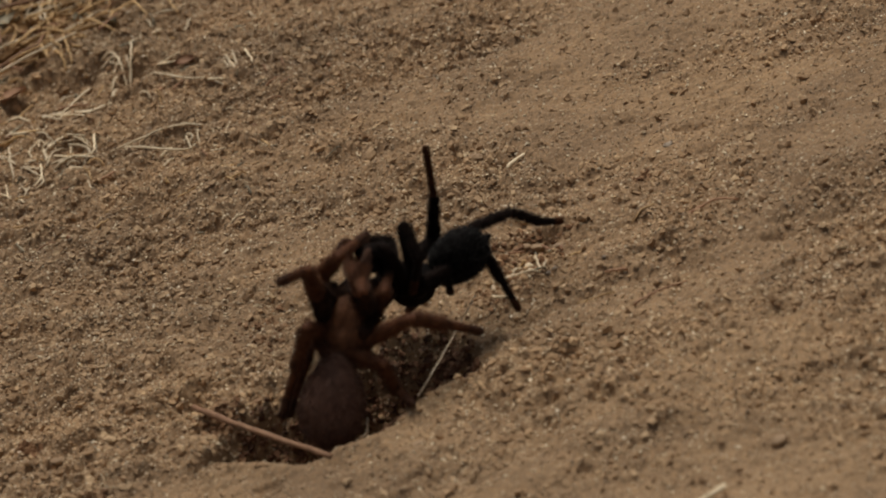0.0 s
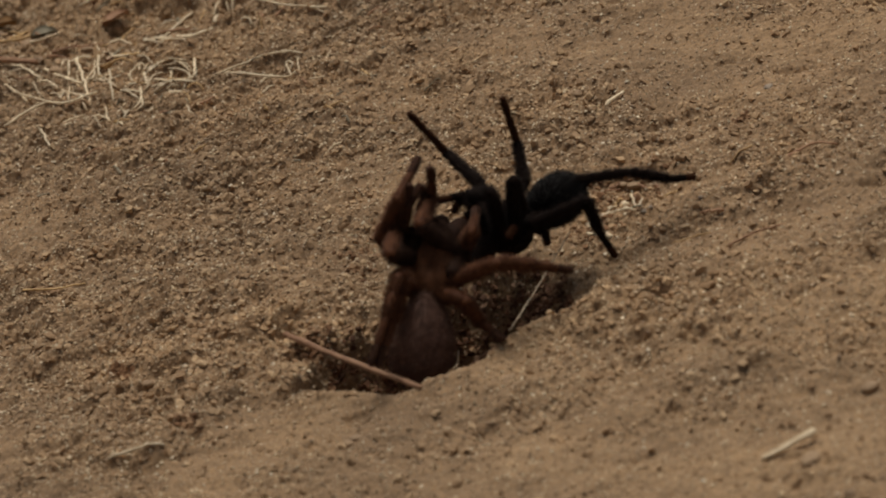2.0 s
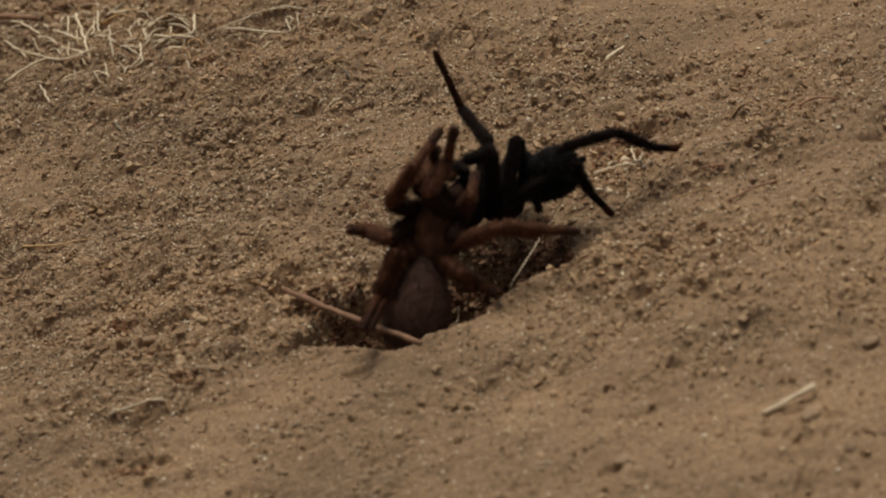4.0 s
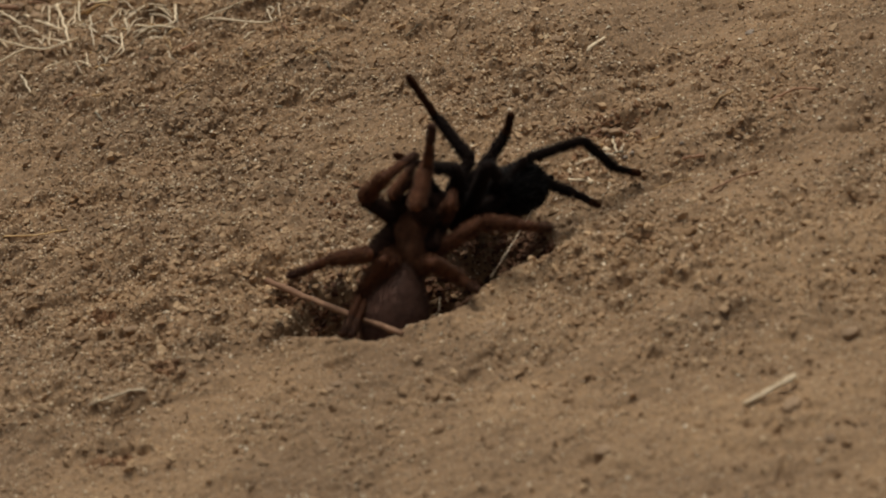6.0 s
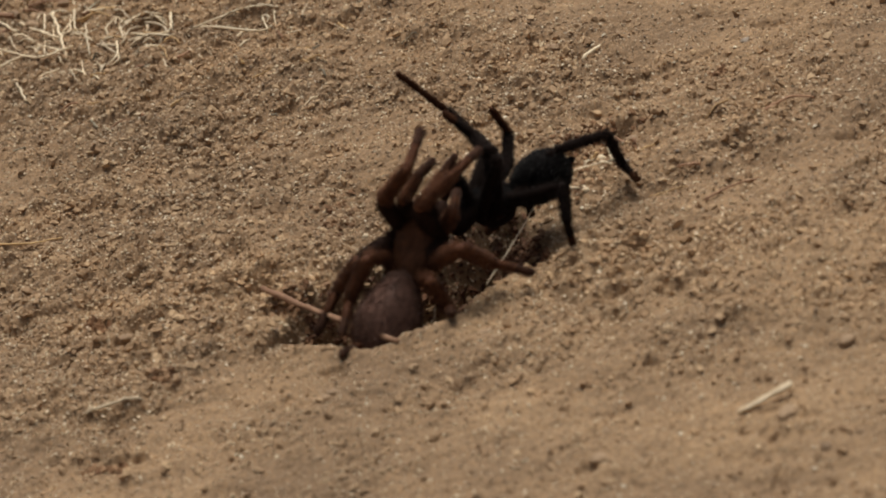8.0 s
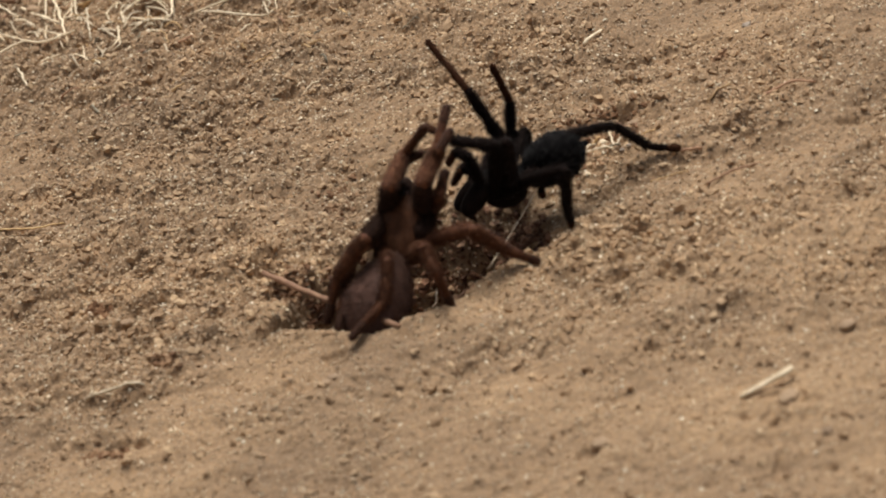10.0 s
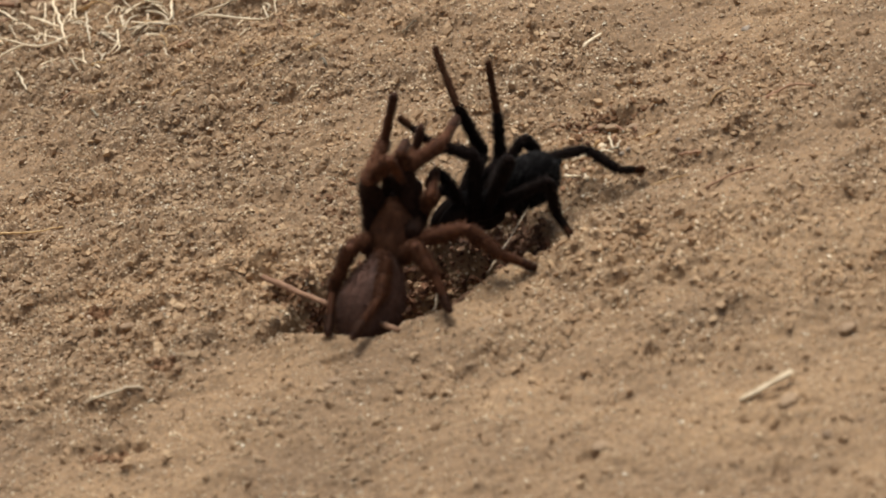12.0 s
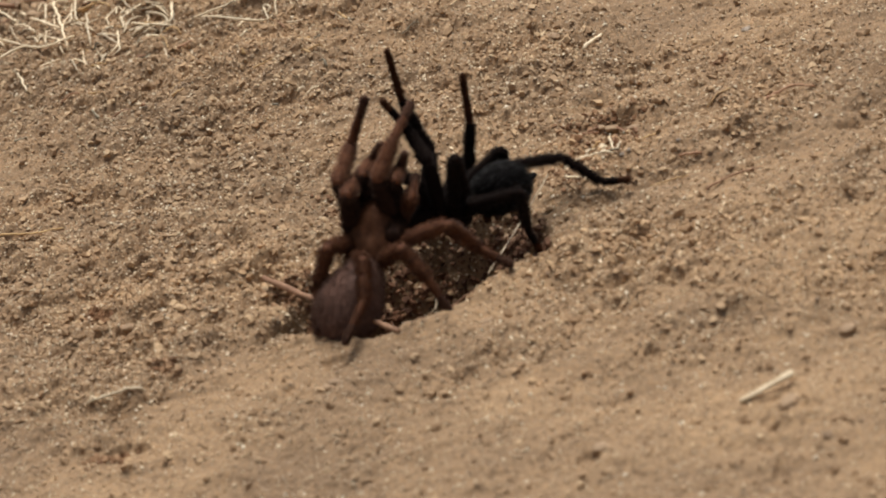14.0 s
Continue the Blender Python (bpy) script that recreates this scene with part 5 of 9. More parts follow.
leaf("dead_leaf", -0.1773, 0.4194, (0.0075, 0.0081, 0.0023), 80, RUST, "rust brown dead leaf among dry grass", 239, 0.0024)
stalk("dry_grass_stem", [(-154.3, 402.3, 1.5), (-151.3, 416.9, 3), (-148.5, 433.8, 1.5)], 0.00072, STRAW, "golden dry grass stem at the edge of the bank", "dry grass", taper=0.6, seed=240, group="dry grass tangle")
stalk("dry_grass_stem", [(-146.8, 410.4, 1.5), (-140.8, 399.1, 3), (-135.9, 398.3, 1.5)], 0.00066, STRAW, "golden dry grass stem at the edge of the bank", "dry grass", taper=0.6, seed=241, group="dry grass tangle")
stalk("dry_grass_stem", [(-131.6, 407.8, 1.5), (-122.8, 400.5, 3), (-114.9, 403.1, 1.5)], 0.00076, STRAW, "golden dry grass stem at the edge of the bank", "dry grass", taper=0.6, seed=242, group="dry grass tangle")
stalk("dry_grass_stem", [(-138.6, 419.8, 1.5), (-128.4, 408.0, 3), (-119.2, 405.0, 1.5)], 0.00052, STRAW, "golden dry grass stem at the edge of the bank", "dry grass", taper=0.6, seed=243, group="dry grass tangle")
stalk("dry_grass_stem", [(-115.5, 420.1, 1.5), (-106.3, 391.7, 3), (-98.0, 371.4, 1.5)], 0.00065, STRAW, "golden dry grass stem at the edge of the bank", "dry grass", taper=0.6, seed=244, group="dry grass tangle")
stalk("dry_grass_stem", [(-178.0, 479.3, 1.5), (-172.5, 477.2, 3), (-168.5, 489.4, 1.5)], 0.0005, STRAW, "golden dry grass stem at the edge of the bank", "dry grass", taper=0.6, seed=245, group="dry grass tangle")
stalk("dry_grass_stem", [(-167.6, 419.4, 1.5), (-161.6, 431.3, 3), (-155.7, 444.0, 1.5)], 0.00064, STRAW, "golden dry grass stem at the edge of the bank", "dry grass", taper=0.6, seed=246, group="dry grass tangle")
stalk("dry_grass_stem", [(-167.2, 453.9, 1.5), (-163.2, 463.3, 3), (-159.7, 475.4, 1.5)], 0.00078, STRAW, "golden dry grass stem at the edge of the bank", "dry grass", taper=0.6, seed=247, group="dry grass tangle")
stalk("dry_grass_stem", [(-150.2, 437.7, 1.5), (-148.5, 446.6, 3), (-148.0, 468.3, 1.5)], 0.00051, STRAW, "golden dry grass stem at the edge of the bank", "dry grass", taper=0.6, seed=248, group="dry grass tangle")
stalk("dry_grass_stem", [(-171.6, 458.3, 1.5), (-161.4, 457.4, 3), (-151.7, 459.4, 1.5)], 0.0007, STRAW, "golden dry grass stem at the edge of the bank", "dry grass", taper=0.6, seed=249, group="dry grass tangle")
stalk("dry_grass_stem", [(-141.0, 414.3, 1.5), (-128.8, 400.6, 3), (-117.7, 398.7, 1.5)], 0.00075, STRAW, "golden dry grass stem at the edge of the bank", "dry grass", taper=0.6, seed=250, group="dry grass tangle")
stalk("dry_grass_stem", [(-109.2, 392.7, 1.5), (-101.6, 401.0, 3), (-94.4, 412.4, 1.5)], 0.00075, STRAW, "golden dry grass stem at the edge of the bank", "dry grass", taper=0.6, seed=251, group="dry grass tangle")
stalk("dry_grass_stem", [(-167.8, 394.6, 1.5), (-164.3, 397.0, 3), (-162.0, 411.2, 1.5)], 0.0006, STRAW, "golden dry grass stem at the edge of the bank", "dry grass", taper=0.6, seed=252, group="dry grass tangle")
stalk("dry_grass_stem", [(-143.2, 422.7, 1.5), (-133.7, 420.9, 3), (-124.5, 419.7, 1.5)], 0.00075, STRAW, "golden dry grass stem at the edge of the bank", "dry grass", taper=0.6, seed=253, group="dry grass tangle")
stalk("dry_grass_stem", [(-125.6, 426.3, 1.5), (-116.1, 414.4, 3), (-107.3, 409.5, 1.5)], 0.00066, STRAW, "golden dry grass stem at the edge of the bank", "dry grass", taper=0.6, seed=254, group="dry grass tangle")
stalk("dry_grass_stem", [(-168.7, 425.1, 1.5), (-156.7, 402.0, 3), (-146.3, 392.1, 1.5)], 0.00061, STRAW, "golden dry grass stem at the edge of the bank", "dry grass", taper=0.6, seed=255, group="dry grass tangle")
stalk("dry_grass_stem", [(-170.9, 425.3, 1.5), (-159.3, 405.9, 3), (-149.2, 398.7, 1.5)], 0.00079, STRAW, "golden dry grass stem at the edge of the bank", "dry grass", taper=0.6, seed=256, group="dry grass tangle")
stalk("dry_grass_stem", [(-115.7, 430.9, 1.5), (-109.3, 416.4, 3), (-103.9, 415.5, 1.5)], 0.00041, STRAW, "golden dry grass stem at the edge of the bank", "dry grass", taper=0.6, seed=257, group="dry grass tangle")
stalk("dry_grass_stem", [(-130.9, 387.8, 1.5), (-121.7, 372.0, 3), (-113.2, 361.6, 1.5)], 0.0007, STRAW, "golden dry grass stem at the edge of the bank", "dry grass", taper=0.6, seed=258, group="dry grass tangle")
stalk("dry_grass_stem", [(-132.1, 445.7, 1.5), (-125.6, 443.0, 3), (-119.5, 441.3, 1.5)], 0.0005, STRAW, "golden dry grass stem at the edge of the bank", "dry grass", taper=0.6, seed=259, group="dry grass tangle")
lump("pebble", 0.0575, 0.0464, (0.003, 0.0026, 0.0022), PALE, "small white quartz pebble", "pebble", 260)
lump("pebble", 0.0522, 0.0499, (0.0022, 0.002, 0.0016), PALE, "small white quartz pebble", "pebble", 261)
lump("pebble", -0.0275, 0.0278, (0.0024, 0.002, 0.002), PALE, "small white quartz pebble", "pebble", 262)
lump("pebble", 0.0143, -0.0563, (0.006, 0.003, 0.0018), CLOD, "flat pale stone flake on the soil", "pebble", 263)
lump("pebble", -0.0390, -0.0722, (0.005, 0.003, 0.0015), CLOD, "flat pale stone flake on the soil", "pebble", 264)
lump("pebble", -0.0363, -0.0702, (0.004, 0.003, 0.0015), CLOD, "flat pale stone flake on the soil", "pebble", 265)
lump("pebble", -0.0936, -0.0435, (0.0035, 0.0025, 0.0016), CLOD, "flat pale stone flake on the soil", "pebble", 266)
lump("pebble", 0.0425, 0.1457, (0.0062, 0.004, 0.0022), CLOD, "grey stone chip in the soil", "pebble", 267)
lump("pebble", 0.1146, 0.1222, (0.004, 0.003, 0.002), STONE, "grey stone chip in the soil", "pebble", 268)
lump("pebble", 0.1155, -0.1607, (0.0035, 0.003, 0.002), CLOD, "small pale pebble in the soil", "pebble", 269)
lump("pebble", 0.0509, 0.0271, (0.0028, 0.002, 0.0016), PALE, "small white quartz pebble", "pebble", 270)
lump("clod", -0.1124, 0.0014, (0.006, 0.004, 0.003), CLOD, "crumbly tan soil clod", "clod", 272)
lump("clod", 0.1273, -0.1059, (0.006, 0.005, 0.003), CLOD, "crumbly tan soil clod", "clod", 273)
lump("clod", 0.0480, -0.1437, (0.006, 0.005, 0.003), CLOD, "crumbly tan soil clod", "clod", 275)
lump("clod", 0.1057, -0.1406, (0.007, 0.005, 0.003), CLOD, "crumbly tan soil clod", "clod", 276)


stalk("straw", [(60.6, 65.2, 0), (60.2, 48.4, 0)], 0.0004, LEAF, "short grey straw in a litter hollow", "straw", taper=0.7, seed=300)
stalk("straw", [(61.0, 49.2, 0), (63.1, 57.5, 0)], 0.0004, TWIG, "short brown straw in a litter hollow", "straw", taper=0.7, seed=301)
stalk("straw", [(62.0, 44.2, 0), (63.9, 49.8, 0)], 0.0005, PALE, "short pale straw in a litter hollow", "straw", taper=0.7, seed=302)
stalk("straw", [(65.0, 56.1, 0), (66.6, 63.3, 0)], 0.0004, LEAF, "short grey straw in a litter hollow", "straw", taper=0.7, seed=303)
stalk("straw", [(69.1, 57.1, 0), (69.8, 54.2, 0)], 0.0006, TWIG, "short brown straw in a litter hollow", "straw", taper=0.7, seed=304)
stalk("straw", [(53.7, 49.0, 0), (56.7, 51.8, 0)], 0.0005, STRAW, "short golden straw in a litter hollow", "straw", taper=0.7, seed=305)
stalk("straw", [(57.5, 42.6, 0), (62.9, 38.1, 0)], 0.00045, LEAF, "short grey straw in a litter hollow", "straw", taper=0.7, seed=306)
stalk("straw", [(50.4, 58.5, 0), (56.7, 61.1, 0)], 0.0004, TWIG, "short brown straw in a litter hollow", "straw", taper=0.7, seed=307)
stalk("straw", [(71.1, 46.2, 0), (76.4, 49.2, 0)], 0.0004, STRAW, "short golden straw in a litter hollow", "straw", taper=0.7, seed=308)
stalk("twig", [(52.8, 65.8, 0), (56.5, 65.5, 0)], 0.0006, TWIG, "short brown twig in a litter hollow", "twig", taper=0.7, seed=309)
stalk("twig", [(63.1, 65.9, 0), (67.8, 59.9, 0)], 0.0006, TWIG, "short brown twig in a litter hollow", "twig", taper=0.7, seed=310)
stalk("twig", [(91.1, 29.4, 0), (83.2, 29.4, 0)], 0.0006, TWIG, "short brown twig in a litter hollow", "twig", taper=0.7, seed=311)
lump("pebble", 0.0574, 0.0487, (0.0034, 0.0029, 0.0027), PALE, "small white quartz pebble", "pebble", 312)
lump("pebble", 0.0589, 0.0658, (0.0024, 0.0020, 0.0019), STONE, "small grey quartz pebble", "pebble", 313)
lump("pebble", 0.0509, 0.0271, (0.0026, 0.0022, 0.0021), PALE, "small white quartz pebble", "pebble", 314)
lump("pebble", 0.0637, 0.0371, (0.0020, 0.0017, 0.0016), STONE, "small grey quartz pebble", "pebble", 315)
lump("pebble", 0.0660, 0.0372, (0.0020, 0.0017, 0.0016), STONE, "small grey quartz pebble", "pebble", 316)
lump("pebble", 0.0836, 0.0376, (0.0020, 0.0017, 0.0016), STONE, "small grey quartz pebble", "pebble", 317)
lump("clod", 0.0335, 0.0044, (0.0063, 0.0038, 0.0025), RUST, "dark brown soil clod on the burrow rim", "clod", 318)
lump("clod", 0.0614, 0.0663, (0.0060, 0.0036, 0.0024), CLOD, "crumbly tan soil clod in a litter hollow", "clod", 319)
lump("clod", 0.0569, 0.0666, (0.0045, 0.0027, 0.0018), CLOD, "crumbly tan soil clod in a litter hollow", "clod", 320)
lump("clod", 0.0689, 0.0615, (0.0060, 0.0036, 0.0024), CLOD, "crumbly tan soil clod", "clod", 321)


def strew_grass(seed):
    """More of the thicket at the bank's edge, and broken bits blown out of it."""
    rs = random.Random(seed)
    for k in range(130):
        x, y = rs.uniform(-190, -95), rs.uniform(345, 490)
        if y < 356 + 1.1 * (x + 155) + rs.uniform(-4, 25):
            continue
        a, l, h = rs.uniform(-0.5, 1.9), rs.uniform(8, 26), rs.uniform(1, 9)
        mat, word = ((STRAW, "golden"), (STRAW, "golden"), (TWIG, "brown"), (PALE, "bleached"))[k % 4]
        stalk("dry_grass_stem", [(x, y, rs.uniform(0, 3)), (x + l * math.cos(a), y + l * math.sin(a), h), (x + 1.8 * l * math.cos(a + 0.3), y + 1.8 * l * math.sin(a + 0.3), 0.6 * h)],
              rs.uniform(0.00035, 0.0009), mat, word + " dry grass stem at the edge of the bank", "dry grass", seed=400 + k, group="dry grass tangle")
    for k in range(60):
        x, y = rs.uniform(-190, -100), rs.uniform(360, 490)
        if y < 372 + 1.1 * (x + 155):
            continue
        leaf("dead_leaf", x / 1000, y / 1000, (rs.uniform(0.008, 0.018), rs.uniform(0.005, 0.010), rs.uniform(0.002, 0.004)), rs.uniform(0, 180),
             RUST if k % 3 else LEAF, ("rust brown" if k % 3 else "grey brown") + " dead leaf among dry grass", 460 + k, rs.uniform(0.001, 0.005))
    for k in range(110):
        x, y = rs.uniform(-190, -10), rs.uniform(150, 420)
        a, l = rs.uniform(-0.6, 2.4), rs.uniform(2, 8)
        mat, word = ((PALE, "bleached"), (STRAW, "golden"), (LEAF, "grey"), (TWIG, "brown"))[k % 4]
        stalk("grass_fragment", [(x, y, 0), (x + l * math.cos(a), y + l * math.sin(a), 0.5)], rs.uniform(0.0003, 0.0006), mat,
              word + " fragment of dry grass on the soil", "dry grass", seed=500 + k, group="dry grass fragments")


strew_grass(31)
stalk("dry_grass_stem", [(-134.6, 312.8, 0.2), (-122.6, 327.2, 0.2)], 0.00045, PALE, "bleached dry grass stem lying on the bank", "dry grass", seed=700, group="dry grass tangle")
stalk("dry_grass_stem", [(-134.5, 310.4, 0.2), (-117.0, 291.0, 0.2)], 0.00050, PALE, "bleached dry grass stem lying on the bank", "dry grass", seed=701, group="dry grass tangle")
stalk("dry_grass_stem", [(-132.6, 246.0, 0.2), (-113.8, 237.3, 0.2)], 0.00056, PALE, "bleached dry grass stem lying on the bank", "dry grass", seed=702, group="dry grass tangle")
stalk("dry_grass_stem", [(-125.4, 238.0, 0.2), (-120.0, 238.7, 0.2)], 0.00061, PALE, "bleached dry grass stem lying on the bank", "dry grass", seed=703, group="dry grass tangle")
stalk("dry_grass_stem", [(-135.1, 261.3, 0.2), (-128.9, 267.3, 0.2)], 0.00068, PALE, "bleached dry grass stem lying on the bank", "dry grass", seed=704, group="dry grass tangle")
stalk("dry_grass_stem", [(-144.2, 263.1, 0.2), (-139.8, 268.8, 0.2)], 0.00045, PALE, "bleached dry grass stem lying on the bank", "dry grass", seed=705, group="dry grass tangle")
stalk("dry_grass_stem", [(-144.2, 263.1, 0.2), (-142.3, 259.2, 0.2)], 0.00050, PALE, "bleached dry grass stem lying on the bank", "dry grass", seed=706, group="dry grass tangle")
stalk("dry_grass_stem", [(-137.7, 249.1, 0.2), (-135.6, 231.4, 0.2), (-139.1, 227.3, 0.2)], 0.00056, PALE, "bleached dry grass stem lying on the bank", "dry grass", seed=707, group="dry grass tangle")
stalk("dry_grass_stem", [(-146.4, 251.3, 0.2), (-138.0, 246.2, 0.2)], 0.00061, PALE, "bleached dry grass stem lying on the bank", "dry grass", seed=708, group="dry grass tangle")
stalk("dry_grass_stem", [(-115.9, 265.1, 0.2), (-113.8, 242.0, 0.2), (-117.2, 240.1, 0.2)], 0.00068, PALE, "bleached dry grass stem lying on the bank", "dry grass", seed=709, group="dry grass tangle")
stalk("dry_grass_stem", [(-127.5, 267.5, 0.2), (-119.6, 265.7, 0.2)], 0.00045, PALE, "bleached dry grass stem lying on the bank", "dry grass", seed=710, group="dry grass tangle")
stalk("dry_grass_stem", [(-122.1, 265.3, 0.2), (-117.0, 260.3, 0.2)], 0.00050, PALE, "bleached dry grass stem lying on the bank", "dry grass", seed=711, group="dry grass tangle")
stalk("dry_grass_stem", [(-131.6, 249.8, 0.2), (-123.7, 239.3, 0.2)], 0.00056, PALE, "bleached dry grass stem lying on the bank", "dry grass", seed=712, group="dry grass tangle")
stalk("dry_grass_stem", [(-137.8, 263.5, 0.2), (-135.4, 250.8, 0.2)], 0.00061, PALE, "bleached dry grass stem lying on the bank", "dry grass", seed=713, group="dry grass tangle")
stalk("dry_grass_stem", [(-117.2, 336.3, 0.2), (-108.1, 334.3, 0.2)], 0.00068, PALE, "bleached dry grass stem lying on the bank", "dry grass", seed=714, group="dry grass tangle")
stalk("dry_grass_stem", [(-113.0, 334.3, 0.2), (-106.4, 326.0, 0.2)], 0.00045, PALE, "bleached dry grass stem lying on the bank", "dry grass", seed=715, group="dry grass tangle")
stalk("dry_grass_stem", [(-105.3, 334.0, 0.2), (-104.4, 326.3, 0.2)], 0.00050, PALE, "bleached dry grass stem lying on the bank", "dry grass", seed=716, group="dry grass tangle")
stalk("dry_grass_stem", [(-110.9, 314.0, 0.2), (-109.6, 323.6, 0.2)], 0.00056, PALE, "bleached dry grass stem lying on the bank", "dry grass", seed=717, group="dry grass tangle")
stalk("dry_grass_stem", [(-90.3, 317.8, 0.2), (-82.0, 317.7, 0.2)], 0.00061, PALE, "bleached dry grass stem lying on the bank", "dry grass", seed=718, group="dry grass tangle")
stalk("dry_grass_stem", [(-66.4, 276.0, 0.2), (-59.6, 275.0, 0.2)], 0.00068, PALE, "bleached dry grass stem lying on the bank", "dry grass", seed=719, group="dry grass tangle")
stalk("dry_grass_stem", [(-60.3, 295.4, 0.2), (-58.2, 283.0, 0.2)], 0.00045, PALE, "bleached dry grass stem lying on the bank", "dry grass", seed=720, group="dry grass tangle")
stalk("dry_grass_stem", [(-57.9, 295.2, 0.2), (-54.7, 278.4, 0.2)], 0.00050, PALE, "bleached dry grass stem lying on the bank", "dry grass", seed=721, group="dry grass tangle")
stalk("dry_grass_stem", [(-96.9, 287.6, 0.2), (-91.7, 281.8, 0.2)], 0.00056, PALE, "bleached dry grass stem lying on the bank", "dry grass", seed=722, group="dry grass tangle")
stalk("dry_grass_stem", [(-86.0, 234.4, 0.2), (-81.0, 239.5, 0.2)], 0.00061, PALE, "bleached dry grass stem lying on the bank", "dry grass", seed=723, group="dry grass tangle")
stalk("dry_grass_stem", [(-75.2, 240.1, 0.2), (-71.8, 230.4, 0.2), (-73.7, 229.5, 0.2)], 0.00068, PALE, "bleached dry grass stem lying on the bank", "dry grass", seed=724, group="dry grass tangle")
stalk("dry_grass_stem", [(-97.5, 369.7, 0.2), (-95.3, 363.1, 0.2)], 0.00045, PALE, "bleached dry grass stem lying on the bank", "dry grass", seed=725, group="dry grass tangle")
stalk("dry_grass_stem", [(-77.3, 246.7, 0.2), (-68.6, 239.0, 0.2)], 0.00050, PALE, "bleached dry grass stem lying on the bank", "dry grass", seed=726, group="dry grass tangle")
stalk("dry_grass_stem", [(-51.6, 306.8, 0.2), (-47.7, 282.2, 0.2)], 0.00056, PALE, "bleached dry grass stem lying on the bank", "dry grass", seed=727, group="dry grass tangle")
stalk("dry_grass_stem", [(-153.6, 288.5, 0.2), (-145.2, 275.8, 0.2)], 0.00061, PALE, "bleached dry grass stem lying on the bank", "dry grass", seed=728, group="dry grass tangle")
stalk("dry_grass_stem", [(-142.0, 308.9, 0.2), (-131.2, 276.8, 0.2)], 0.00068, PALE, "bleached dry grass stem lying on the bank", "dry grass", seed=729, group="dry grass tangle")
stalk("dry_grass_stem", [(-160.9, 365.3, 1.5), (-144.9, 368.3, 1.5)], 0.00048, STRAW, "golden dry grass stem lying on the bank", "dry grass", seed=730, group="dry grass tangle")
stalk("dry_grass_stem", [(-160.2, 372.3, 3.5), (-149.8, 385.5, 3.5), (-125.6, 355.9, 3.5)], 0.00054, STRAW, "golden dry grass stem lying on the bank", "dry grass", seed=731, group="dry grass tangle")
stalk("dry_grass_stem", [(-141.2, 356.9, 5.5), (-134.0, 339.8, 5.5)], 0.00060, STRAW, "golden dry grass stem lying on the bank", "dry grass", seed=732, group="dry grass tangle")
stalk("dry_grass_stem", [(-139.7, 385.8, 2.5), (-132.0, 342.2, 2.5)], 0.00066, STRAW, "golden dry grass stem lying on the bank", "dry grass", seed=733, group="dry grass tangle")
stalk("dry_grass_stem", [(-145.6, 356.7, 4.5), (-140.8, 339.5, 4.5)], 0.00072, STRAW, "golden dry grass stem lying on the bank", "dry grass", seed=734, group="dry grass tangle")
stalk("dry_grass_stem", [(-129.9, 364.5, 1.5), (-122.3, 380.3, 1.5)], 0.00048, STRAW, "golden dry grass stem lying on the bank", "dry grass", seed=735, group="dry grass tangle")
stalk("dry_grass_stem", [(-150.1, 418.4, 3.5), (-145.6, 398.1, 3.5), (-143.9, 369.1, 3.5)], 0.00054, STRAW, "golden dry grass stem lying on the bank", "dry grass", seed=736, group="dry grass tangle")
stalk("dry_grass_stem", [(-159.6, 352.4, 5.5), (-141.6, 355.9, 5.5)], 0.00060, STRAW, "golden dry grass stem lying on the bank", "dry grass", seed=737, group="dry grass tangle")
stalk("dry_grass_stem", [(-134.5, 362.6, 2.5), (-117.1, 372.5, 2.5)], 0.00066, STRAW, "golden dry grass stem lying on the bank", "dry grass", seed=738, group="dry grass tangle")
stalk("dry_grass_stem", [(-156.3, 372.0, 4.5), (-133.9, 386.4, 4.5)], 0.00072, STRAW, "golden dry grass stem lying on the bank", "dry grass", seed=739, group="dry grass tangle")
stalk("dry_grass_stem", [(-162.5, 382.7, 1.5), (-154.2, 404.9, 1.5)], 0.00048, STRAW, "golden dry grass stem lying on the bank", "dry grass", seed=740, group="dry grass tangle")
stalk("dry_grass_stem", [(-130.2, 343.5, 3.5), (-126.5, 343.6, 3.5)], 0.00054, STRAW, "golden dry grass stem lying on the bank", "dry grass", seed=741, group="dry grass tangle")
stalk("dry_grass_stem", [(-151.5, 348.1, 5.5), (-145.9, 344.3, 5.5)], 0.00060, STRAW, "golden dry grass stem lying on the bank", "dry grass", seed=742, group="dry grass tangle")
stalk("dry_grass_stem", [(-119.6, 364.2, 2.5), (-111.8, 379.5, 2.5)], 0.00077, TWIG, "brown dry grass stem lying on the bank", "dry grass", seed=743, group="dry grass tangle")
stalk("dry_grass_stem", [(-159.5, 350.5, 4.5), (-153.1, 337.5, 4.5)], 0.00084, TWIG, "brown dry grass stem lying on the bank", "dry grass", seed=744, group="dry grass tangle")
stalk("dry_grass_stem", [(-134.4, 308.5, 1.5), (-118.8, 289.4, 1.5)], 0.00056, TWIG, "brown dry grass stem lying on the bank", "dry grass", seed=745, group="dry grass tangle")
leaf("dead_leaf", -0.1583, 0.3943, (0.016, 0.007, 0.003), 142, RUST, "rust brown dead leaf among dry grass", 746)
leaf("dead_leaf", -0.1525, 0.4149, (0.012, 0.008, 0.003), 9, RUST, "rust brown dead leaf among dry grass", 747)
leaf("dead_leaf", -0.1590, 0.3731, (0.014, 0.007, 0.003), 56, RUST, "rust brown dead leaf among dry grass", 748)
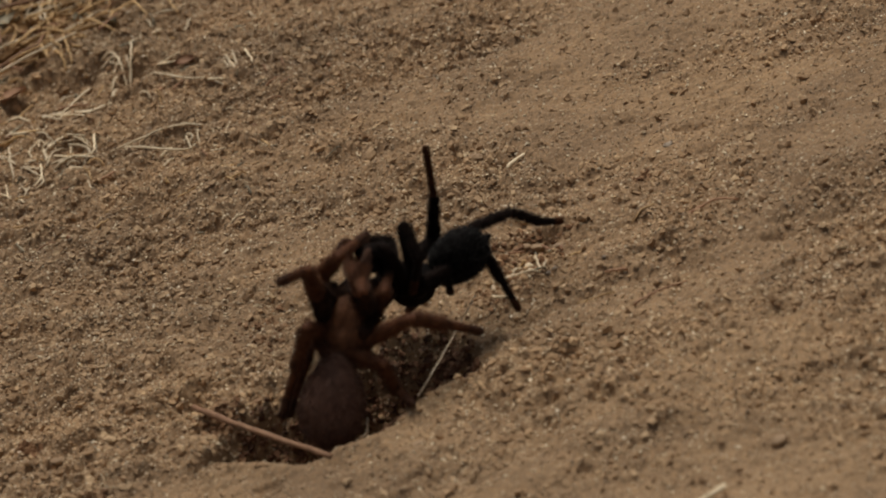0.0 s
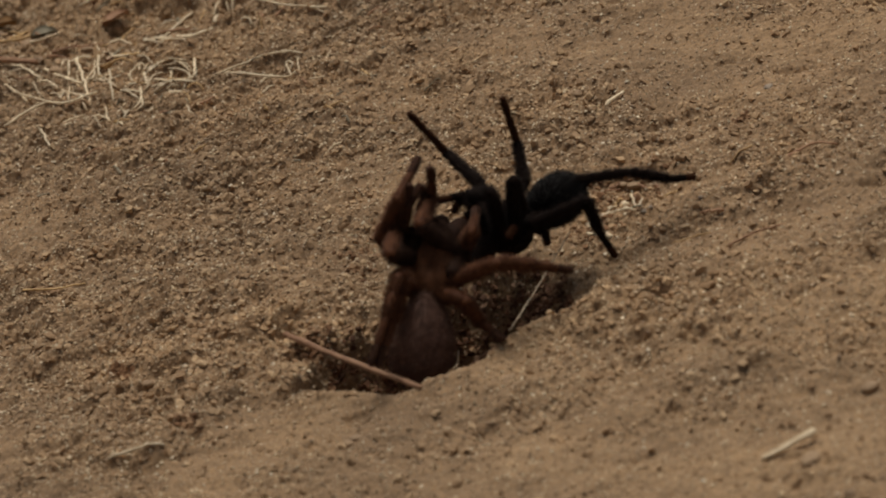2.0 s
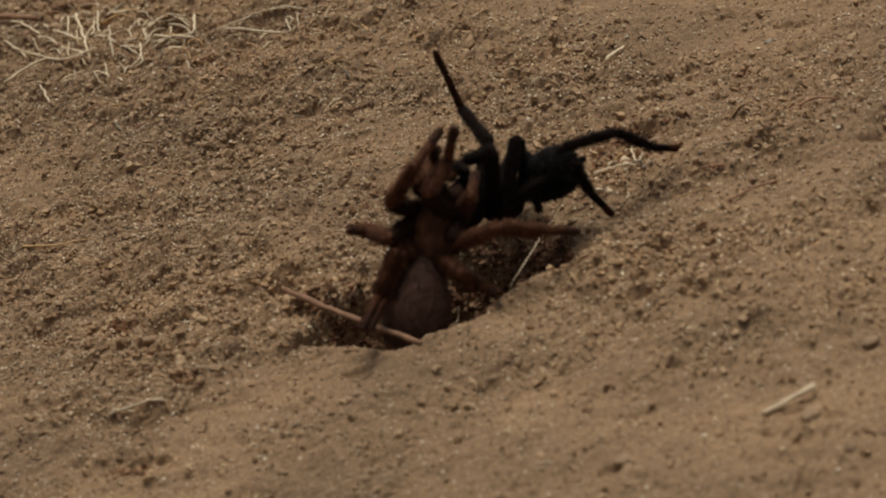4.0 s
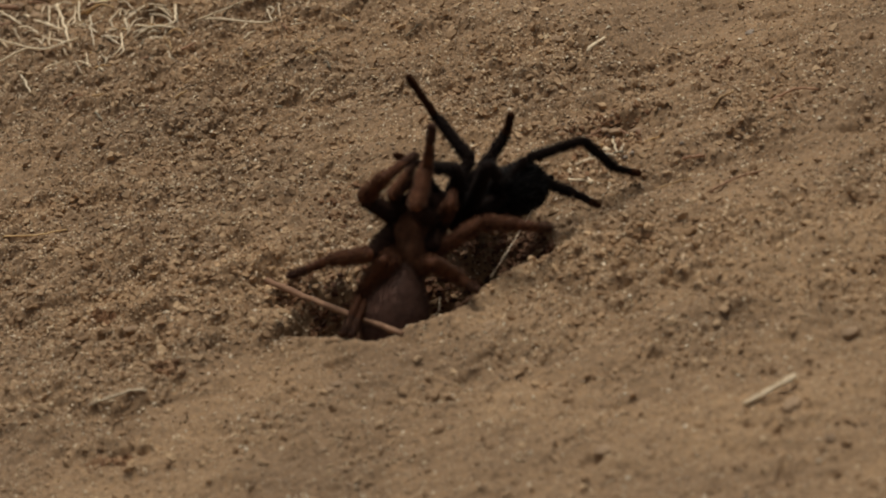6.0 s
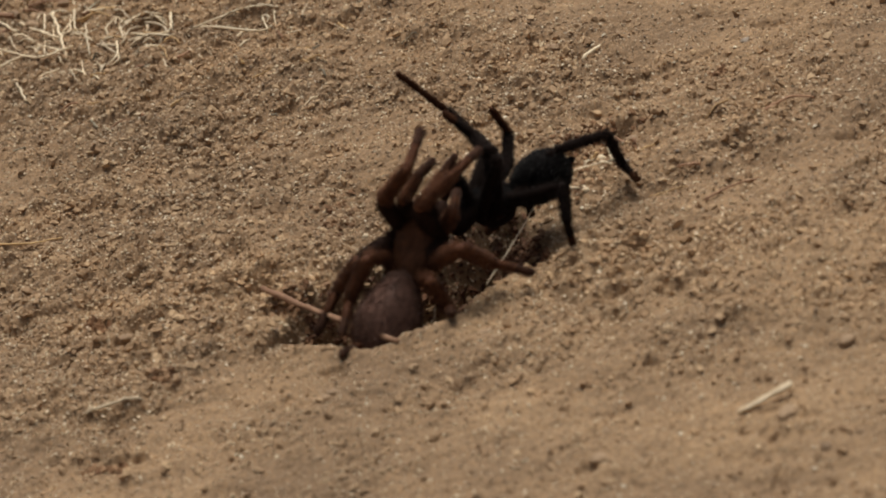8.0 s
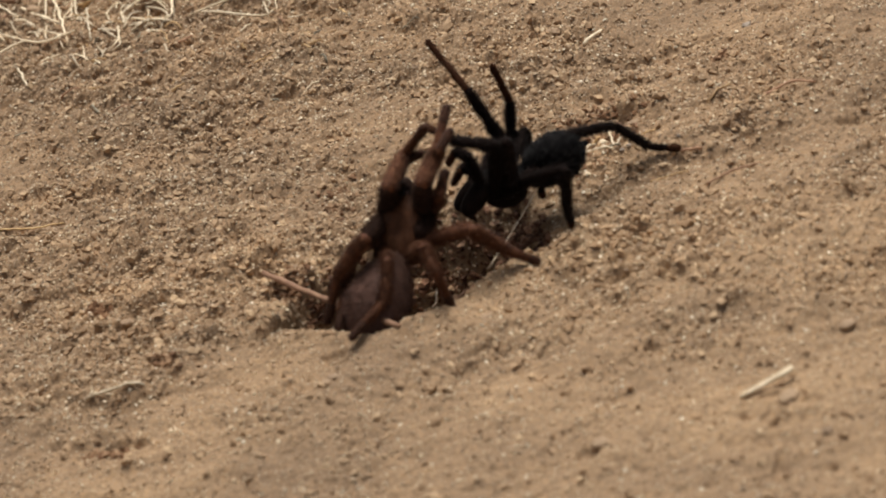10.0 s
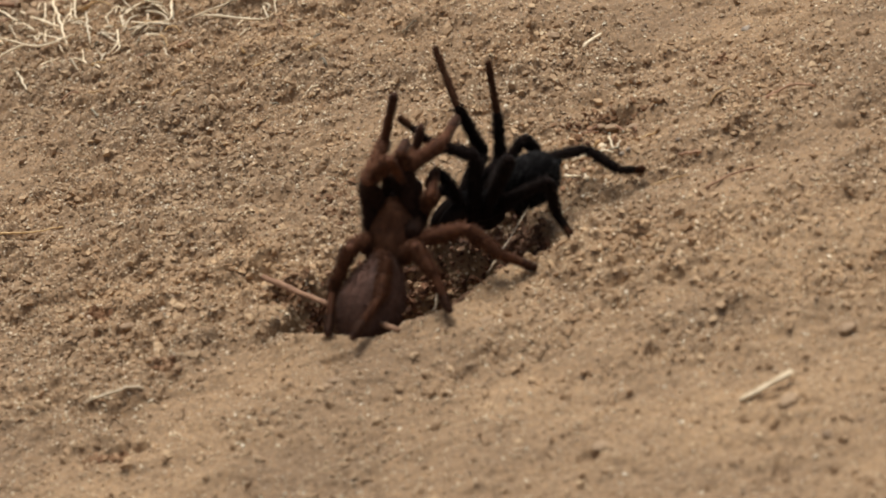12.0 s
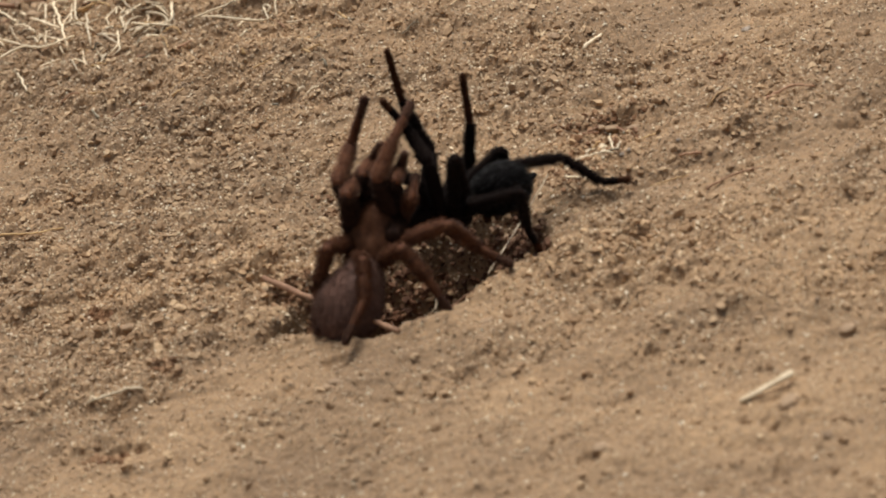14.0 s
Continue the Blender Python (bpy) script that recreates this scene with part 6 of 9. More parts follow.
leaf("dead_leaf", -0.1284, 0.3832, (0.016, 0.008, 0.003), 103, RUST, "rust brown dead leaf among dry grass", 749)
leaf("dead_leaf", -0.1159, 0.3737, (0.012, 0.007, 0.003), 150, RUST, "rust brown dead leaf among dry grass", 750)
leaf("dead_leaf", -0.1504, 0.3526, (0.014, 0.008, 0.003), 17, RUST, "rust brown dead leaf among dry grass", 751)
leaf("dead_leaf", -0.1408, 0.4041, (0.016, 0.007, 0.003), 64, RUST, "rust brown dead leaf among dry grass", 752)


# ---------------------------------------------------------------- tarantulas
def fuzz(V, F, radius_at, length, count, hair, rs, lean=0.42):
    """Hairs on a limb that runs along +y: thin three-sided spikes."""
    for _ in range(count):
        u = rs.uniform(0.02, 0.98)
        a = rs.uniform(0, 2 * math.pi)
        out = np.array((math.cos(a), 0, math.sin(a)))
        base = np.array((0, u * length, 0)) + out * radius_at(u) * 0.92
        l = hair * rs.uniform(0.5, 1.25)
        d = out * (1 - lean * rs.uniform(0.4, 1.1)) + np.array((rs.uniform(-.25, .25), lean * rs.uniform(0.5, 1.5), rs.uniform(-.25, .25)))
        d /= np.linalg.norm(d)
        side = np.cross(d, out + 0.01)
        side /= np.linalg.norm(side)
        up = np.cross(side, d)
        w = hair * 0.026 + 0.00004
        n = len(V)
        V += [base + side * w, base - side * w * 0.5 + up * w * 0.86, base - side * w * 0.5 - up * w * 0.86, base + d * l]
        F += [(n, n + 1, n + 3), (n + 1, n + 2, n + 3), (n + 2, n, n + 3)]


def limb_mesh(name, length, r0, r1, bulge, mat, hair, count, seed, sides=12):
    """One joint of a leg along +y from 0 to length, with rounded ends and hairs."""
    rs = np.random.RandomState(seed)
    V, F = [], []
    rings = 11

    def radius_at(u):
        r = r0 + (r1 - r0) * u + bulge * math.sin(math.pi * min(1, u * 1.05)) ** 1.2
        return r

    for i in range(rings):
        u = i / (rings - 1)
        r = radius_at(u) * math.sqrt(max(0.25, 1 - (abs(2 * u - 1)) ** 9))
        for k in range(sides):
            a = 2 * math.pi * k / sides
            V.append(np.array((r * math.cos(a), u * (length + 1.1 * radius_at(u)) - 0.55 * radius_at(u), r * math.sin(a))))
    for i in range(rings - 1):
        for k in range(sides):
            F.append((i * sides + k, (i + 1) * sides + k, (i + 1) * sides + (k + 1) % sides, i * sides + (k + 1) % sides))
    F.append(tuple(range(sides)))
    F.append(tuple((rings - 1) * sides + k for k in range(sides))[::-1])
    fuzz(V, F, radius_at, length, count, hair, rs)
    return mesh_from(name, V, F, [mat])


def ball_mesh(name, half, mat, hair, count, seed, shape=None, lean=0.6):
    """A hairy body part: an ovoid with half axes, its long axis along y."""
    rs = np.random.RandomState(seed)
    bm = bmesh.new()
    bmesh.ops.create_uvsphere(bm, u_segments=28, v_segments=18, radius=1)
    P = np.array([v.co for v in bm.verts])
    F = [tuple(v.index for v in f.verts) for f in bm.faces]
    bm.free()

    def put(p):
        q = p.copy()
        if shape:
            q = shape(q)
        k = 1 + 0.03 * noise.noise(Vector(p) * 2.5 + Vector((seed, 0, 0)))
        return q * k * np.array(half)

    V = [put(p) for p in P]
    for _ in range(count):
        p = rs.normal(size=3)
        p /= np.linalg.norm(p)
        b = put(p)
        nrm = p / np.array(half)
        nrm /= np.linalg.norm(nrm)
        d = nrm * (1 - lean * rs.uniform(0.4, 1)) + np.array((rs.uniform(-.3, .3), -lean * rs.uniform(0.5, 1.3), rs.uniform(-.3, .3)))
        d /= np.linalg.norm(d)
        side = np.cross(d, nrm + 0.01)
        side /= np.linalg.norm(side)
        up = np.cross(side, d)
        w, l, n = hair * 0.03 + 0.00004, hair * rs.uniform(0.5, 1.3), len(V)
        b = b - nrm * 0.0001
        V += [b + side * w, b - side * w * 0.5 + up * w * 0.86, b - side * w * 0.5 - up * w * 0.86, b + d * l]
        F += [(n, n + 1, n + 3), (n + 1, n + 2, n + 3), (n + 2, n, n + 3)]
    return mesh_from(name, V, F, [mat])


def carapace_shape(p):
    q = p.copy()
    q[0] *= 1 - 0.22 * max(0, p[1]) ** 1.5          # narrower head
    q[2] *= 0.8 + 0.25 * max(0, p[1])
    if p[2] > 0:
        q[2] -= 0.22 * math.exp(-((p[0] / 0.22) ** 2 + ((p[1] + 0.15) / 0.2) ** 2))  # the dimple
        q[2] -= 0.07 * abs(math.sin(math.atan2(p[0], p[1]) * 4)) * min(1, math.hypot(p[0], p[1]) * 1.5)
    return q


def abdomen_shape(p):
    q = p.copy()
    q[0] *= 1 - 0.26 * p[1] - 0.10 * p[1] ** 2
    q[2] *= 1 + 0.08 * -p[1]
    return q


def part(name, me, parent, label=""):
    ob = new(name, me)
    ob.parent = parent
    return tagged(ob, label) if label else ob


# how the joints of a leg share the three straight stretches that move: thigh, shin and foot
def tarantula(name, label, legs, leg_mats, body_mats, half_head, half_belly, thick, hair, seed, swell):
    """legs: for each limb its name and the lengths of its three stretches, in metres. Returns the thing and its moving parts."""
    thing = tagged(new(name), label, "spider")
    made = {}
    leg_mat, tip_mat, root_mat = leg_mats
    head_mat, belly_mat = body_mats
    head = part("carapace", ball_mesh("carapace", half_head, head_mat, hair * 0.7, 2200, seed, carapace_shape), thing)
    part("eye_mound", ball_mesh("eye_mound", (0.0013, 0.0010, 0.0009), FANG, 0.0003, 20, seed + 1), thing).location = (0, half_head[1] * 0.82, half_head[2] * 0.86)
    part("sternum", ball_mesh("sternum", (half_head[0] * 0.62, half_head[1] * 0.75, half_head[2] * 0.95), root_mat, hair * 0.5, 300, seed + 2), thing).location = (0, -0.001, -half_head[2] * 0.55)
    belly = part("abdomen", ball_mesh("abdomen", half_belly, belly_mat, hair * 1.5, 6500, seed + 3, abdomen_shape, 0.45), thing)
    for sgn in (-1, 1):
        jaw = part("chelicera", limb_mesh("chelicera", 0.0098, 0.0033, 0.0026, 0.0009, root_mat, hair * 0.7, 160, seed + 5 + sgn), thing)
        jaw.matrix_basis = pose(sgn * 0.0030, half_head[1] * 0.76, 0.0002, -42, 0, -4 * sgn)
        fang = part("fang", limb_mesh("fang", 0.0058, 0.0008, 0.00015, 0.0002, FANG, 0.0002, 0, seed, 8), jaw)
        fang.matrix_basis = pose(0, 0.0092, -0.0010, -75, 0, 0)
        spin = part("spinneret", limb_mesh("spinneret", 0.0032, 0.0009, 0.0005, 0.0001, belly_mat, hair * 0.5, 60, seed + 8 + sgn), belly)
        spin.matrix_basis = pose(sgn * 0.0016, -half_belly[1] * 0.95, -0.001, 10, 0, 180 - 12 * sgn)
    made["abdomen"] = belly
    for i, (limb, thigh, shin, foot) in enumerate(legs):
        k = thick * (0.78 if "palp" in limb else 0.92 if "third" in limb or "hind" in limb else 1.0)
        fore = root_mat if "front" in limb or "palp" in limb or "second" in limb else leg_mat   # the forelegs are dark at their roots; the brown one's include painted shade
        shank_mat = tip_mat if tip_mat is BLACK_TIP and limb.startswith("right_") and "hind" not in limb else leg_mat   # the black one's reaching legs are brown to the shin
        s = seed + 20 + 7 * i
        joints = [("coxa", 0.0056, 1.20, 1.08, 0.0, fore), ("femur", thigh, 1.02, 0.94, 0.20, fore), ("patella", shin * 0.40, 0.94, 0.90, 0.08, leg_mat), ("tibia", shin * 0.62, 0.92, 0.72, 0.12, leg_mat),
                  ("metatarsus", foot * 0.60, 0.68, 0.54, 0.05, shank_mat), ("tarsus", foot * 0.42, 0.54, 0.50, 0.09, tip_mat)]
        if thigh > 0.025:                     # a long arched thigh, bent at the patella
            joints[1:4] = [("femur", thigh * 0.49, 0.92, 0.92, 0.22, leg_mat), ("patella", thigh * 0.59, 0.88, 0.82, 0.1, leg_mat), ("tibia", shin, 0.8, 0.72, 0.1, leg_mat)]
        if "palp" in limb:
            joints = joints[:4] + [("tarsus", foot, 0.72, 0.66, 0.14, tip_mat)]
        if "front" in limb or "second" in limb:      # stout thighs on the forelegs
            joints[:3] = [(n, ln, a * swell, b * (swell if n != "patella" else 1), c, m) for n, ln, a, b, c, m in joints[:3]]
        made[limb] = []
        for j, (jn, ln, a, b, c, mt) in enumerate(joints):
            ob = part(jn, limb_mesh(jn, ln, a * k, b * k, c * k, mt, hair * (1.55 if j < 4 else 0.85), int(480 + 34000 * ln), s + j), thing)
            made[limb].append((ob, ln))
    return thing, made, dict((n, (a, b, c)) for n, a, b, c in legs)


HIPS = {"front": (0.66, 0.45), "second": (0.82, 0.05), "third": (0.80, -0.40), "hind": (0.55, -0.80), "palp": (0.36, 0.80)}
FEMALE_HEAD, FEMALE_BELLY = (0.0094, 0.0125, 0.0062), (0.0108, 0.0162, 0.0096)
MALE_HEAD, MALE_BELLY = (0.0092, 0.0108, 0.0064), (0.0087, 0.0112, 0.0084)
FEMALE = (*tarantula(
    "brown_tarantula", "hairy brown tarantula rearing out of the burrow with raised forelegs",
    [   ("left_front", 0.0143, 0.0179, 0.0181),
        ("right_front", 0.0155, 0.0161, 0.0163),
        ("left_second", 0.0155, 0.0174, 0.0166),
        ("right_second", 0.0071, 0.0127, 0.0118),
        ("left_third", 0.0124, 0.0160, 0.0178),
        ("right_third", 0.0205, 0.0146, 0.0142),
        ("left_hind", 0.0088, 0.0157, 0.0178),
        ("right_hind", 0.0112, 0.0128, 0.0140),
        ("left_palp", 0.0110, 0.0102, 0.0093),
        ("right_palp", 0.0125, 0.0093, 0.0083)],
    (BROWN_LEG, BROWN_TIP, BROWN_SHADED_ROOT), (BROWN_BODY, BROWN_BELLY), FEMALE_HEAD, FEMALE_BELLY, 0.00220, 0.0014, 100, 1.12), FEMALE_HEAD, FEMALE_BELLY)
MALE = (*tarantula(
    "black_tarantula", "slender hairy black tarantula reaching over the burrow mouth",
    [   ("left_front", 0.0187, 0.0168, 0.0133),
        ("right_front", 0.0196, 0.0212, 0.0230),
        ("left_second", 0.0212, 0.0156, 0.0150),
        ("right_second", 0.0203, 0.0171, 0.0184),
        ("left_third", 0.0227, 0.0138, 0.0115),
        ("right_third", 0.0245, 0.0112, 0.0125),
        ("left_hind", 0.0404, 0.0159, 0.0109),
        ("right_hind", 0.0059, 0.0077, 0.0070),
        ("left_palp", 0.0116, 0.0072, 0.0064),
        ("right_palp", 0.0071, 0.0067, 0.0064)],
    (BLACK_LEG, BLACK_TIP, BLACK_LEG), (BLACK_BODY, BLACK_BELLY), MALE_HEAD, MALE_BELLY, 0.00172, 0.0012, 500, 1.26), MALE_HEAD, MALE_BELLY)


# ---------------------------------------------------------------- motion
STEPS = [i / 8 for i in range(113)]


def glide(rows):
    """Rows of seconds and numbers, smoothed through at every step."""
    t = np.array([r[0] for r in rows], float)
    v = np.array([r[1:] for r in rows], float)
    slope = np.zeros_like(v)
    d = (v[1:] - v[:-1]) / (t[1:] - t[:-1])[:, None]
    same = d[1:] * d[:-1] > 0
    slope[1:-1] = np.where(same, 2 * d[1:] * d[:-1] / np.where(same, d[1:] + d[:-1], 1), 0)
    out = []
    for s in STEPS:
        i = min(max(int(np.searchsorted(t, s, side="right")) - 1, 0), len(t) - 2)
        h = t[i + 1] - t[i]
        u = (s - t[i]) / h
        out.append((2 * u**3 - 3 * u**2 + 1) * v[i] + (u**3 - 2 * u**2 + u) * h * slope[i] + (3 * u**2 - 2 * u**3) * v[i + 1] + (u**3 - u**2) * h * slope[i + 1])
    return np.array(out)


def turned(y, z):
    """A turn whose y axis runs along y and whose z axis leans to z."""
    y = Vector(y).normalized()
    z = Vector(z)
    z = (z - y * z.dot(y))
    if z.length < 1e-6:
        z = y.orthogonal()
    z.normalize()
    x = y.cross(z)
    return Matrix((x, y, z)).transposed().to_4x4()


def carry(spider, back, rows):
    """Keys a spider's body and abdomen. rows: seconds, then in millimetres the middle of the carapace, a point ahead of it, the waist and the abdomen's end."""
    thing, made, lengths, head, belly = spider
    poses, tail = [], []
    for s, v in zip(STEPS, glide(rows) / 1000):
        m = Matrix.Translation(v[0:3]) @ turned(v[3:6] - v[0:3], back)
        poses.append((s, m))
        waist = Vector((0, -head[1] * 0.93, -head[2] * 0.1))
        end = m.inverted() @ Vector(v[9:12])
        turn = turned(waist - end, (0, 0, 1))
        tail.append((s, Matrix.Translation(waist) @ turn @ Matrix.Translation((0, -belly[1] * 0.90, belly[2] * 0.15))))
    walk(thing, poses)
    walk(made["abdomen"], tail)
    return [m for _, m in poses]


def stride(spider, body, limb, rows):
    """Keys the joints of one limb. rows: seconds, then in millimetres the knee, the ankle and the tip."""
    thing, made, lengths, head, belly = spider
    side = -1 if limb.startswith("left") else 1
    a, b = HIPS[limb.split("_")[1]]
    hip = Vector((side * a * head[0], b * head[1], 0.1 * head[2]))
    thigh, shin, foot = lengths[limb]
    keys = [[] for _ in made[limb]]
    for s, m, v in zip(STEPS, body, glide(rows) / 1000):
        inv = m.inverted()
        knee, ankle, tip = (inv @ Vector(v[k:k + 3]) for k in (0, 3, 6))
        d1 = (knee - hip).normalized()
        knee = hip + d1 * thigh
        d2 = (ankle - knee).normalized()
        ankle = knee + d2 * shin
        d3 = (tip - ankle).normalized()
        up = d1 - d2 + Vector((0, 0, 0.05))
        t1, t2, t3 = turned(d1, up), turned(d2, up), turned(d3, up)
        starts = [(hip - d1 * 0.0042, t1), (hip, t1), (knee, t2)]
        parts = made[limb]
        long_thigh = thigh > 0.025
        if long_thigh:
            arch = inv.to_3x3() @ Vector((0, 0, 1))
            arch = (arch - d1 * arch.dot(d1)).normalized()
            crook = hip + (d1 * 0.45 + arch * 0.19) * thigh
            starts[0] = (hip - (crook - hip).normalized() * 0.0035, turned(crook - hip, up))
            starts[1] = (hip, turned(crook - hip, up))
            starts[2] = (crook, turned(knee - crook, up))
            starts.append((knee, t2))
        else:
            starts.append((knee + d2 * parts[2][1] * 0.97, t2))
        starts.append((ankle, t3))
        if len(parts) == 6:
            starts.append((ankle + d3 * parts[4][1] * 0.97, t3))
        for k, (p, r) in zip(keys, starts):
            k.append((s, Matrix.Translation(p) @ r))
    for (ob, _), k in zip(made[limb], keys):
        walk(ob, k)


def motions():
    body_f = carry(FEMALE, (-0.300, -0.760, 0.580), [
        (0, -8.2, -11.0, 26.0, -4.2, -2.0, 36.7, -11.2, -16.5, 17.5, -16.1, -34.6, -10.1), (0.5, -8.0, -12.3, 23.8, -3.9, -3.1, 35.3, -10.9, -18.1, 14.8, -16.7, -34.4, -9.7),
        (1, -9.2, -12.6, 23.6, -5.9, -3.2, 35.0, -11.6, -18.4, 14.5, -19.5, -35.4, -11.5), (1.5, -10.8, -12.9, 22.7, -7.1, -3.2, 34.4, -13.5, -18.9, 13.5, -18.2, -32.8, -6.9),
        (2, -10.3, -12.2, 23.8, -6.7, -2.5, 35.1, -13.0, -18.3, 14.8, -15.0, -33.8, -8.7), (2.5, -10.5, -12.7, 23.1, -7.2, -2.7, 34.8, -13.0, -19.1, 13.8, -13.2, -34.5, -9.9),
        (3, -9.1, -12.6, 23.2, -5.2, -2.5, 34.9, -12.0, -19.0, 14.0, -14.4, -34.9, -10.6), (5.5, -14.3, -16.7, 16.2, -11.0, -5.6, 29.5, -16.8, -23.8, 5.9, -21.3, -38.8, -13.3),
        (6, -11.3, -16.8, 15.9, -8.0, -5.6, 29.4, -13.8, -24.1, 5.4, -18.9, -38.7, -13.1), (6.5, -10.9, -16.5, 16.6, -7.5, -5.2, 30.1, -13.3, -23.7, 6.0, -18.7, -38.7, -13.3),
        (7, -9.8, -17.1, 15.6, -5.4, -6.0, 28.9, -13.0, -24.2, 5.2, -19.9, -38.9, -13.5), (7.5, -10.1, -18.0, 14.0, -5.9, -7.6, 26.1, -13.2, -24.6, 4.5, -19.3, -38.3, -12.5),
        (8, -9.2, -17.1, 15.6, -4.8, -6.7, 27.7, -12.4, -23.7, 6.0, -21.5, -42.0, -10.9), (10.5, -14.4, -16.2, 17.2, -12.6, -6.8, 27.5, -15.7, -22.1, 9.0, -27.3, -42.1, -11.1),
        (11, -14.4, -15.8, 17.6, -12.6, -6.4, 27.9, -15.7, -21.7, 9.4, -27.3, -42.1, -11.1), (11.5, -15.2, -16.0, 17.3, -13.4, -6.6, 27.6, -16.6, -21.9, 9.1, -27.5, -42.1, -11.1),
        (12, -16.8, -15.7, 17.9, -15.0, -6.2, 28.4, -18.2, -21.7, 9.5, -28.5, -42.0, -10.9), (12.5, -18.2, -15.9, 17.6, -16.4, -6.5, 27.8, -19.5, -21.8, 9.4, -28.5, -42.0, -10.9),
        (13, -19.7, -15.9, 17.6, -17.9, -6.5, 27.9, -21.1, -21.8, 9.4, -31.4, -42.0, -10.9), (13.5, -21.4, -16.1, 17.1, -19.6, -7.1, 26.7, -22.7, -21.7, 9.4, -33.5, -41.8, -10.6),
        (14, -23.7, -16.2, 17.2, -21.9, -6.9, 27.2, -25.0, -21.9, 9.1, -35.5, -40.8, -8.9),
    ])
    stride(FEMALE, body_f, "left_front", [
        (0, -20.2, -9.8, 42.0, -10.2, -16.4, 55.2, -0.4, -1.1, 55.6), (0.5, -23.2, -16.0, 31.1, -16.1, -8.2, 45.5, -9.4, 7.0, 52.9),
        (1, -27.0, -9.7, 33.4, -20.7, -7.5, 50.0, -10.1, 6.5, 54.5), (1.5, -29.2, -6.2, 30.6, -21.4, -4.6, 46.6, -13.3, 7.3, 57.7),
        (2, -29.2, -6.5, 29.8, -22.7, -6.3, 46.5, -16.1, 8.9, 53.9), (2.5, -27.8, -14.1, 29.5, -25.6, -9.0, 46.5, -24.3, 3.8, 59.2),
        (2.7, -26.2, -8.2, 35.9, -15.5, -10.2, 50.0, -9.5, 6.8, 52.0), (3, -23.7, -12.6, 36.3, -14.3, -12.4, 51.5, -6.7, 3.7, 55.1),
        (5.5, -29.9, -19.1, 26.2, -21.0, -22.4, 41.4, -11.9, -7.7, 47.1), (6, -28.4, -11.0, 27.7, -21.0, -20.3, 41.0, -10.3, -5.7, 42.0),
        (6.5, -26.8, -15.7, 28.9, -18.3, -23.4, 42.6, -13.2, -6.3, 39.3), (7, -25.1, -18.0, 27.1, -18.2, -19.6, 43.5, -14.6, -6.6, 55.6),
        (7.5, -22.6, -12.7, 30.4, -12.3, -19.0, 43.7, -3.9, -4.8, 51.2), (8, -20.2, -15.6, 32.2, -11.8, -20.4, 47.3, -7.1, -4.3, 54.2),
        (10.5, -18.7, -19.0, 32.9, -15.0, -1.7, 35.8, -7.1, -9.8, 50.0), (11, -25.4, -16.0, 33.5, -19.7, -1.0, 41.3, -16.7, 2.3, 58.9),
        (11.5, -24.7, -13.8, 34.5, -18.1, -1.2, 45.3, -15.2, -2.2, 63.2), (12, -25.7, -15.6, 34.7, -20.1, -0.9, 43.2, -16.5, -0.5, 61.0),
        (12.2, -26.1, -14.1, 35.1, -21.2, 2.8, 38.0, -14.3, 2.1, 54.7), (12.5, -29.7, -13.6, 34.0, -28.2, -5.2, 49.7, -27.7, 9.1, 60.8),
        (12.7, -30.5, -15.1, 33.5, -28.8, 0.0, 42.8, -27.7, 8.3, 58.9), (13, -30.6, -14.5, 34.1, -24.6, 0.8, 41.2, -19.2, 12.9, 53.6),
        (13.5, -31.6, -16.0, 33.3, -26.9, -3.0, 44.7, -21.3, 10.9, 54.8), (14, -35.8, -12.9, 33.5, -31.9, 3.4, 39.5, -26.7, 6.8, 56.5),
    ])
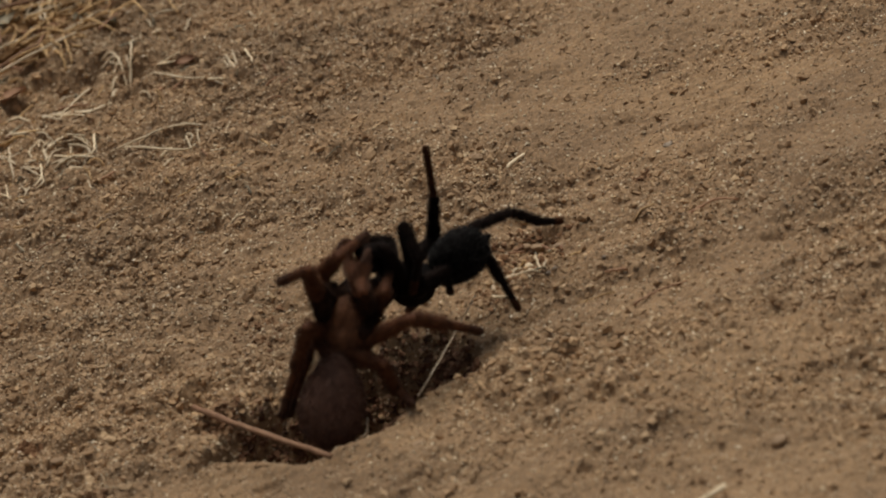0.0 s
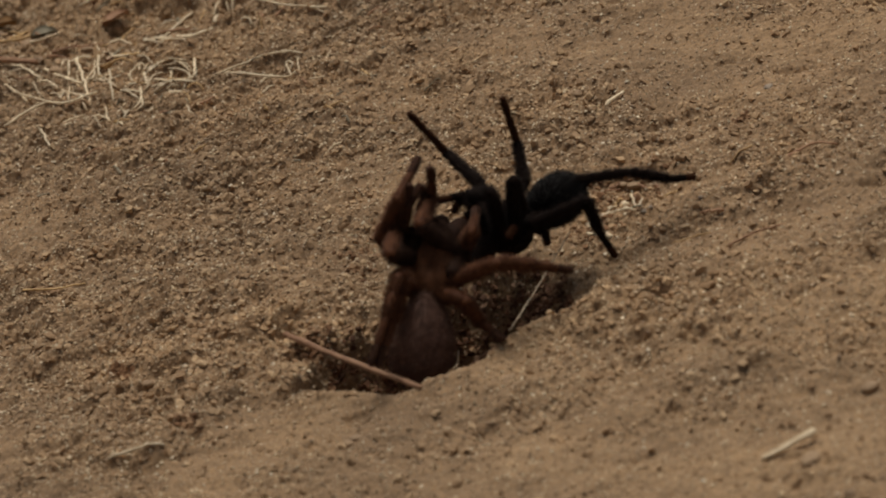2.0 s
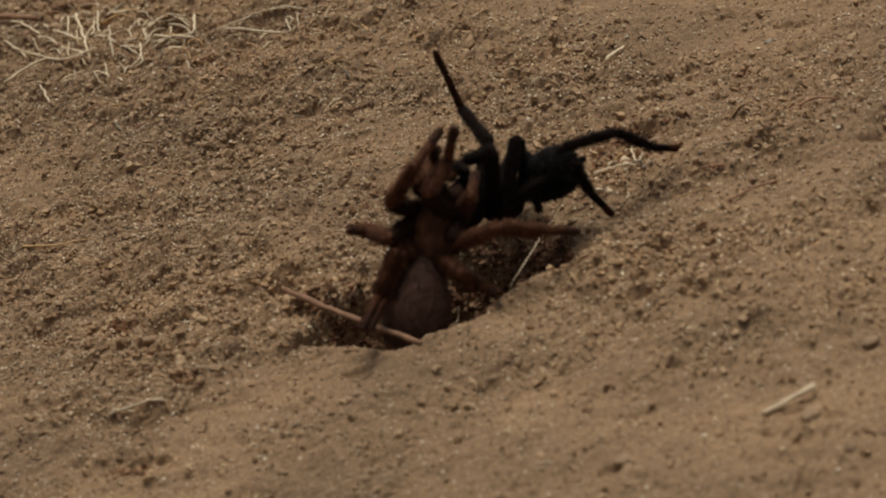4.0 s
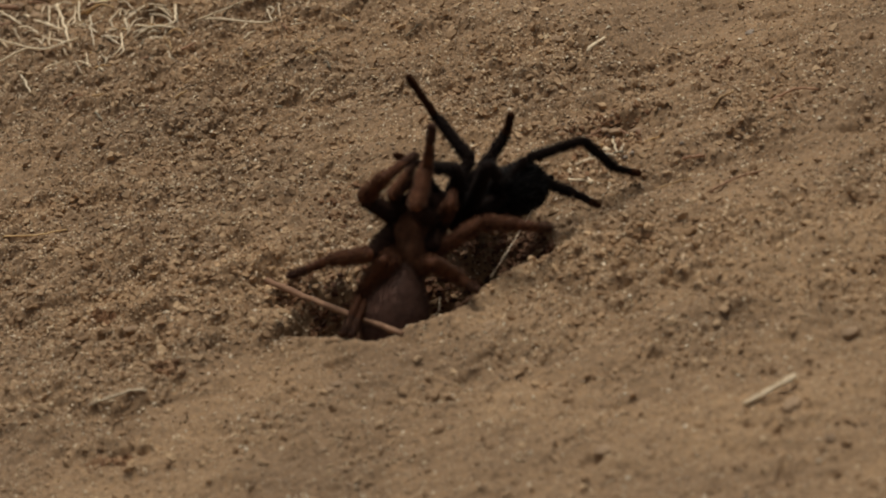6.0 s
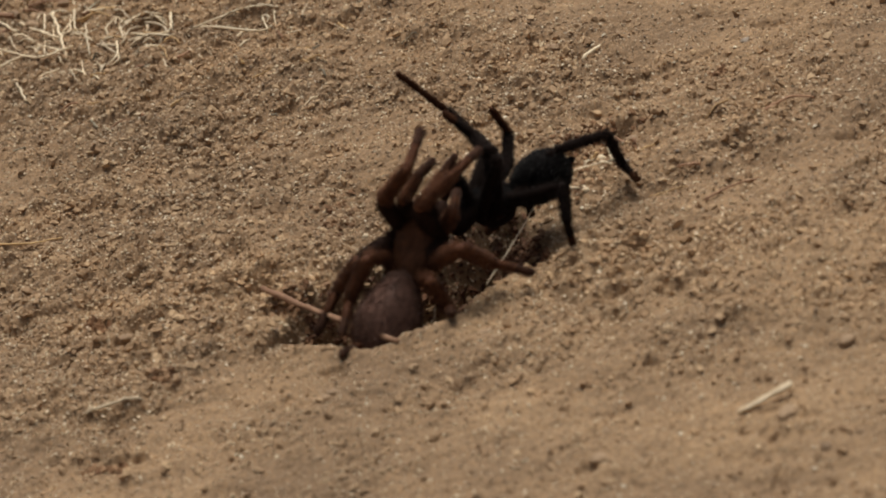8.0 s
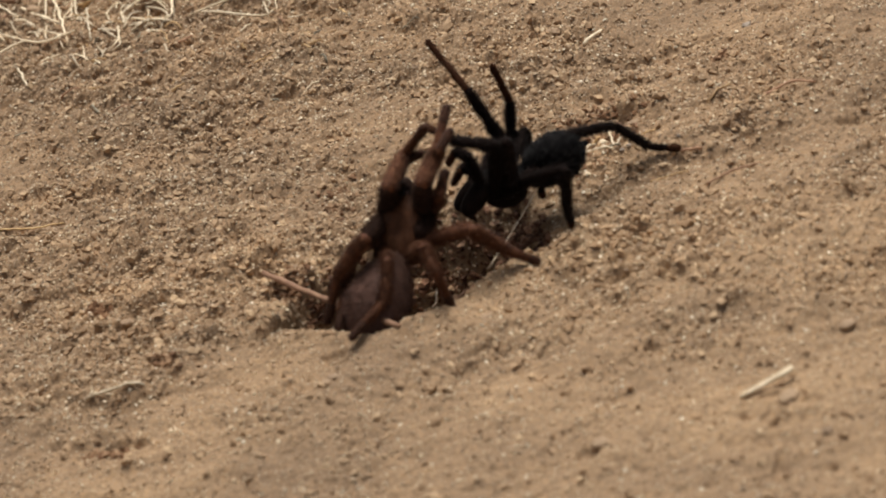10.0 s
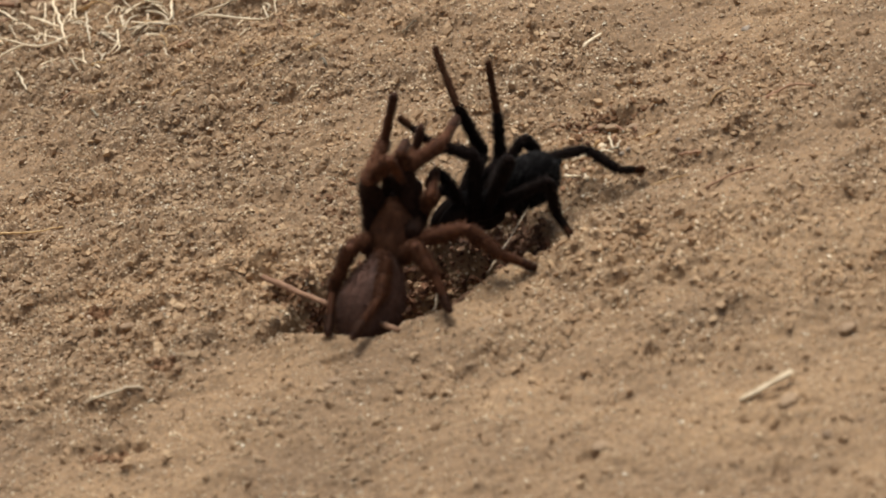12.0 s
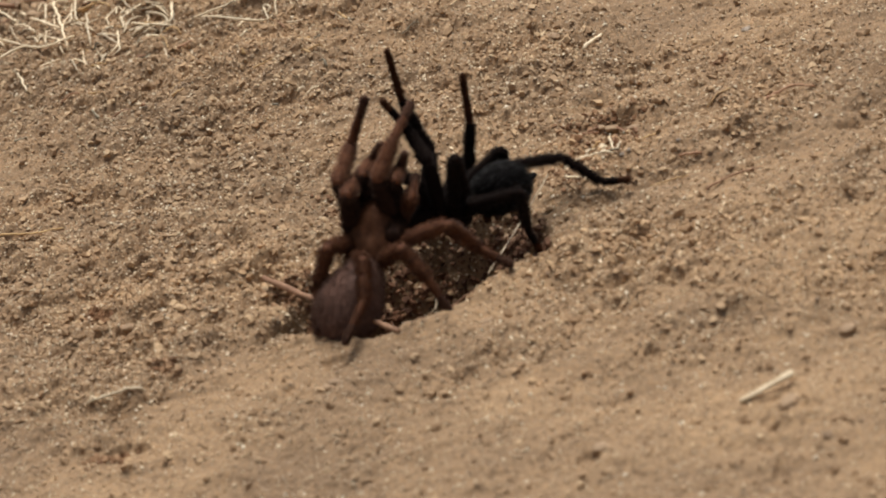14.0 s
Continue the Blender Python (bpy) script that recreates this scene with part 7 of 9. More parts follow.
    stride(FEMALE, body_f, "right_front", [
        (0, -2.7, -19.8, 42.5, -6.8, -4.7, 46.0, -7.5, 11.6, 46.2), (0.5, -4.7, -19.9, 40.9, -3.8, -4.9, 46.6, -1.5, 6.0, 58.5), (1, -13.8, -11.2, 38.7, -7.2, -0.0, 48.2, -0.8, 11.7, 57.6),
        (1.5, -11.5, -11.2, 40.8, -5.2, 3.2, 44.2, -2.2, 10.5, 58.5), (2, -15.2, -11.5, 38.4, -11.4, 4.0, 41.0, -11.9, -2.7, 55.8),
        (2.5, -13.7, -19.7, 36.6, -10.2, -4.3, 39.5, -10.3, -2.8, 55.8), (3, -12.3, -14.0, 39.2, -4.6, -1.8, 46.3, -2.8, -6.3, 61.8),
        (5.5, -12.7, -26.7, 30.7, -8.8, -13.1, 38.4, -5.3, -16.0, 54.1), (6, -10.6, -25.2, 31.6, -6.8, -11.6, 39.4, -4.9, -10.1, 55.5),
        (6.5, -9.1, -25.2, 32.5, -6.7, -11.2, 40.2, -3.7, -9.6, 56.1), (7, -6.2, -22.3, 34.0, -1.9, -7.0, 37.0, 2.0, -17.4, 48.9),
        (7.5, -7.0, -22.6, 32.5, 0.2, -9.8, 39.1, 4.7, -7.3, 54.6), (8, -8.1, -22.0, 33.1, 3.3, -15.7, 42.5, 13.0, -3.0, 45.6), (10.5, -7.4, -21.4, 36.3, -3.2, -7.0, 42.3, -0.5, 5.2, 52.7),
        (11, -11.1, -18.7, 37.3, -3.4, -8.0, 46.6, 0.9, 6.6, 52.6), (11.5, -9.5, -3.7, 33.6, -4.5, -9.8, 47.6, 1.2, 4.9, 51.9), (12, -13.1, -10.8, 38.0, -0.3, -2.8, 43.4, 4.8, 12.6, 45.2),
        (12.2, -13.3, -11.5, 38.0, -2.7, 0.5, 40.3, 4.7, 14.5, 44.4), (12.5, -14.7, -14.9, 37.9, -6.4, -1.6, 41.7, 1.5, 10.9, 48.6),
        (12.7, -16.1, -15.0, 37.8, -5.6, -6.0, 46.0, -0.2, 8.8, 50.2), (13, -18.5, -13.9, 37.3, -12.1, 0.4, 41.1, -6.4, 7.5, 54.7),
        (13.5, -21.1, -10.8, 35.9, -17.4, 4.6, 38.4, -12.5, 4.3, 53.9), (14, -22.5, -16.8, 36.8, -17.1, -4.9, 46.2, -10.8, 8.2, 53.7),
    ])
    stride(FEMALE, body_f, "left_second", [
        (0, -18.1, -15.6, 40.3, -20.7, -24.8, 54.9, -30.8, -15.5, 45.6), (0.5, -26.1, -16.9, 32.8, -31.1, -20.8, 49.1, -35.8, -6.3, 55.7),
        (1, -22.7, -17.9, 36.0, -15.9, -15.7, 51.9, -8.3, -1.0, 50.7), (1.5, -30.1, -9.5, 33.2, -35.6, -17.2, 47.9, -43.1, -2.6, 45.9),
        (2, -25.3, -20.6, 32.1, -23.9, -3.3, 33.9, -18.8, -3.3, 49.7), (2.5, -24.1, -20.3, 33.6, -32.8, -5.8, 29.2, -43.1, -14.8, 38.6),
        (2.7, -30.6, -17.1, 27.1, -42.9, -4.8, 27.3, -54.4, -12.9, 36.2), (3, -22.0, -23.3, 29.0, -29.2, -7.5, 27.2, -31.4, -19.8, 38.1),
        (5.5, -30.7, -26.4, 14.2, -42.9, -17.5, 5.5, -54.0, -29.7, 7.1), (6, -25.4, -28.2, 15.7, -39.9, -21.1, 9.3, -53.7, -30.2, 8.0),
        (6.5, -23.7, -28.4, 16.1, -38.1, -22.0, 8.7, -48.7, -33.1, 2.4), (7, -26.2, -26.6, 15.0, -36.2, -23.8, 1.0, -43.0, -35.5, -8.6),
        (7.5, -26.8, -27.2, 16.9, -36.3, -23.2, 2.9, -42.5, -35.1, -7.0), (8, -27.9, -24.1, 13.9, -35.8, -18.8, -0.7, -42.5, -30.7, -10.1),
        (10.5, -25.7, -28.7, 20.0, -35.8, -31.3, 6.0, -39.4, -35.6, -9.6), (11, -26.6, -28.3, 18.9, -36.4, -30.9, 4.8, -39.6, -35.0, -11.0),
        (11.5, -27.3, -28.5, 18.5, -37.1, -31.7, 4.5, -40.9, -35.6, -11.2), (12, -25.9, -10.5, 33.1, -17.9, -19.6, 45.7, -12.4, -12.2, 31.9),
        (12.5, -27.8, -9.0, 32.2, -19.8, -18.0, 44.8, -13.9, -10.8, 31.0), (13, -27.9, -8.9, 32.4, -19.7, -18.0, 44.8, -16.2, -10.0, 30.7),
        (13.5, -27.5, -26.6, 25.9, -39.4, -14.0, 27.8, -54.1, -6.8, 30.3), (14, -33.0, -18.7, 31.8, -27.9, -2.1, 31.3, -19.9, -16.4, 33.2),
    ])
    stride(FEMALE, body_f, "right_second", [
        (0, 0.4, -7.2, 28.0, 4.8, -12.0, 38.9, 6.7, -0.7, 41.4), (0.5, 0.6, -8.5, 25.8, 5.1, -13.3, 36.7, 6.9, -2.0, 39.2), (1, -0.6, -8.4, 25.6, 3.7, -13.2, 36.5, 5.3, -1.8, 39.1),
        (1.5, -2.3, -8.9, 24.9, 2.0, -13.6, 35.8, 3.6, -2.2, 38.4), (2, -1.8, -8.1, 26.0, 2.4, -12.9, 37.0, 3.9, -1.5, 39.6), (2.5, -2.0, -8.5, 25.2, 2.2, -13.3, 36.2, 3.8, -1.9, 38.8),
        (3, -0.6, -8.6, 25.4, 3.6, -13.3, 36.4, 5.2, -1.9, 39.0), (5.5, -5.8, -12.4, 18.3, -1.5, -17.0, 29.3, -0.0, -5.6, 31.8), (6, -2.8, -12.6, 17.9, 1.4, -17.2, 29.0, 3.0, -5.8, 31.5),
        (6.5, -2.4, -12.2, 18.6, 1.9, -16.8, 29.6, 3.4, -5.4, 32.1), (7, -1.3, -13.1, 17.8, 2.9, -17.8, 28.8, 4.5, -6.4, 31.3), (7.5, -1.6, -14.0, 16.2, 2.6, -18.6, 27.2, 4.2, -7.2, 29.7),
        (8, -0.7, -13.2, 17.8, 3.5, -17.9, 28.9, 5.1, -6.4, 31.4), (10.5, -5.9, -11.5, 19.0, -1.6, -16.2, 30.0, -0.1, -4.8, 32.5),
        (11, -5.9, -11.1, 19.4, -1.6, -15.8, 30.4, -0.1, -4.4, 32.9), (11.5, -6.8, -11.3, 19.1, -2.5, -16.0, 30.1, -0.9, -4.6, 32.6),
        (12, -8.3, -11.0, 19.7, -4.1, -15.7, 30.7, -2.5, -4.3, 33.2), (12.5, -9.7, -11.2, 19.3, -5.4, -15.9, 30.3, -3.9, -4.4, 32.9),
        (13, -11.3, -11.2, 19.4, -6.9, -15.9, 30.3, -5.4, -4.5, 32.9), (13.5, -12.9, -11.4, 18.9, -8.6, -16.1, 29.9, -7.1, -4.7, 32.4),
        (14, -15.3, -11.5, 18.9, -10.9, -16.1, 29.9, -9.4, -4.6, 32.4),
    ])
    stride(FEMALE, body_f, "left_third", [
        (0, -21.6, -20.1, 30.5, -26.2, -22.2, 15.3, -31.6, -26.1, -1.2), (0.5, -21.5, -20.9, 28.6, -26.6, -26.6, 14.6, -32.3, -30.7, -1.7),
        (1, -22.8, -21.9, 27.3, -26.6, -35.4, 19.6, -31.2, -50.0, 10.6), (1.5, -23.6, -20.8, 28.4, -27.5, -35.1, 22.3, -30.6, -48.8, 11.4),
        (2, -22.7, -23.7, 25.4, -26.3, -36.9, 17.1, -31.5, -50.3, 6.6), (2.5, -24.8, -24.5, 21.0, -28.3, -32.5, 7.6, -30.8, -49.9, 5.1),
        (3, -22.8, -24.1, 23.4, -27.6, -36.6, 14.7, -31.4, -53.4, 10.3), (5.5, -25.0, -29.8, 13.0, -31.1, -28.4, -1.7, -37.5, -44.2, -6.8),
        (6, -21.0, -29.9, 14.7, -29.1, -29.4, 0.9, -34.5, -45.1, -5.4), (6.5, -20.4, -29.6, 15.3, -26.1, -43.5, 10.0, -34.5, -46.3, -5.5),
        (7, -20.1, -29.7, 15.3, -27.6, -43.1, 10.7, -34.6, -42.0, -5.6), (7.5, -22.0, -29.6, 15.7, -29.3, -43.7, 13.9, -33.7, -46.7, -3.1),
        (8, -25.4, -26.7, 16.1, -31.4, -29.8, 1.6, -33.7, -47.2, -1.0), (10.5, -29.9, -27.2, 15.9, -34.3, -27.8, 0.5, -35.8, -43.4, -8.0),
        (11, -30.1, -26.6, 16.5, -35.1, -30.0, 1.7, -36.8, -45.5, -6.8), (11.5, -31.4, -26.6, 15.4, -36.5, -27.7, 0.3, -37.1, -43.3, -8.2),
        (12, -31.2, -27.5, 16.7, -37.4, -30.5, 2.2, -38.9, -46.0, -6.4), (12.5, -33.1, -27.3, 16.5, -38.4, -29.1, 1.5, -39.9, -44.5, -7.3),
        (13, -36.8, -25.5, 15.7, -40.4, -27.1, 0.2, -41.0, -42.6, -8.5), (13.5, -37.0, -26.8, 16.5, -41.4, -28.1, 1.2, -42.0, -43.6, -7.6),
        (14, -39.1, -27.0, 16.6, -43.0, -27.9, 1.1, -42.6, -43.5, -7.5),
    ])
    stride(FEMALE, body_f, "right_third", [
        (0, 13.4, -22.6, 33.9, 25.7, -16.9, 28.3, 37.6, -12.1, 22.3), (0.5, 11.3, -26.7, 33.1, 24.0, -20.7, 29.4, 37.5, -19.0, 25.4),
        (1, 10.4, -26.3, 33.5, 23.3, -20.8, 29.4, 36.3, -17.4, 24.7), (1.5, 9.6, -25.0, 32.5, 22.2, -19.0, 28.2, 35.4, -15.4, 24.5),
        (2, 10.4, -26.3, 32.1, 23.8, -21.5, 28.8, 36.1, -16.5, 23.8), (2.5, 10.7, -24.5, 32.3, 22.6, -17.8, 27.1, 36.1, -15.7, 23.2),
        (3, 11.8, -26.1, 31.6, 23.6, -18.9, 26.8, 37.2, -16.7, 23.6), (5.5, 9.4, -23.6, 23.4, 22.4, -29.8, 26.1, 33.4, -21.7, 22.3),
        (6, 12.1, -19.9, 23.3, 24.0, -27.6, 26.6, 35.6, -21.0, 21.7), (6.5, 13.6, -18.4, 21.4, 26.3, -24.8, 24.7, 34.7, -15.4, 18.4),
        (7, 13.1, -13.0, 16.0, 24.5, -21.6, 19.2, 35.5, -13.0, 16.9), (7.5, 13.0, -14.6, 15.0, 24.4, -22.1, 20.2, 35.3, -13.5, 17.7),
        (8, 5.7, -35.9, 25.5, 16.9, -31.2, 17.3, 30.6, -33.2, 14.5), (10.5, 9.6, -28.5, 22.9, 21.7, -28.2, 14.6, 34.0, -26.3, 8.0),
        (11, 9.6, -28.5, 23.0, 21.7, -28.3, 14.7, 34.0, -26.5, 8.1), (11.5, 9.9, -25.0, 22.5, 21.4, -32.0, 16.9, 31.7, -27.5, 8.3),
        (12, 8.2, -25.6, 22.9, 19.4, -32.6, 16.6, 31.3, -29.4, 9.7), (12.5, 5.0, -25.8, 26.1, 14.3, -36.0, 21.3, 23.2, -30.9, 11.5),
        (13, 1.6, -27.8, 27.8, 12.0, -28.8, 17.6, 23.3, -25.7, 9.7), (13.5, 2.6, -23.8, 25.0, 12.1, -22.4, 14.0, 23.2, -30.9, 11.8),
        (14, 1.0, -23.7, 23.6, 11.4, -21.1, 13.7, 23.2, -28.1, 10.2),
    ])
    stride(FEMALE, body_f, "left_hind", [
        (0, -20.2, -8.5, 22.3, -24.1, -8.3, 7.2, -29.4, -11.2, -9.5), (0.5, -19.9, -11.0, 21.7, -24.4, -14.3, 7.1, -30.1, -17.0, -9.5),
        (1, -21.1, -10.8, 19.8, -24.9, -10.7, 4.6, -29.9, -10.8, -12.4), (1.5, -21.6, -13.7, 22.7, -25.8, -10.7, 7.9, -29.2, -13.6, -9.3),
        (2, -20.5, -22.2, 23.3, -24.2, -35.3, 15.5, -29.0, -49.2, 5.7), (2.5, -22.5, -24.0, 19.8, -25.9, -31.9, 6.6, -28.5, -49.2, 3.7),
        (3, -20.6, -22.9, 21.8, -25.4, -34.5, 12.5, -29.2, -51.3, 8.3), (5.5, -22.7, -29.7, 12.1, -28.9, -29.6, -2.3, -35.0, -45.8, -6.4),
        (6, -18.7, -29.1, 13.4, -26.9, -30.4, 0.2, -32.1, -46.5, -5.4), (6.5, -17.9, -28.5, 14.5, -24.6, -30.9, 0.6, -32.2, -45.1, -7.1),
        (7, -17.5, -28.4, 14.4, -26.2, -30.9, 1.7, -32.0, -47.0, -3.1), (7.5, -19.5, -27.1, 14.5, -28.0, -39.0, 8.9, -31.0, -55.0, 1.8),
        (8, -17.9, -28.1, 2.7, -22.3, -38.7, -8.0, -33.8, -52.1, -6.5), (10.5, -19.3, -30.0, 12.5, -19.7, -43.8, 5.1, -30.2, -55.4, -3.3),
        (11, -19.3, -29.8, 12.4, -19.7, -43.3, 4.5, -30.2, -55.2, -3.5), (11.5, -19.5, -29.8, 12.4, -20.8, -43.4, 4.9, -30.7, -55.6, -3.5),
        (12, -19.4, -29.1, 12.2, -21.1, -43.6, 6.6, -30.3, -56.2, -1.9), (12.5, -22.4, -29.7, 12.6, -23.6, -43.6, 5.5, -31.9, -57.0, -2.7),
        (13, -23.3, -29.5, 12.6, -24.5, -43.5, 5.7, -31.9, -57.5, -2.5), (13.5, -25.3, -29.6, 12.9, -25.6, -43.7, 6.1, -32.0, -57.9, -2.5),
        (14, -27.4, -29.5, 13.0, -26.6, -43.4, 5.8, -33.0, -57.7, -2.5),
    ])
    stride(FEMALE, body_f, "right_hind", [
        (0, 3.0, -25.7, 18.8, 7.5, -23.5, 7.1, 13.1, -36.2, 8.8), (0.5, 1.5, -29.1, 17.4, 6.9, -23.2, 7.3, 14.4, -34.9, 9.5), (1, -0.9, -30.6, 15.4, 3.5, -25.2, 4.7, 11.5, -36.6, 6.5),
        (1.5, -3.9, -29.2, 22.3, 3.1, -24.5, 12.6, 12.8, -34.6, 11.7), (2, -0.3, -28.6, 19.1, 5.2, -24.6, 8.3, 12.8, -36.3, 8.4),
        (2.5, -0.6, -29.7, 15.0, 6.6, -26.5, 5.0, 11.6, -39.5, 6.8), (3, -1.0, -30.7, 15.9, 5.9, -25.8, 6.3, 12.3, -37.3, 10.9), (5.5, -4.9, -33.8, 12.1, 1.4, -26.1, 4.0, 9.7, -36.8, 7.9),
        (6, -5.3, -33.8, 15.6, 4.4, -30.6, 7.9, 10.2, -43.1, 10.6), (6.5, -2.6, -33.2, 14.9, 4.1, -28.2, 5.2, 9.9, -40.4, 9.0), (7, -7.5, -36.7, 10.1, -0.0, -29.9, 2.3, 2.4, -43.2, 6.0),
        (7.5, -4.9, -37.1, 9.5, 1.6, -32.1, -0.3, 2.7, -45.0, 5.1), (8, -4.3, -35.7, 12.8, 2.2, -35.3, 1.8, 3.2, -48.0, 7.6), (10.5, -6.9, -32.3, 18.2, -2.6, -43.9, 14.9, 2.5, -43.8, 1.8),
        (11, -6.9, -32.3, 18.1, -2.6, -43.9, 15.0, 2.6, -44.1, 1.9), (11.5, -7.1, -32.0, 18.0, -2.9, -43.6, 14.7, 2.3, -43.7, 1.7),
        (12, -9.1, -31.4, 19.1, -2.9, -41.2, 13.7, 2.2, -51.6, 5.8), (12.5, -10.1, -31.0, 19.1, -3.8, -40.4, 13.1, 2.2, -50.3, 5.1),
        (13, -10.9, -30.8, 18.8, -3.9, -39.8, 12.8, 2.2, -49.9, 5.2), (13.5, -12.1, -30.0, 18.9, -4.9, -38.0, 11.9, 2.1, -46.1, 2.8),
        (14, -14.2, -30.6, 18.2, -5.8, -37.3, 11.3, 2.0, -44.3, 2.0),
    ])
    stride(FEMALE, body_f, "left_palp", [
        (0, -18.4, 1.1, 35.7, -12.3, 0.2, 43.7, -8.3, 6.4, 49.5), (0.5, -17.4, 1.0, 30.2, -12.1, 1.5, 38.9, -8.1, 3.1, 47.1), (1, -20.0, -0.8, 29.0, -16.2, -1.3, 38.5, -12.3, 0.2, 46.8),
        (1.5, -22.2, -2.4, 30.5, -20.7, -5.6, 40.0, -17.1, 0.9, 45.7), (2, -22.3, -5.1, 32.0, -20.0, -4.8, 41.9, -15.4, 1.4, 47.1),
        (2.5, -21.8, -10.1, 32.1, -18.9, -3.4, 39.2, -13.5, 2.1, 44.4), (3, -16.4, -9.3, 39.0, -11.7, -1.5, 43.6, -7.2, 6.6, 44.7),
        (5.5, -17.7, -16.2, 32.7, -14.6, -6.6, 33.8, -13.1, 1.9, 37.4), (6, -18.6, -16.0, 30.8, -13.4, -7.9, 34.4, -11.0, -0.3, 39.2),
        (6.5, -18.0, -15.7, 31.5, -12.8, -7.8, 35.2, -10.4, -0.2, 40.0), (7, -16.5, -17.4, 29.2, -11.7, -9.5, 33.4, -9.5, -1.7, 38.0),
        (7.5, -15.9, -15.2, 30.6, -9.7, -8.7, 35.6, -5.7, -1.2, 39.4), (8, -13.6, -15.9, 31.8, -8.7, -9.9, 38.3, -3.0, -3.3, 41.7),
        (10.5, -17.4, -12.6, 34.9, -15.7, -2.6, 33.9, -8.4, -5.5, 39.0), (11, -17.7, -14.0, 34.6, -16.0, -4.0, 33.6, -9.1, -7.4, 38.8),
        (11.5, -17.6, -10.3, 35.6, -12.5, -1.5, 35.3, -7.6, -2.0, 43.2), (12, -17.8, -5.5, 35.9, -9.5, -0.7, 39.1, -7.4, 1.3, 47.9),
        (12.5, -20.0, -6.1, 35.7, -13.9, 0.7, 40.2, -13.9, 2.5, 49.4), (13, -20.1, -7.1, 35.7, -15.4, 0.8, 40.2, -14.9, 1.8, 49.4),
        (13.5, -23.9, -10.0, 35.4, -19.9, -1.0, 38.0, -17.7, -0.2, 47.0), (14, -27.6, -10.6, 35.3, -25.2, -0.8, 34.8, -21.1, -1.7, 43.1),
    ])
    stride(FEMALE, body_f, "right_palp", [
        (0, -4.6, -15.0, 42.6, -1.8, -6.9, 46.2, 0.0, 1.1, 48.0), (0.5, -12.2, -10.1, 39.1, -9.8, -1.1, 39.6, -8.4, -3.2, 47.6),
        (1, -13.6, -11.9, 38.6, -11.3, -2.9, 39.7, -9.9, -5.1, 47.6), (1.5, -14.2, -11.9, 38.7, -13.2, -2.8, 40.3, -11.7, -5.2, 48.2),
        (2, -14.9, -4.0, 38.4, -13.3, 4.9, 40.5, -15.2, 0.4, 47.3), (2.5, -14.8, -8.2, 39.2, -12.1, 0.4, 41.3, -14.2, -4.0, 48.1),
        (3, -12.9, -6.9, 39.4, -10.6, 1.7, 41.9, -12.7, -2.7, 48.7), (5.5, -11.8, -15.9, 35.9, -10.2, -6.9, 37.5, -8.8, -8.6, 45.5),
        (6, -8.9, -13.9, 36.1, -7.1, -4.8, 35.8, -5.6, -6.2, 43.9), (6.5, -8.3, -13.6, 36.9, -6.4, -4.5, 36.5, -4.9, -5.8, 44.6), (7, -4.6, -14.4, 35.8, 0.2, -10.6, 42.8, 4.7, -7.4, 49.1),
        (7.5, -4.2, -15.1, 34.1, 0.4, -11.3, 41.2, 4.9, -8.0, 47.5), (8, -5.0, -18.0, 34.4, -0.1, -14.3, 41.3, 4.5, -11.0, 47.4),
        (10.5, -4.4, -8.1, 36.0, -2.3, -11.5, 44.4, 1.6, -5.9, 49.1), (11, -9.6, -11.1, 38.2, -7.0, -15.7, 45.8, -4.0, -8.2, 48.0),
        (11.5, -10.8, -10.5, 37.9, -8.1, -15.1, 45.5, -5.2, -7.6, 47.7), (12, -15.8, -12.3, 38.0, -14.1, -15.2, 46.6, -12.3, -7.1, 46.6),
        (12.5, -18.3, -13.1, 37.1, -16.6, -15.0, 46.0, -14.6, -6.9, 46.1), (13, -20.8, -11.5, 36.9, -19.0, -13.5, 45.8, -17.1, -5.4, 45.8),
        (13.5, -14.1, -15.2, 36.5, -12.6, -6.0, 36.3, -10.6, -8.2, 44.1), (14, -16.5, -16.1, 36.2, -15.0, -7.0, 35.7, -13.0, -9.1, 43.5),
    ])
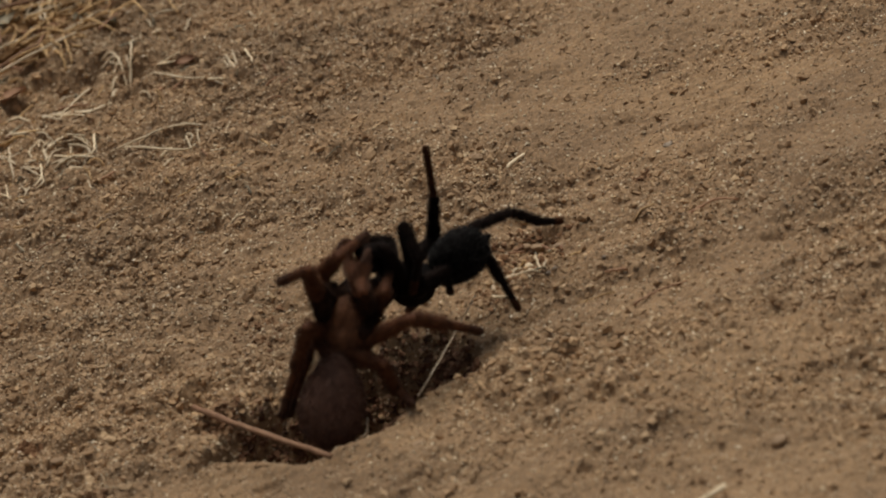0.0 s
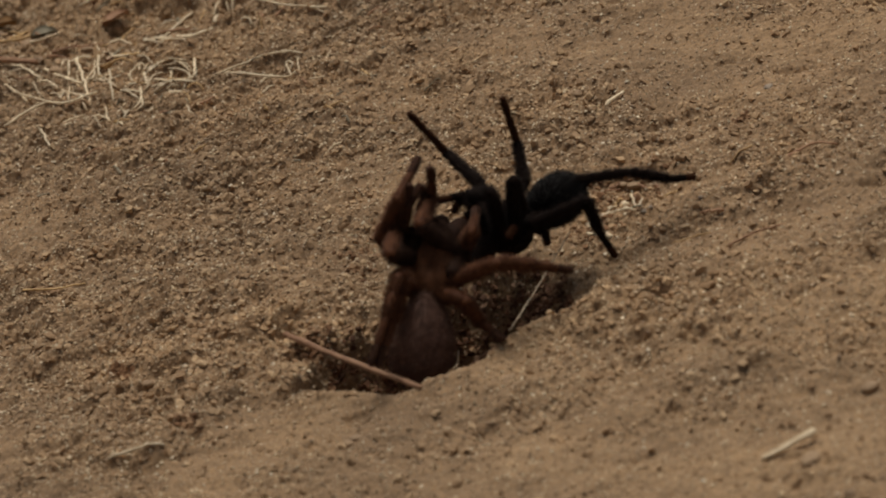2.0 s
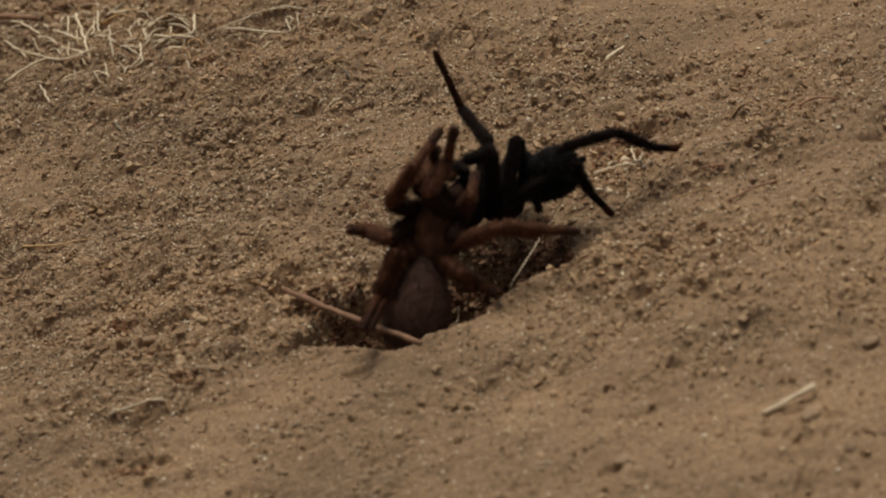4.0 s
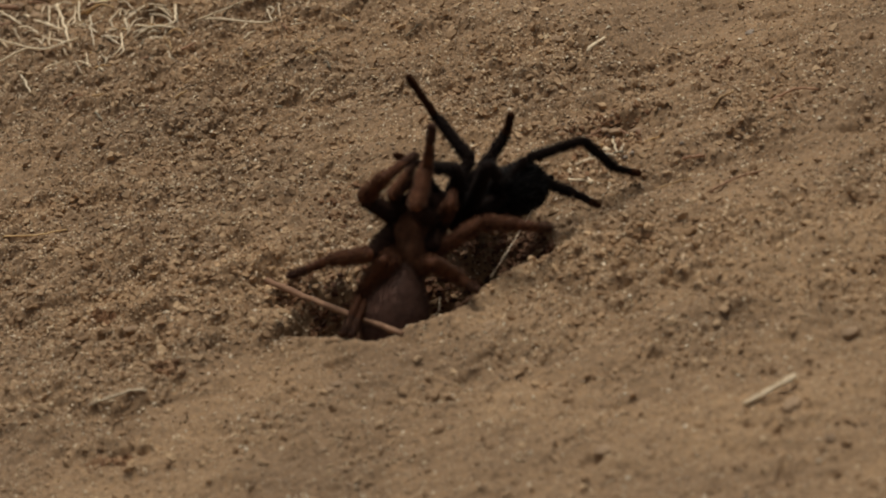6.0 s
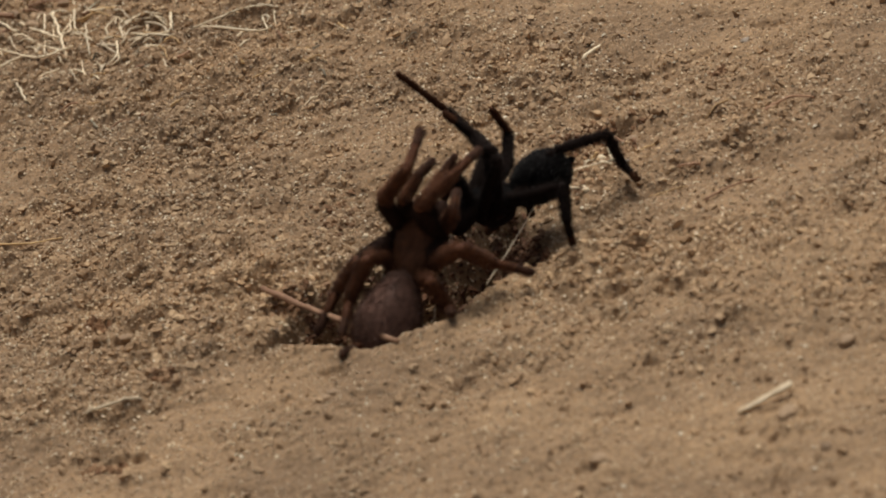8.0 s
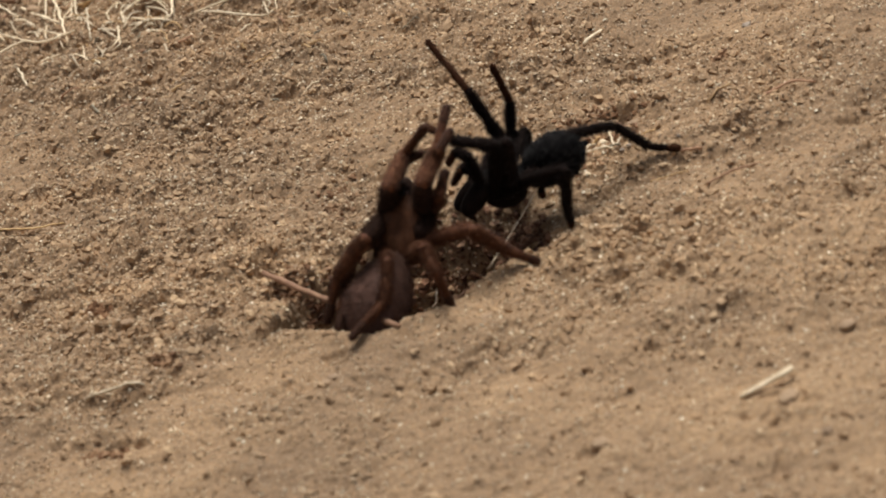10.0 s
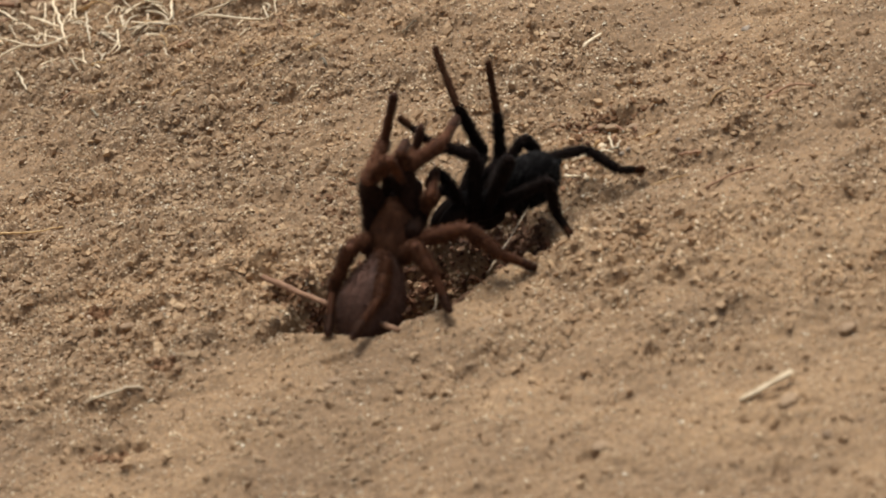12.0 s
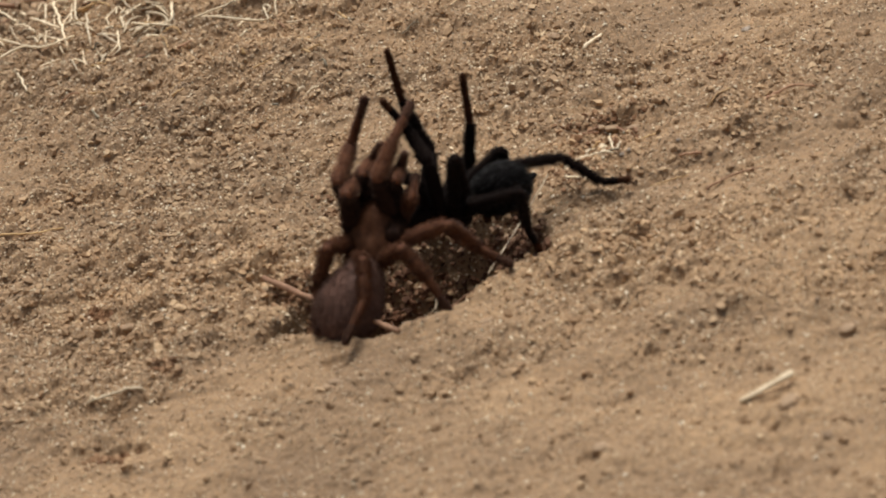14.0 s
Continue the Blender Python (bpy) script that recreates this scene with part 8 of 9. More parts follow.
    body_m = carry(MALE, (0.000, 0.284, 0.933), [
        (0, 13.7, 9.3, 31.7, -4.9, 2.0, 32.6, 23.0, 12.9, 31.2, 35.0, 16.5, 38.0), (0.5, 17.1, 10.0, 32.7, -1.0, 1.5, 32.5, 26.2, 14.2, 32.9, 39.9, 17.7, 40.3),
        (1, 16.9, 8.2, 29.8, -1.3, 0.1, 29.3, 26.0, 12.2, 30.1, 41.2, 16.4, 38.3), (1.5, 13.0, 7.6, 28.8, -5.0, -1.1, 27.1, 22.0, 11.9, 29.7, 37.7, 15.7, 36.4),
        (2, 14.4, 6.6, 27.2, -2.7, -3.0, 23.3, 22.9, 11.4, 29.2, 37.6, 16.4, 36.3), (2.5, 13.2, 7.9, 29.5, -4.7, -0.8, 27.7, 22.2, 12.3, 30.4, 35.6, 16.5, 36.0),
        (3, 13.3, 6.7, 27.4, -4.6, -2.0, 25.6, 22.3, 11.1, 28.4, 39.3, 15.8, 34.6), (5.5, 6.6, 1.6, 18.7, -12.2, -5.3, 18.1, 16.0, 5.1, 19.0, 31.6, 9.3, 23.9),
        (6, 5.7, 0.8, 17.3, -12.8, -6.9, 16.7, 15.0, 4.7, 17.7, 32.3, 8.6, 22.7), (6.5, 6.4, 0.9, 17.5, -12.0, -6.8, 16.8, 15.6, 4.8, 17.9, 33.9, 8.4, 22.4),
        (7, 7.1, 0.9, 17.5, -11.5, -6.4, 16.8, 16.4, 4.6, 17.9, 34.6, 8.0, 21.7), (7.5, 8.8, 1.2, 18.0, -9.9, -6.1, 17.3, 18.1, 4.8, 18.3, 34.7, 9.0, 23.5),
        (8, 16.7, 3.5, 21.9, -1.7, -4.3, 21.1, 25.9, 7.4, 22.3, 45.7, 14.0, 32.3), (10.5, 20.3, 4.2, 23.1, 1.6, -3.2, 22.0, 29.6, 7.9, 23.7, 38.2, 11.0, 27.0),
        (11, 18.3, 3.6, 22.1, -0.3, -3.5, 23.2, 27.6, 7.1, 21.6, 37.6, 11.3, 27.5), (11.5, 16.3, 2.2, 19.7, -2.4, -4.9, 20.8, 25.6, 5.8, 19.2, 36.6, 9.7, 24.8),
        (12, 12.9, 1.0, 17.6, -5.6, -6.6, 18.7, 22.1, 4.8, 17.1, 32.0, 8.4, 22.5), (12.5, 10.6, 0.7, 17.1, -8.3, -6.2, 18.6, 20.0, 4.2, 16.4, 30.6, 8.2, 22.0),
        (13, 5.5, 0.0, 15.9, -12.8, -8.1, 16.5, 14.6, 4.1, 15.7, 26.3, 7.5, 21.0), (13.5, 3.0, 0.4, 16.5, -15.7, -6.6, 17.3, 12.4, 3.9, 16.1, 25.4, 7.7, 21.2),
        (14, 1.4, 0.7, 17.0, -17.2, -6.5, 17.9, 10.7, 4.3, 16.6, 24.6, 7.7, 21.2),
    ])
    stride(MALE, body_m, "left_front", [
        (0, 5.3, -3.3, 50.9, -2.7, 8.8, 42.6, -7.5, 0.4, 51.7), (0.5, 10.2, 0.3, 52.8, 2.7, 14.0, 46.7, -2.7, 7.9, 57.2), (1, 2.8, -1.2, 46.2, 0.2, 6.0, 31.3, 4.2, -3.6, 23.0),
        (1.5, 1.7, 1.1, 46.8, -0.7, 2.8, 30.3, 3.2, -9.8, 28.5), (2, 9.1, -3.2, 46.7, 1.2, 9.5, 39.2, -9.6, 2.0, 40.9), (2.5, 2.7, -3.5, 47.4, -7.6, 6.0, 38.3, -13.3, -5.9, 40.2),
        (3, 9.6, -0.5, 47.8, -0.0, 7.7, 36.9, -4.8, -4.6, 36.5), (5.5, 7.1, -1.6, 38.8, -2.2, 11.1, 33.1, -7.6, -1.0, 33.0), (6, 3.8, -9.3, 37.9, -8.0, 1.6, 33.4, -17.7, -3.7, 40.7),
        (6.5, 0.4, -8.5, 37.8, -8.2, 4.9, 32.5, -16.4, -0.9, 41.2), (7, 4.8, -5.3, 38.3, -4.9, 6.7, 31.6, -15.1, 1.9, 38.7), (7.5, 8.7, -9.3, 38.3, -3.0, 2.0, 34.4, -13.8, -3.4, 40.0),
        (8, 19.0, -5.6, 42.0, 11.2, 9.0, 44.6, 0.5, 12.6, 51.5), (10.5, 17.1, -7.4, 43.3, 1.1, -2.8, 41.8, -8.5, 6.3, 41.3), (11, 5.9, -6.4, 40.2, -8.7, -2.7, 47.4, -20.6, -0.2, 52.8),
        (11.5, 12.8, -11.5, 39.7, 3.0, -0.5, 31.7, -6.7, -8.5, 36.0), (12, 11.1, -3.0, 38.6, -4.9, 0.9, 41.9, -15.1, 4.7, 49.5), (12.2, 2.4, 2.0, 35.2, -11.4, -5.1, 41.6, -18.3, 6.2, 41.0),
        (12.5, 3.8, -2.4, 37.5, -11.7, 3.3, 34.8, -21.9, -1.3, 42.0), (12.7, -0.2, 1.7, 34.6, -15.5, 8.5, 32.7, -23.1, 1.8, 41.4),
        (13, -2.0, -4.7, 36.1, -13.6, 7.3, 34.4, -22.6, 3.4, 43.3), (13.5, -4.3, -6.7, 37.0, -13.6, 7.2, 38.2, -18.3, 3.6, 50.1), (14, -5.3, -4.4, 37.6, -14.2, 6.3, 46.9, -21.0, 2.2, 57.6),
    ])
    stride(MALE, body_m, "right_front", [
        (0, 7.4, 32.3, 34.3, -0.7, 15.1, 43.7, -7.5, -4.7, 53.2), (0.2, 17.0, 21.1, 46.8, 2.0, 27.8, 60.2, -11.0, 22.3, 78.3), (0.5, 16.6, 29.3, 41.0, 1.3, 31.0, 55.7, -14.1, 23.5, 70.9),
        (0.7, 3.5, 29.9, 37.0, -9.2, 17.0, 48.1, -28.4, 12.5, 59.7), (1, 5.9, 30.5, 32.2, -11.1, 30.8, 44.9, -23.8, 23.6, 62.7),
        (1.2, 6.6, 30.6, 31.1, -10.2, 24.9, 42.8, -26.6, 19.8, 58.0), (1.5, 3.5, 22.1, 43.2, -4.6, 41.7, 42.5, -15.9, 42.8, 62.5), (2, 5.4, 27.0, 34.0, -6.9, 43.9, 38.0, -19.9, 38.4, 56.1),
        (2.5, 7.3, 29.7, 34.5, -5.8, 45.8, 38.8, -24.8, 35.3, 46.3), (3, 7.9, 27.3, 35.2, -3.2, 44.5, 40.8, -14.2, 48.6, 60.5), (5.5, 8.1, 16.6, 31.5, -0.2, 35.6, 35.8, -8.7, 34.4, 57.1),
        (6, 8.3, 17.5, 27.5, -4.1, 31.4, 37.5, -13.6, 23.7, 57.0), (6.5, 3.6, 22.2, 24.0, -7.6, 37.8, 33.0, -14.3, 29.1, 53.2), (7, 5.9, 21.9, 24.1, -7.3, 38.3, 26.8, -24.1, 30.2, 40.1),
        (7.5, 9.9, 19.8, 26.9, -2.1, 34.7, 36.0, -12.6, 34.2, 56.5), (8, 16.3, 22.4, 31.2, 1.6, 33.5, 41.7, -15.7, 32.3, 56.7), (10.5, 20.0, 25.3, 28.3, 9.3, 23.6, 46.5, -2.9, 38.7, 58.7),
        (10.7, 6.5, 25.8, 26.0, -9.3, 15.5, 35.7, -29.2, 26.6, 38.8), (11, 9.6, 25.9, 27.5, -0.6, 15.7, 43.1, -10.6, 35.8, 38.1),
        (11.5, 4.1, 22.6, 28.0, -6.5, 17.0, 45.5, -18.3, 34.6, 54.4), (12, 14.0, 18.3, 28.5, 5.0, 16.0, 47.6, -2.8, 31.1, 63.0), (12.2, 1.2, 20.7, 27.3, -9.6, 8.9, 41.3, -29.6, 14.7, 50.8),
        (12.5, 6.7, 22.2, 24.7, -2.4, 23.1, 43.8, -7.2, 26.2, 66.1), (12.7, -3.8, 17.9, 28.8, -11.5, 5.9, 44.5, -25.9, 13.6, 60.6),
        (13, 1.2, 17.1, 29.0, -7.8, 13.7, 47.9, -17.6, 16.2, 68.5), (13.5, -1.7, 18.8, 28.6, -10.8, 25.0, 46.8, -14.7, 18.2, 68.4),
        (14, -4.7, 19.9, 28.3, -14.4, 22.3, 47.0, -19.4, 17.8, 68.9),
    ])
    stride(MALE, body_m, "left_second", [
        (0, 11.8, 5.5, 55.0, 16.6, -7.7, 48.3, 14.3, -4.5, 33.8), (0.5, 16.6, 2.3, 56.3, 21.9, -10.0, 48.3, 15.9, -9.9, 34.5), (0.7, 16.9, 0.6, 55.2, 5.0, -7.9, 60.6, -4.5, 1.8, 67.0),
        (1, 18.1, 1.3, 53.7, 3.3, -0.7, 57.9, -6.7, 2.1, 68.8), (1.2, 20.9, 3.6, 52.9, 8.3, -4.5, 57.0, -1.4, 0.6, 67.3), (1.5, 16.2, 1.2, 52.7, 0.8, -0.8, 53.6, -11.8, 0.2, 61.8),
        (2, 16.1, -1.4, 50.9, 20.0, 2.8, 36.4, 14.8, -11.1, 33.9), (2.5, 16.1, 7.8, 52.3, 18.2, 3.6, 37.4, 13.8, -9.9, 32.4), (3, 18.6, 9.7, 48.7, 21.7, 11.1, 33.5, 16.6, -0.4, 25.3),
        (5.5, 14.4, 4.3, 39.4, 16.7, 12.9, 26.6, 13.1, 1.2, 17.8), (6, 13.8, -10.3, 39.9, 17.5, 1.2, 30.1, 13.7, 4.0, 15.8), (6.5, 12.2, -8.4, 40.9, 16.3, -3.6, 26.6, 8.5, -0.2, 14.2),
        (7, 15.4, -7.2, 40.4, 22.4, -5.3, 26.6, 16.5, -1.1, 13.4), (7.5, 15.9, -7.1, 41.2, 20.6, -2.3, 27.1, 12.7, -1.8, 14.3), (8, 16.1, -1.8, 45.5, 18.1, -3.0, 30.1, 13.2, -0.6, 16.1),
        (10.5, 22.8, -10.4, 45.6, 24.7, -7.1, 30.4, 19.1, 1.6, 19.5), (11, 24.7, -11.4, 43.9, 22.6, -1.7, 31.9, 19.2, 4.1, 18.4), (11.5, 20.1, -10.4, 42.8, 8.9, 0.3, 44.4, 1.2, 13.0, 42.1),
        (12, 22.6, -8.2, 40.1, 18.2, -0.9, 27.0, 13.1, 4.4, 13.9), (12.5, 15.0, -7.0, 40.9, 15.7, -5.6, 25.4, 11.0, 1.6, 13.1), (13, 13.0, -8.1, 39.2, 13.9, -3.7, 24.2, 9.1, 1.4, 10.9),
        (13.5, 5.3, -8.7, 40.3, 7.3, -5.9, 25.1, 1.1, -0.7, 12.4), (14, 3.7, -8.1, 40.9, 7.6, -5.7, 26.0, 1.4, -1.6, 12.9),
    ])
    stride(MALE, body_m, "right_second", [
        (0, 22.5, 31.3, 35.7, 23.1, 30.9, 52.8, 20.5, 34.3, 70.7), (0.2, 27.1, 21.8, 42.6, 31.5, 33.4, 54.5, 31.2, 24.8, 70.8), (0.5, 26.7, 12.2, 46.2, 29.6, 28.8, 49.2, 28.0, 17.6, 63.8),
        (0.7, 28.5, 21.8, 42.5, 27.7, 38.8, 42.9, 25.8, 29.6, 58.7), (1, 26.6, 30.0, 30.8, 23.4, 37.7, 45.8, 19.3, 32.3, 62.9), (1.2, 28.6, 19.4, 38.3, 25.5, 35.0, 44.4, 20.3, 26.5, 59.9),
        (1.5, 22.1, 29.6, 30.4, 20.9, 34.2, 46.8, 15.9, 38.9, 63.9), (2, 20.7, 28.9, 33.3, 18.3, 43.1, 42.3, 12.8, 43.2, 59.9), (2.5, 21.4, 30.9, 29.5, 29.0, 46.2, 29.9, 30.1, 31.3, 40.7),
        (3, 21.5, 29.2, 30.4, 27.6, 43.8, 24.0, 29.2, 26.4, 29.8), (5.5, 12.9, 26.0, 21.3, 18.4, 39.6, 12.6, 20.7, 21.9, 17.2), (6, 12.5, 24.9, 19.2, 21.0, 37.3, 27.2, 22.4, 25.5, 41.2),
        (6.5, 15.1, 23.9, 17.3, 19.3, 37.7, 26.5, 16.1, 34.2, 44.3), (7, 14.7, 23.8, 22.1, 12.9, 38.8, 14.0, 8.8, 22.1, 20.7), (7.5, 18.0, 23.8, 19.0, 21.8, 38.2, 27.3, 16.5, 36.5, 44.9),
        (8, 22.8, 28.1, 21.8, 23.6, 44.2, 27.5, 17.2, 34.3, 41.7), (10.5, 24.1, 30.0, 22.2, 23.3, 30.3, 39.3, 16.6, 29.3, 56.4),
        (10.7, 23.4, 29.1, 25.8, 11.3, 20.9, 34.6, -0.9, 27.2, 46.9), (11, 21.2, 29.5, 22.9, 13.3, 20.3, 35.0, 7.4, 37.7, 34.8),
        (11.5, 23.2, 26.4, 20.2, 18.0, 22.5, 36.0, 13.1, 38.6, 43.5), (12, 20.4, 23.8, 22.1, 19.0, 28.9, 38.3, 15.8, 37.0, 54.5),
        (12.2, 17.4, 20.2, 29.3, 19.1, 3.4, 32.1, 19.0, 17.1, 19.8), (12.5, 17.4, 24.2, 21.4, 18.8, 11.8, 33.1, 18.1, 28.9, 26.3),
        (12.7, 16.6, 20.8, 25.0, 12.0, 24.1, 41.1, 9.5, 37.0, 54.0), (13, 12.2, 23.0, 20.5, 15.2, 10.8, 32.1, 16.3, 27.3, 24.2), (13.5, 10.6, 23.9, 18.7, 10.6, 23.1, 35.8, 7.7, 36.4, 48.2),
        (14, 8.6, 24.6, 18.1, 9.4, 28.9, 34.6, 6.5, 32.1, 52.5),
    ])
    stride(MALE, body_m, "left_third", [
        (0, 39.1, 16.1, 39.3, 46.1, 13.1, 27.8, 51.6, 8.0, 19.1), (0.5, 43.1, 17.6, 37.3, 46.7, 14.6, 24.4, 52.8, 9.6, 15.9), (1, 44.1, 12.6, 36.1, 47.7, 15.9, 23.3, 52.6, 14.3, 13.0),
        (1.5, 40.2, 12.5, 34.6, 47.5, 12.7, 23.0, 53.0, 14.6, 13.0), (2, 41.7, 6.1, 39.3, 46.4, 6.7, 26.4, 52.3, 6.6, 16.6), (2.5, 40.2, 13.6, 33.6, 44.8, 17.3, 21.1, 50.4, 10.0, 14.3),
        (3, 40.4, 9.9, 37.0, 42.3, 11.1, 23.4, 49.1, 10.3, 14.1), (5.5, 31.9, 7.9, 27.3, 44.7, 8.1, 22.3, 53.9, 7.8, 15.3), (6, 31.2, 7.8, 24.7, 43.8, 2.7, 22.5, 53.2, 5.0, 16.2),
        (6.5, 32.7, 7.1, 23.2, 38.7, -2.4, 15.3, 45.2, -11.3, 11.9), (7, 34.3, -6.2, 29.3, 38.4, -17.4, 22.5, 45.1, -13.9, 13.8),
        (7.5, 35.3, -7.7, 30.7, 38.9, -19.0, 23.9, 45.0, -16.0, 14.5), (8, 41.0, -10.5, 35.4, 42.1, -22.4, 28.7, 44.7, -20.2, 17.7),
        (10.5, 40.9, -14.1, 37.6, 41.8, -15.8, 24.0, 44.7, -13.1, 13.2), (11, 38.6, -16.5, 34.4, 40.5, -13.9, 21.0, 43.5, -24.9, 19.3),
        (11.5, 37.9, -15.3, 33.6, 39.9, -12.5, 20.2, 43.6, -23.3, 18.4), (12, 35.9, -11.6, 33.7, 38.9, -11.1, 20.2, 43.8, -21.1, 17.5),
        (12.5, 33.9, -12.5, 32.2, 37.0, -8.1, 19.6, 42.6, -15.7, 13.0), (13, 29.4, -15.2, 28.9, 29.6, -13.9, 15.2, 33.6, -10.0, 5.1),
        (13.5, 28.0, -13.7, 28.7, 29.1, -13.3, 15.0, 33.7, -11.0, 4.6), (14, 26.5, -12.2, 30.1, 28.5, -12.0, 16.5, 33.6, -13.0, 6.2),
    ])
    stride(MALE, body_m, "right_third", [
        (0, 20.4, 39.0, 19.5, 19.6, 28.6, 15.3, 12.7, 18.3, 14.2), (0.5, 24.0, 39.5, 20.6, 23.2, 29.1, 16.5, 16.2, 18.8, 15.4), (1, 23.8, 37.7, 17.6, 23.0, 27.3, 13.6, 15.9, 17.0, 12.4),
        (1.5, 19.7, 37.0, 16.6, 18.9, 26.6, 12.5, 12.0, 16.3, 11.4), (2, 21.1, 35.8, 15.1, 20.3, 25.4, 11.1, 13.3, 15.1, 9.9), (2.5, 19.9, 37.4, 17.4, 19.1, 27.0, 13.2, 12.2, 16.6, 12.2),
        (3, 20.0, 36.1, 15.1, 19.3, 25.7, 11.1, 12.3, 15.4, 10.0), (5.5, 13.1, 31.1, 6.1, 12.4, 20.7, 2.1, 5.5, 10.4, 1.1), (6, 12.2, 30.3, 4.7, 11.5, 19.8, 0.7, 4.6, 9.5, -0.3),
        (6.5, 12.9, 30.4, 4.9, 12.3, 19.9, 0.9, 5.3, 9.6, -0.1), (7, 13.7, 30.4, 4.9, 12.9, 19.9, 0.9, 6.0, 9.6, -0.1), (7.5, 15.2, 30.6, 5.4, 14.6, 20.2, 1.3, 7.6, 9.9, 0.3),
        (8, 23.5, 32.9, 9.4, 22.8, 22.5, 5.3, 15.7, 12.2, 4.3), (10.5, 29.5, 34.5, 29.5, 30.5, 25.4, 23.0, 28.5, 17.0, 14.0), (11, 30.4, 31.1, 31.3, 31.4, 22.0, 24.9, 29.4, 13.5, 16.0),
        (11.5, 30.9, 19.7, 36.5, 33.8, 22.9, 26.2, 31.7, 14.4, 17.3), (12, 28.0, 18.4, 34.1, 33.1, 24.1, 25.9, 31.1, 15.6, 17.0),
        (12.5, 21.7, 29.9, 23.7, 22.8, 20.7, 17.3, 20.8, 12.3, 8.4), (13, 19.5, 26.5, 24.6, 20.6, 17.3, 18.3, 18.6, 8.7, 9.5), (13.5, 20.5, 21.1, 28.7, 21.6, 11.8, 22.5, 19.7, 9.1, 10.5),
        (14, 20.0, 16.9, 31.0, 21.6, 17.4, 19.9, 19.6, 8.8, 11.1),
    ])
    stride(MALE, body_m, "left_hind", [
        (0, 50.1, 36.9, 42.9, 61.3, 44.6, 34.7, 69.3, 51.2, 31.3), (0.5, 61.1, 29.4, 42.7, 74.5, 34.2, 35.6, 83.4, 40.0, 33.0), (1, 59.2, 30.3, 38.7, 73.1, 35.4, 32.9, 82.1, 41.5, 31.4),
        (1.5, 56.8, 27.8, 37.4, 71.9, 31.3, 34.1, 80.6, 37.6, 32.1), (2, 57.7, 26.6, 39.3, 72.1, 31.0, 34.1, 81.2, 36.7, 32.3), (2.5, 56.4, 29.2, 37.7, 70.9, 32.7, 32.2, 79.7, 38.7, 29.7),
        (3, 55.4, 28.6, 39.0, 69.0, 31.8, 31.5, 77.6, 38.0, 28.7), (5.5, 48.4, 20.4, 34.9, 61.5, 23.0, 26.4, 71.6, 26.0, 23.3), (6, 47.6, 19.1, 34.6, 59.0, 18.4, 23.6, 68.0, 22.8, 19.2),
        (6.5, 48.7, 18.8, 34.5, 60.5, 15.1, 24.5, 69.3, 20.2, 20.5), (7, 50.5, 12.6, 38.0, 61.5, 9.6, 27.0, 68.7, 16.6, 22.9), (7.5, 51.7, 14.1, 38.2, 61.8, 13.2, 26.0, 70.0, 18.8, 21.4),
        (8, 57.8, 24.4, 37.3, 63.3, 28.8, 23.0, 68.8, 19.5, 21.5), (10.5, 59.9, 29.4, 31.1, 73.4, 30.2, 22.9, 84.3, 29.7, 23.7), (11, 59.7, 26.7, 30.3, 71.6, 29.2, 20.1, 80.8, 25.5, 24.7),
        (11.5, 59.4, 22.6, 28.4, 74.2, 25.2, 23.2, 83.8, 30.2, 24.7), (12, 50.6, 28.8, 24.4, 61.6, 17.7, 21.7, 70.8, 23.1, 19.3),
        (12.5, 49.4, 26.5, 25.6, 62.1, 18.0, 21.3, 70.7, 24.3, 19.0), (13, 49.6, 19.2, 25.1, 61.1, 25.9, 16.4, 71.8, 26.3, 18.5),
        (13.5, 43.5, 24.8, 23.4, 55.1, 31.5, 14.9, 66.0, 31.4, 16.1), (14, 42.2, 25.0, 23.3, 55.5, 20.2, 16.0, 65.5, 16.8, 19.0),
    ])
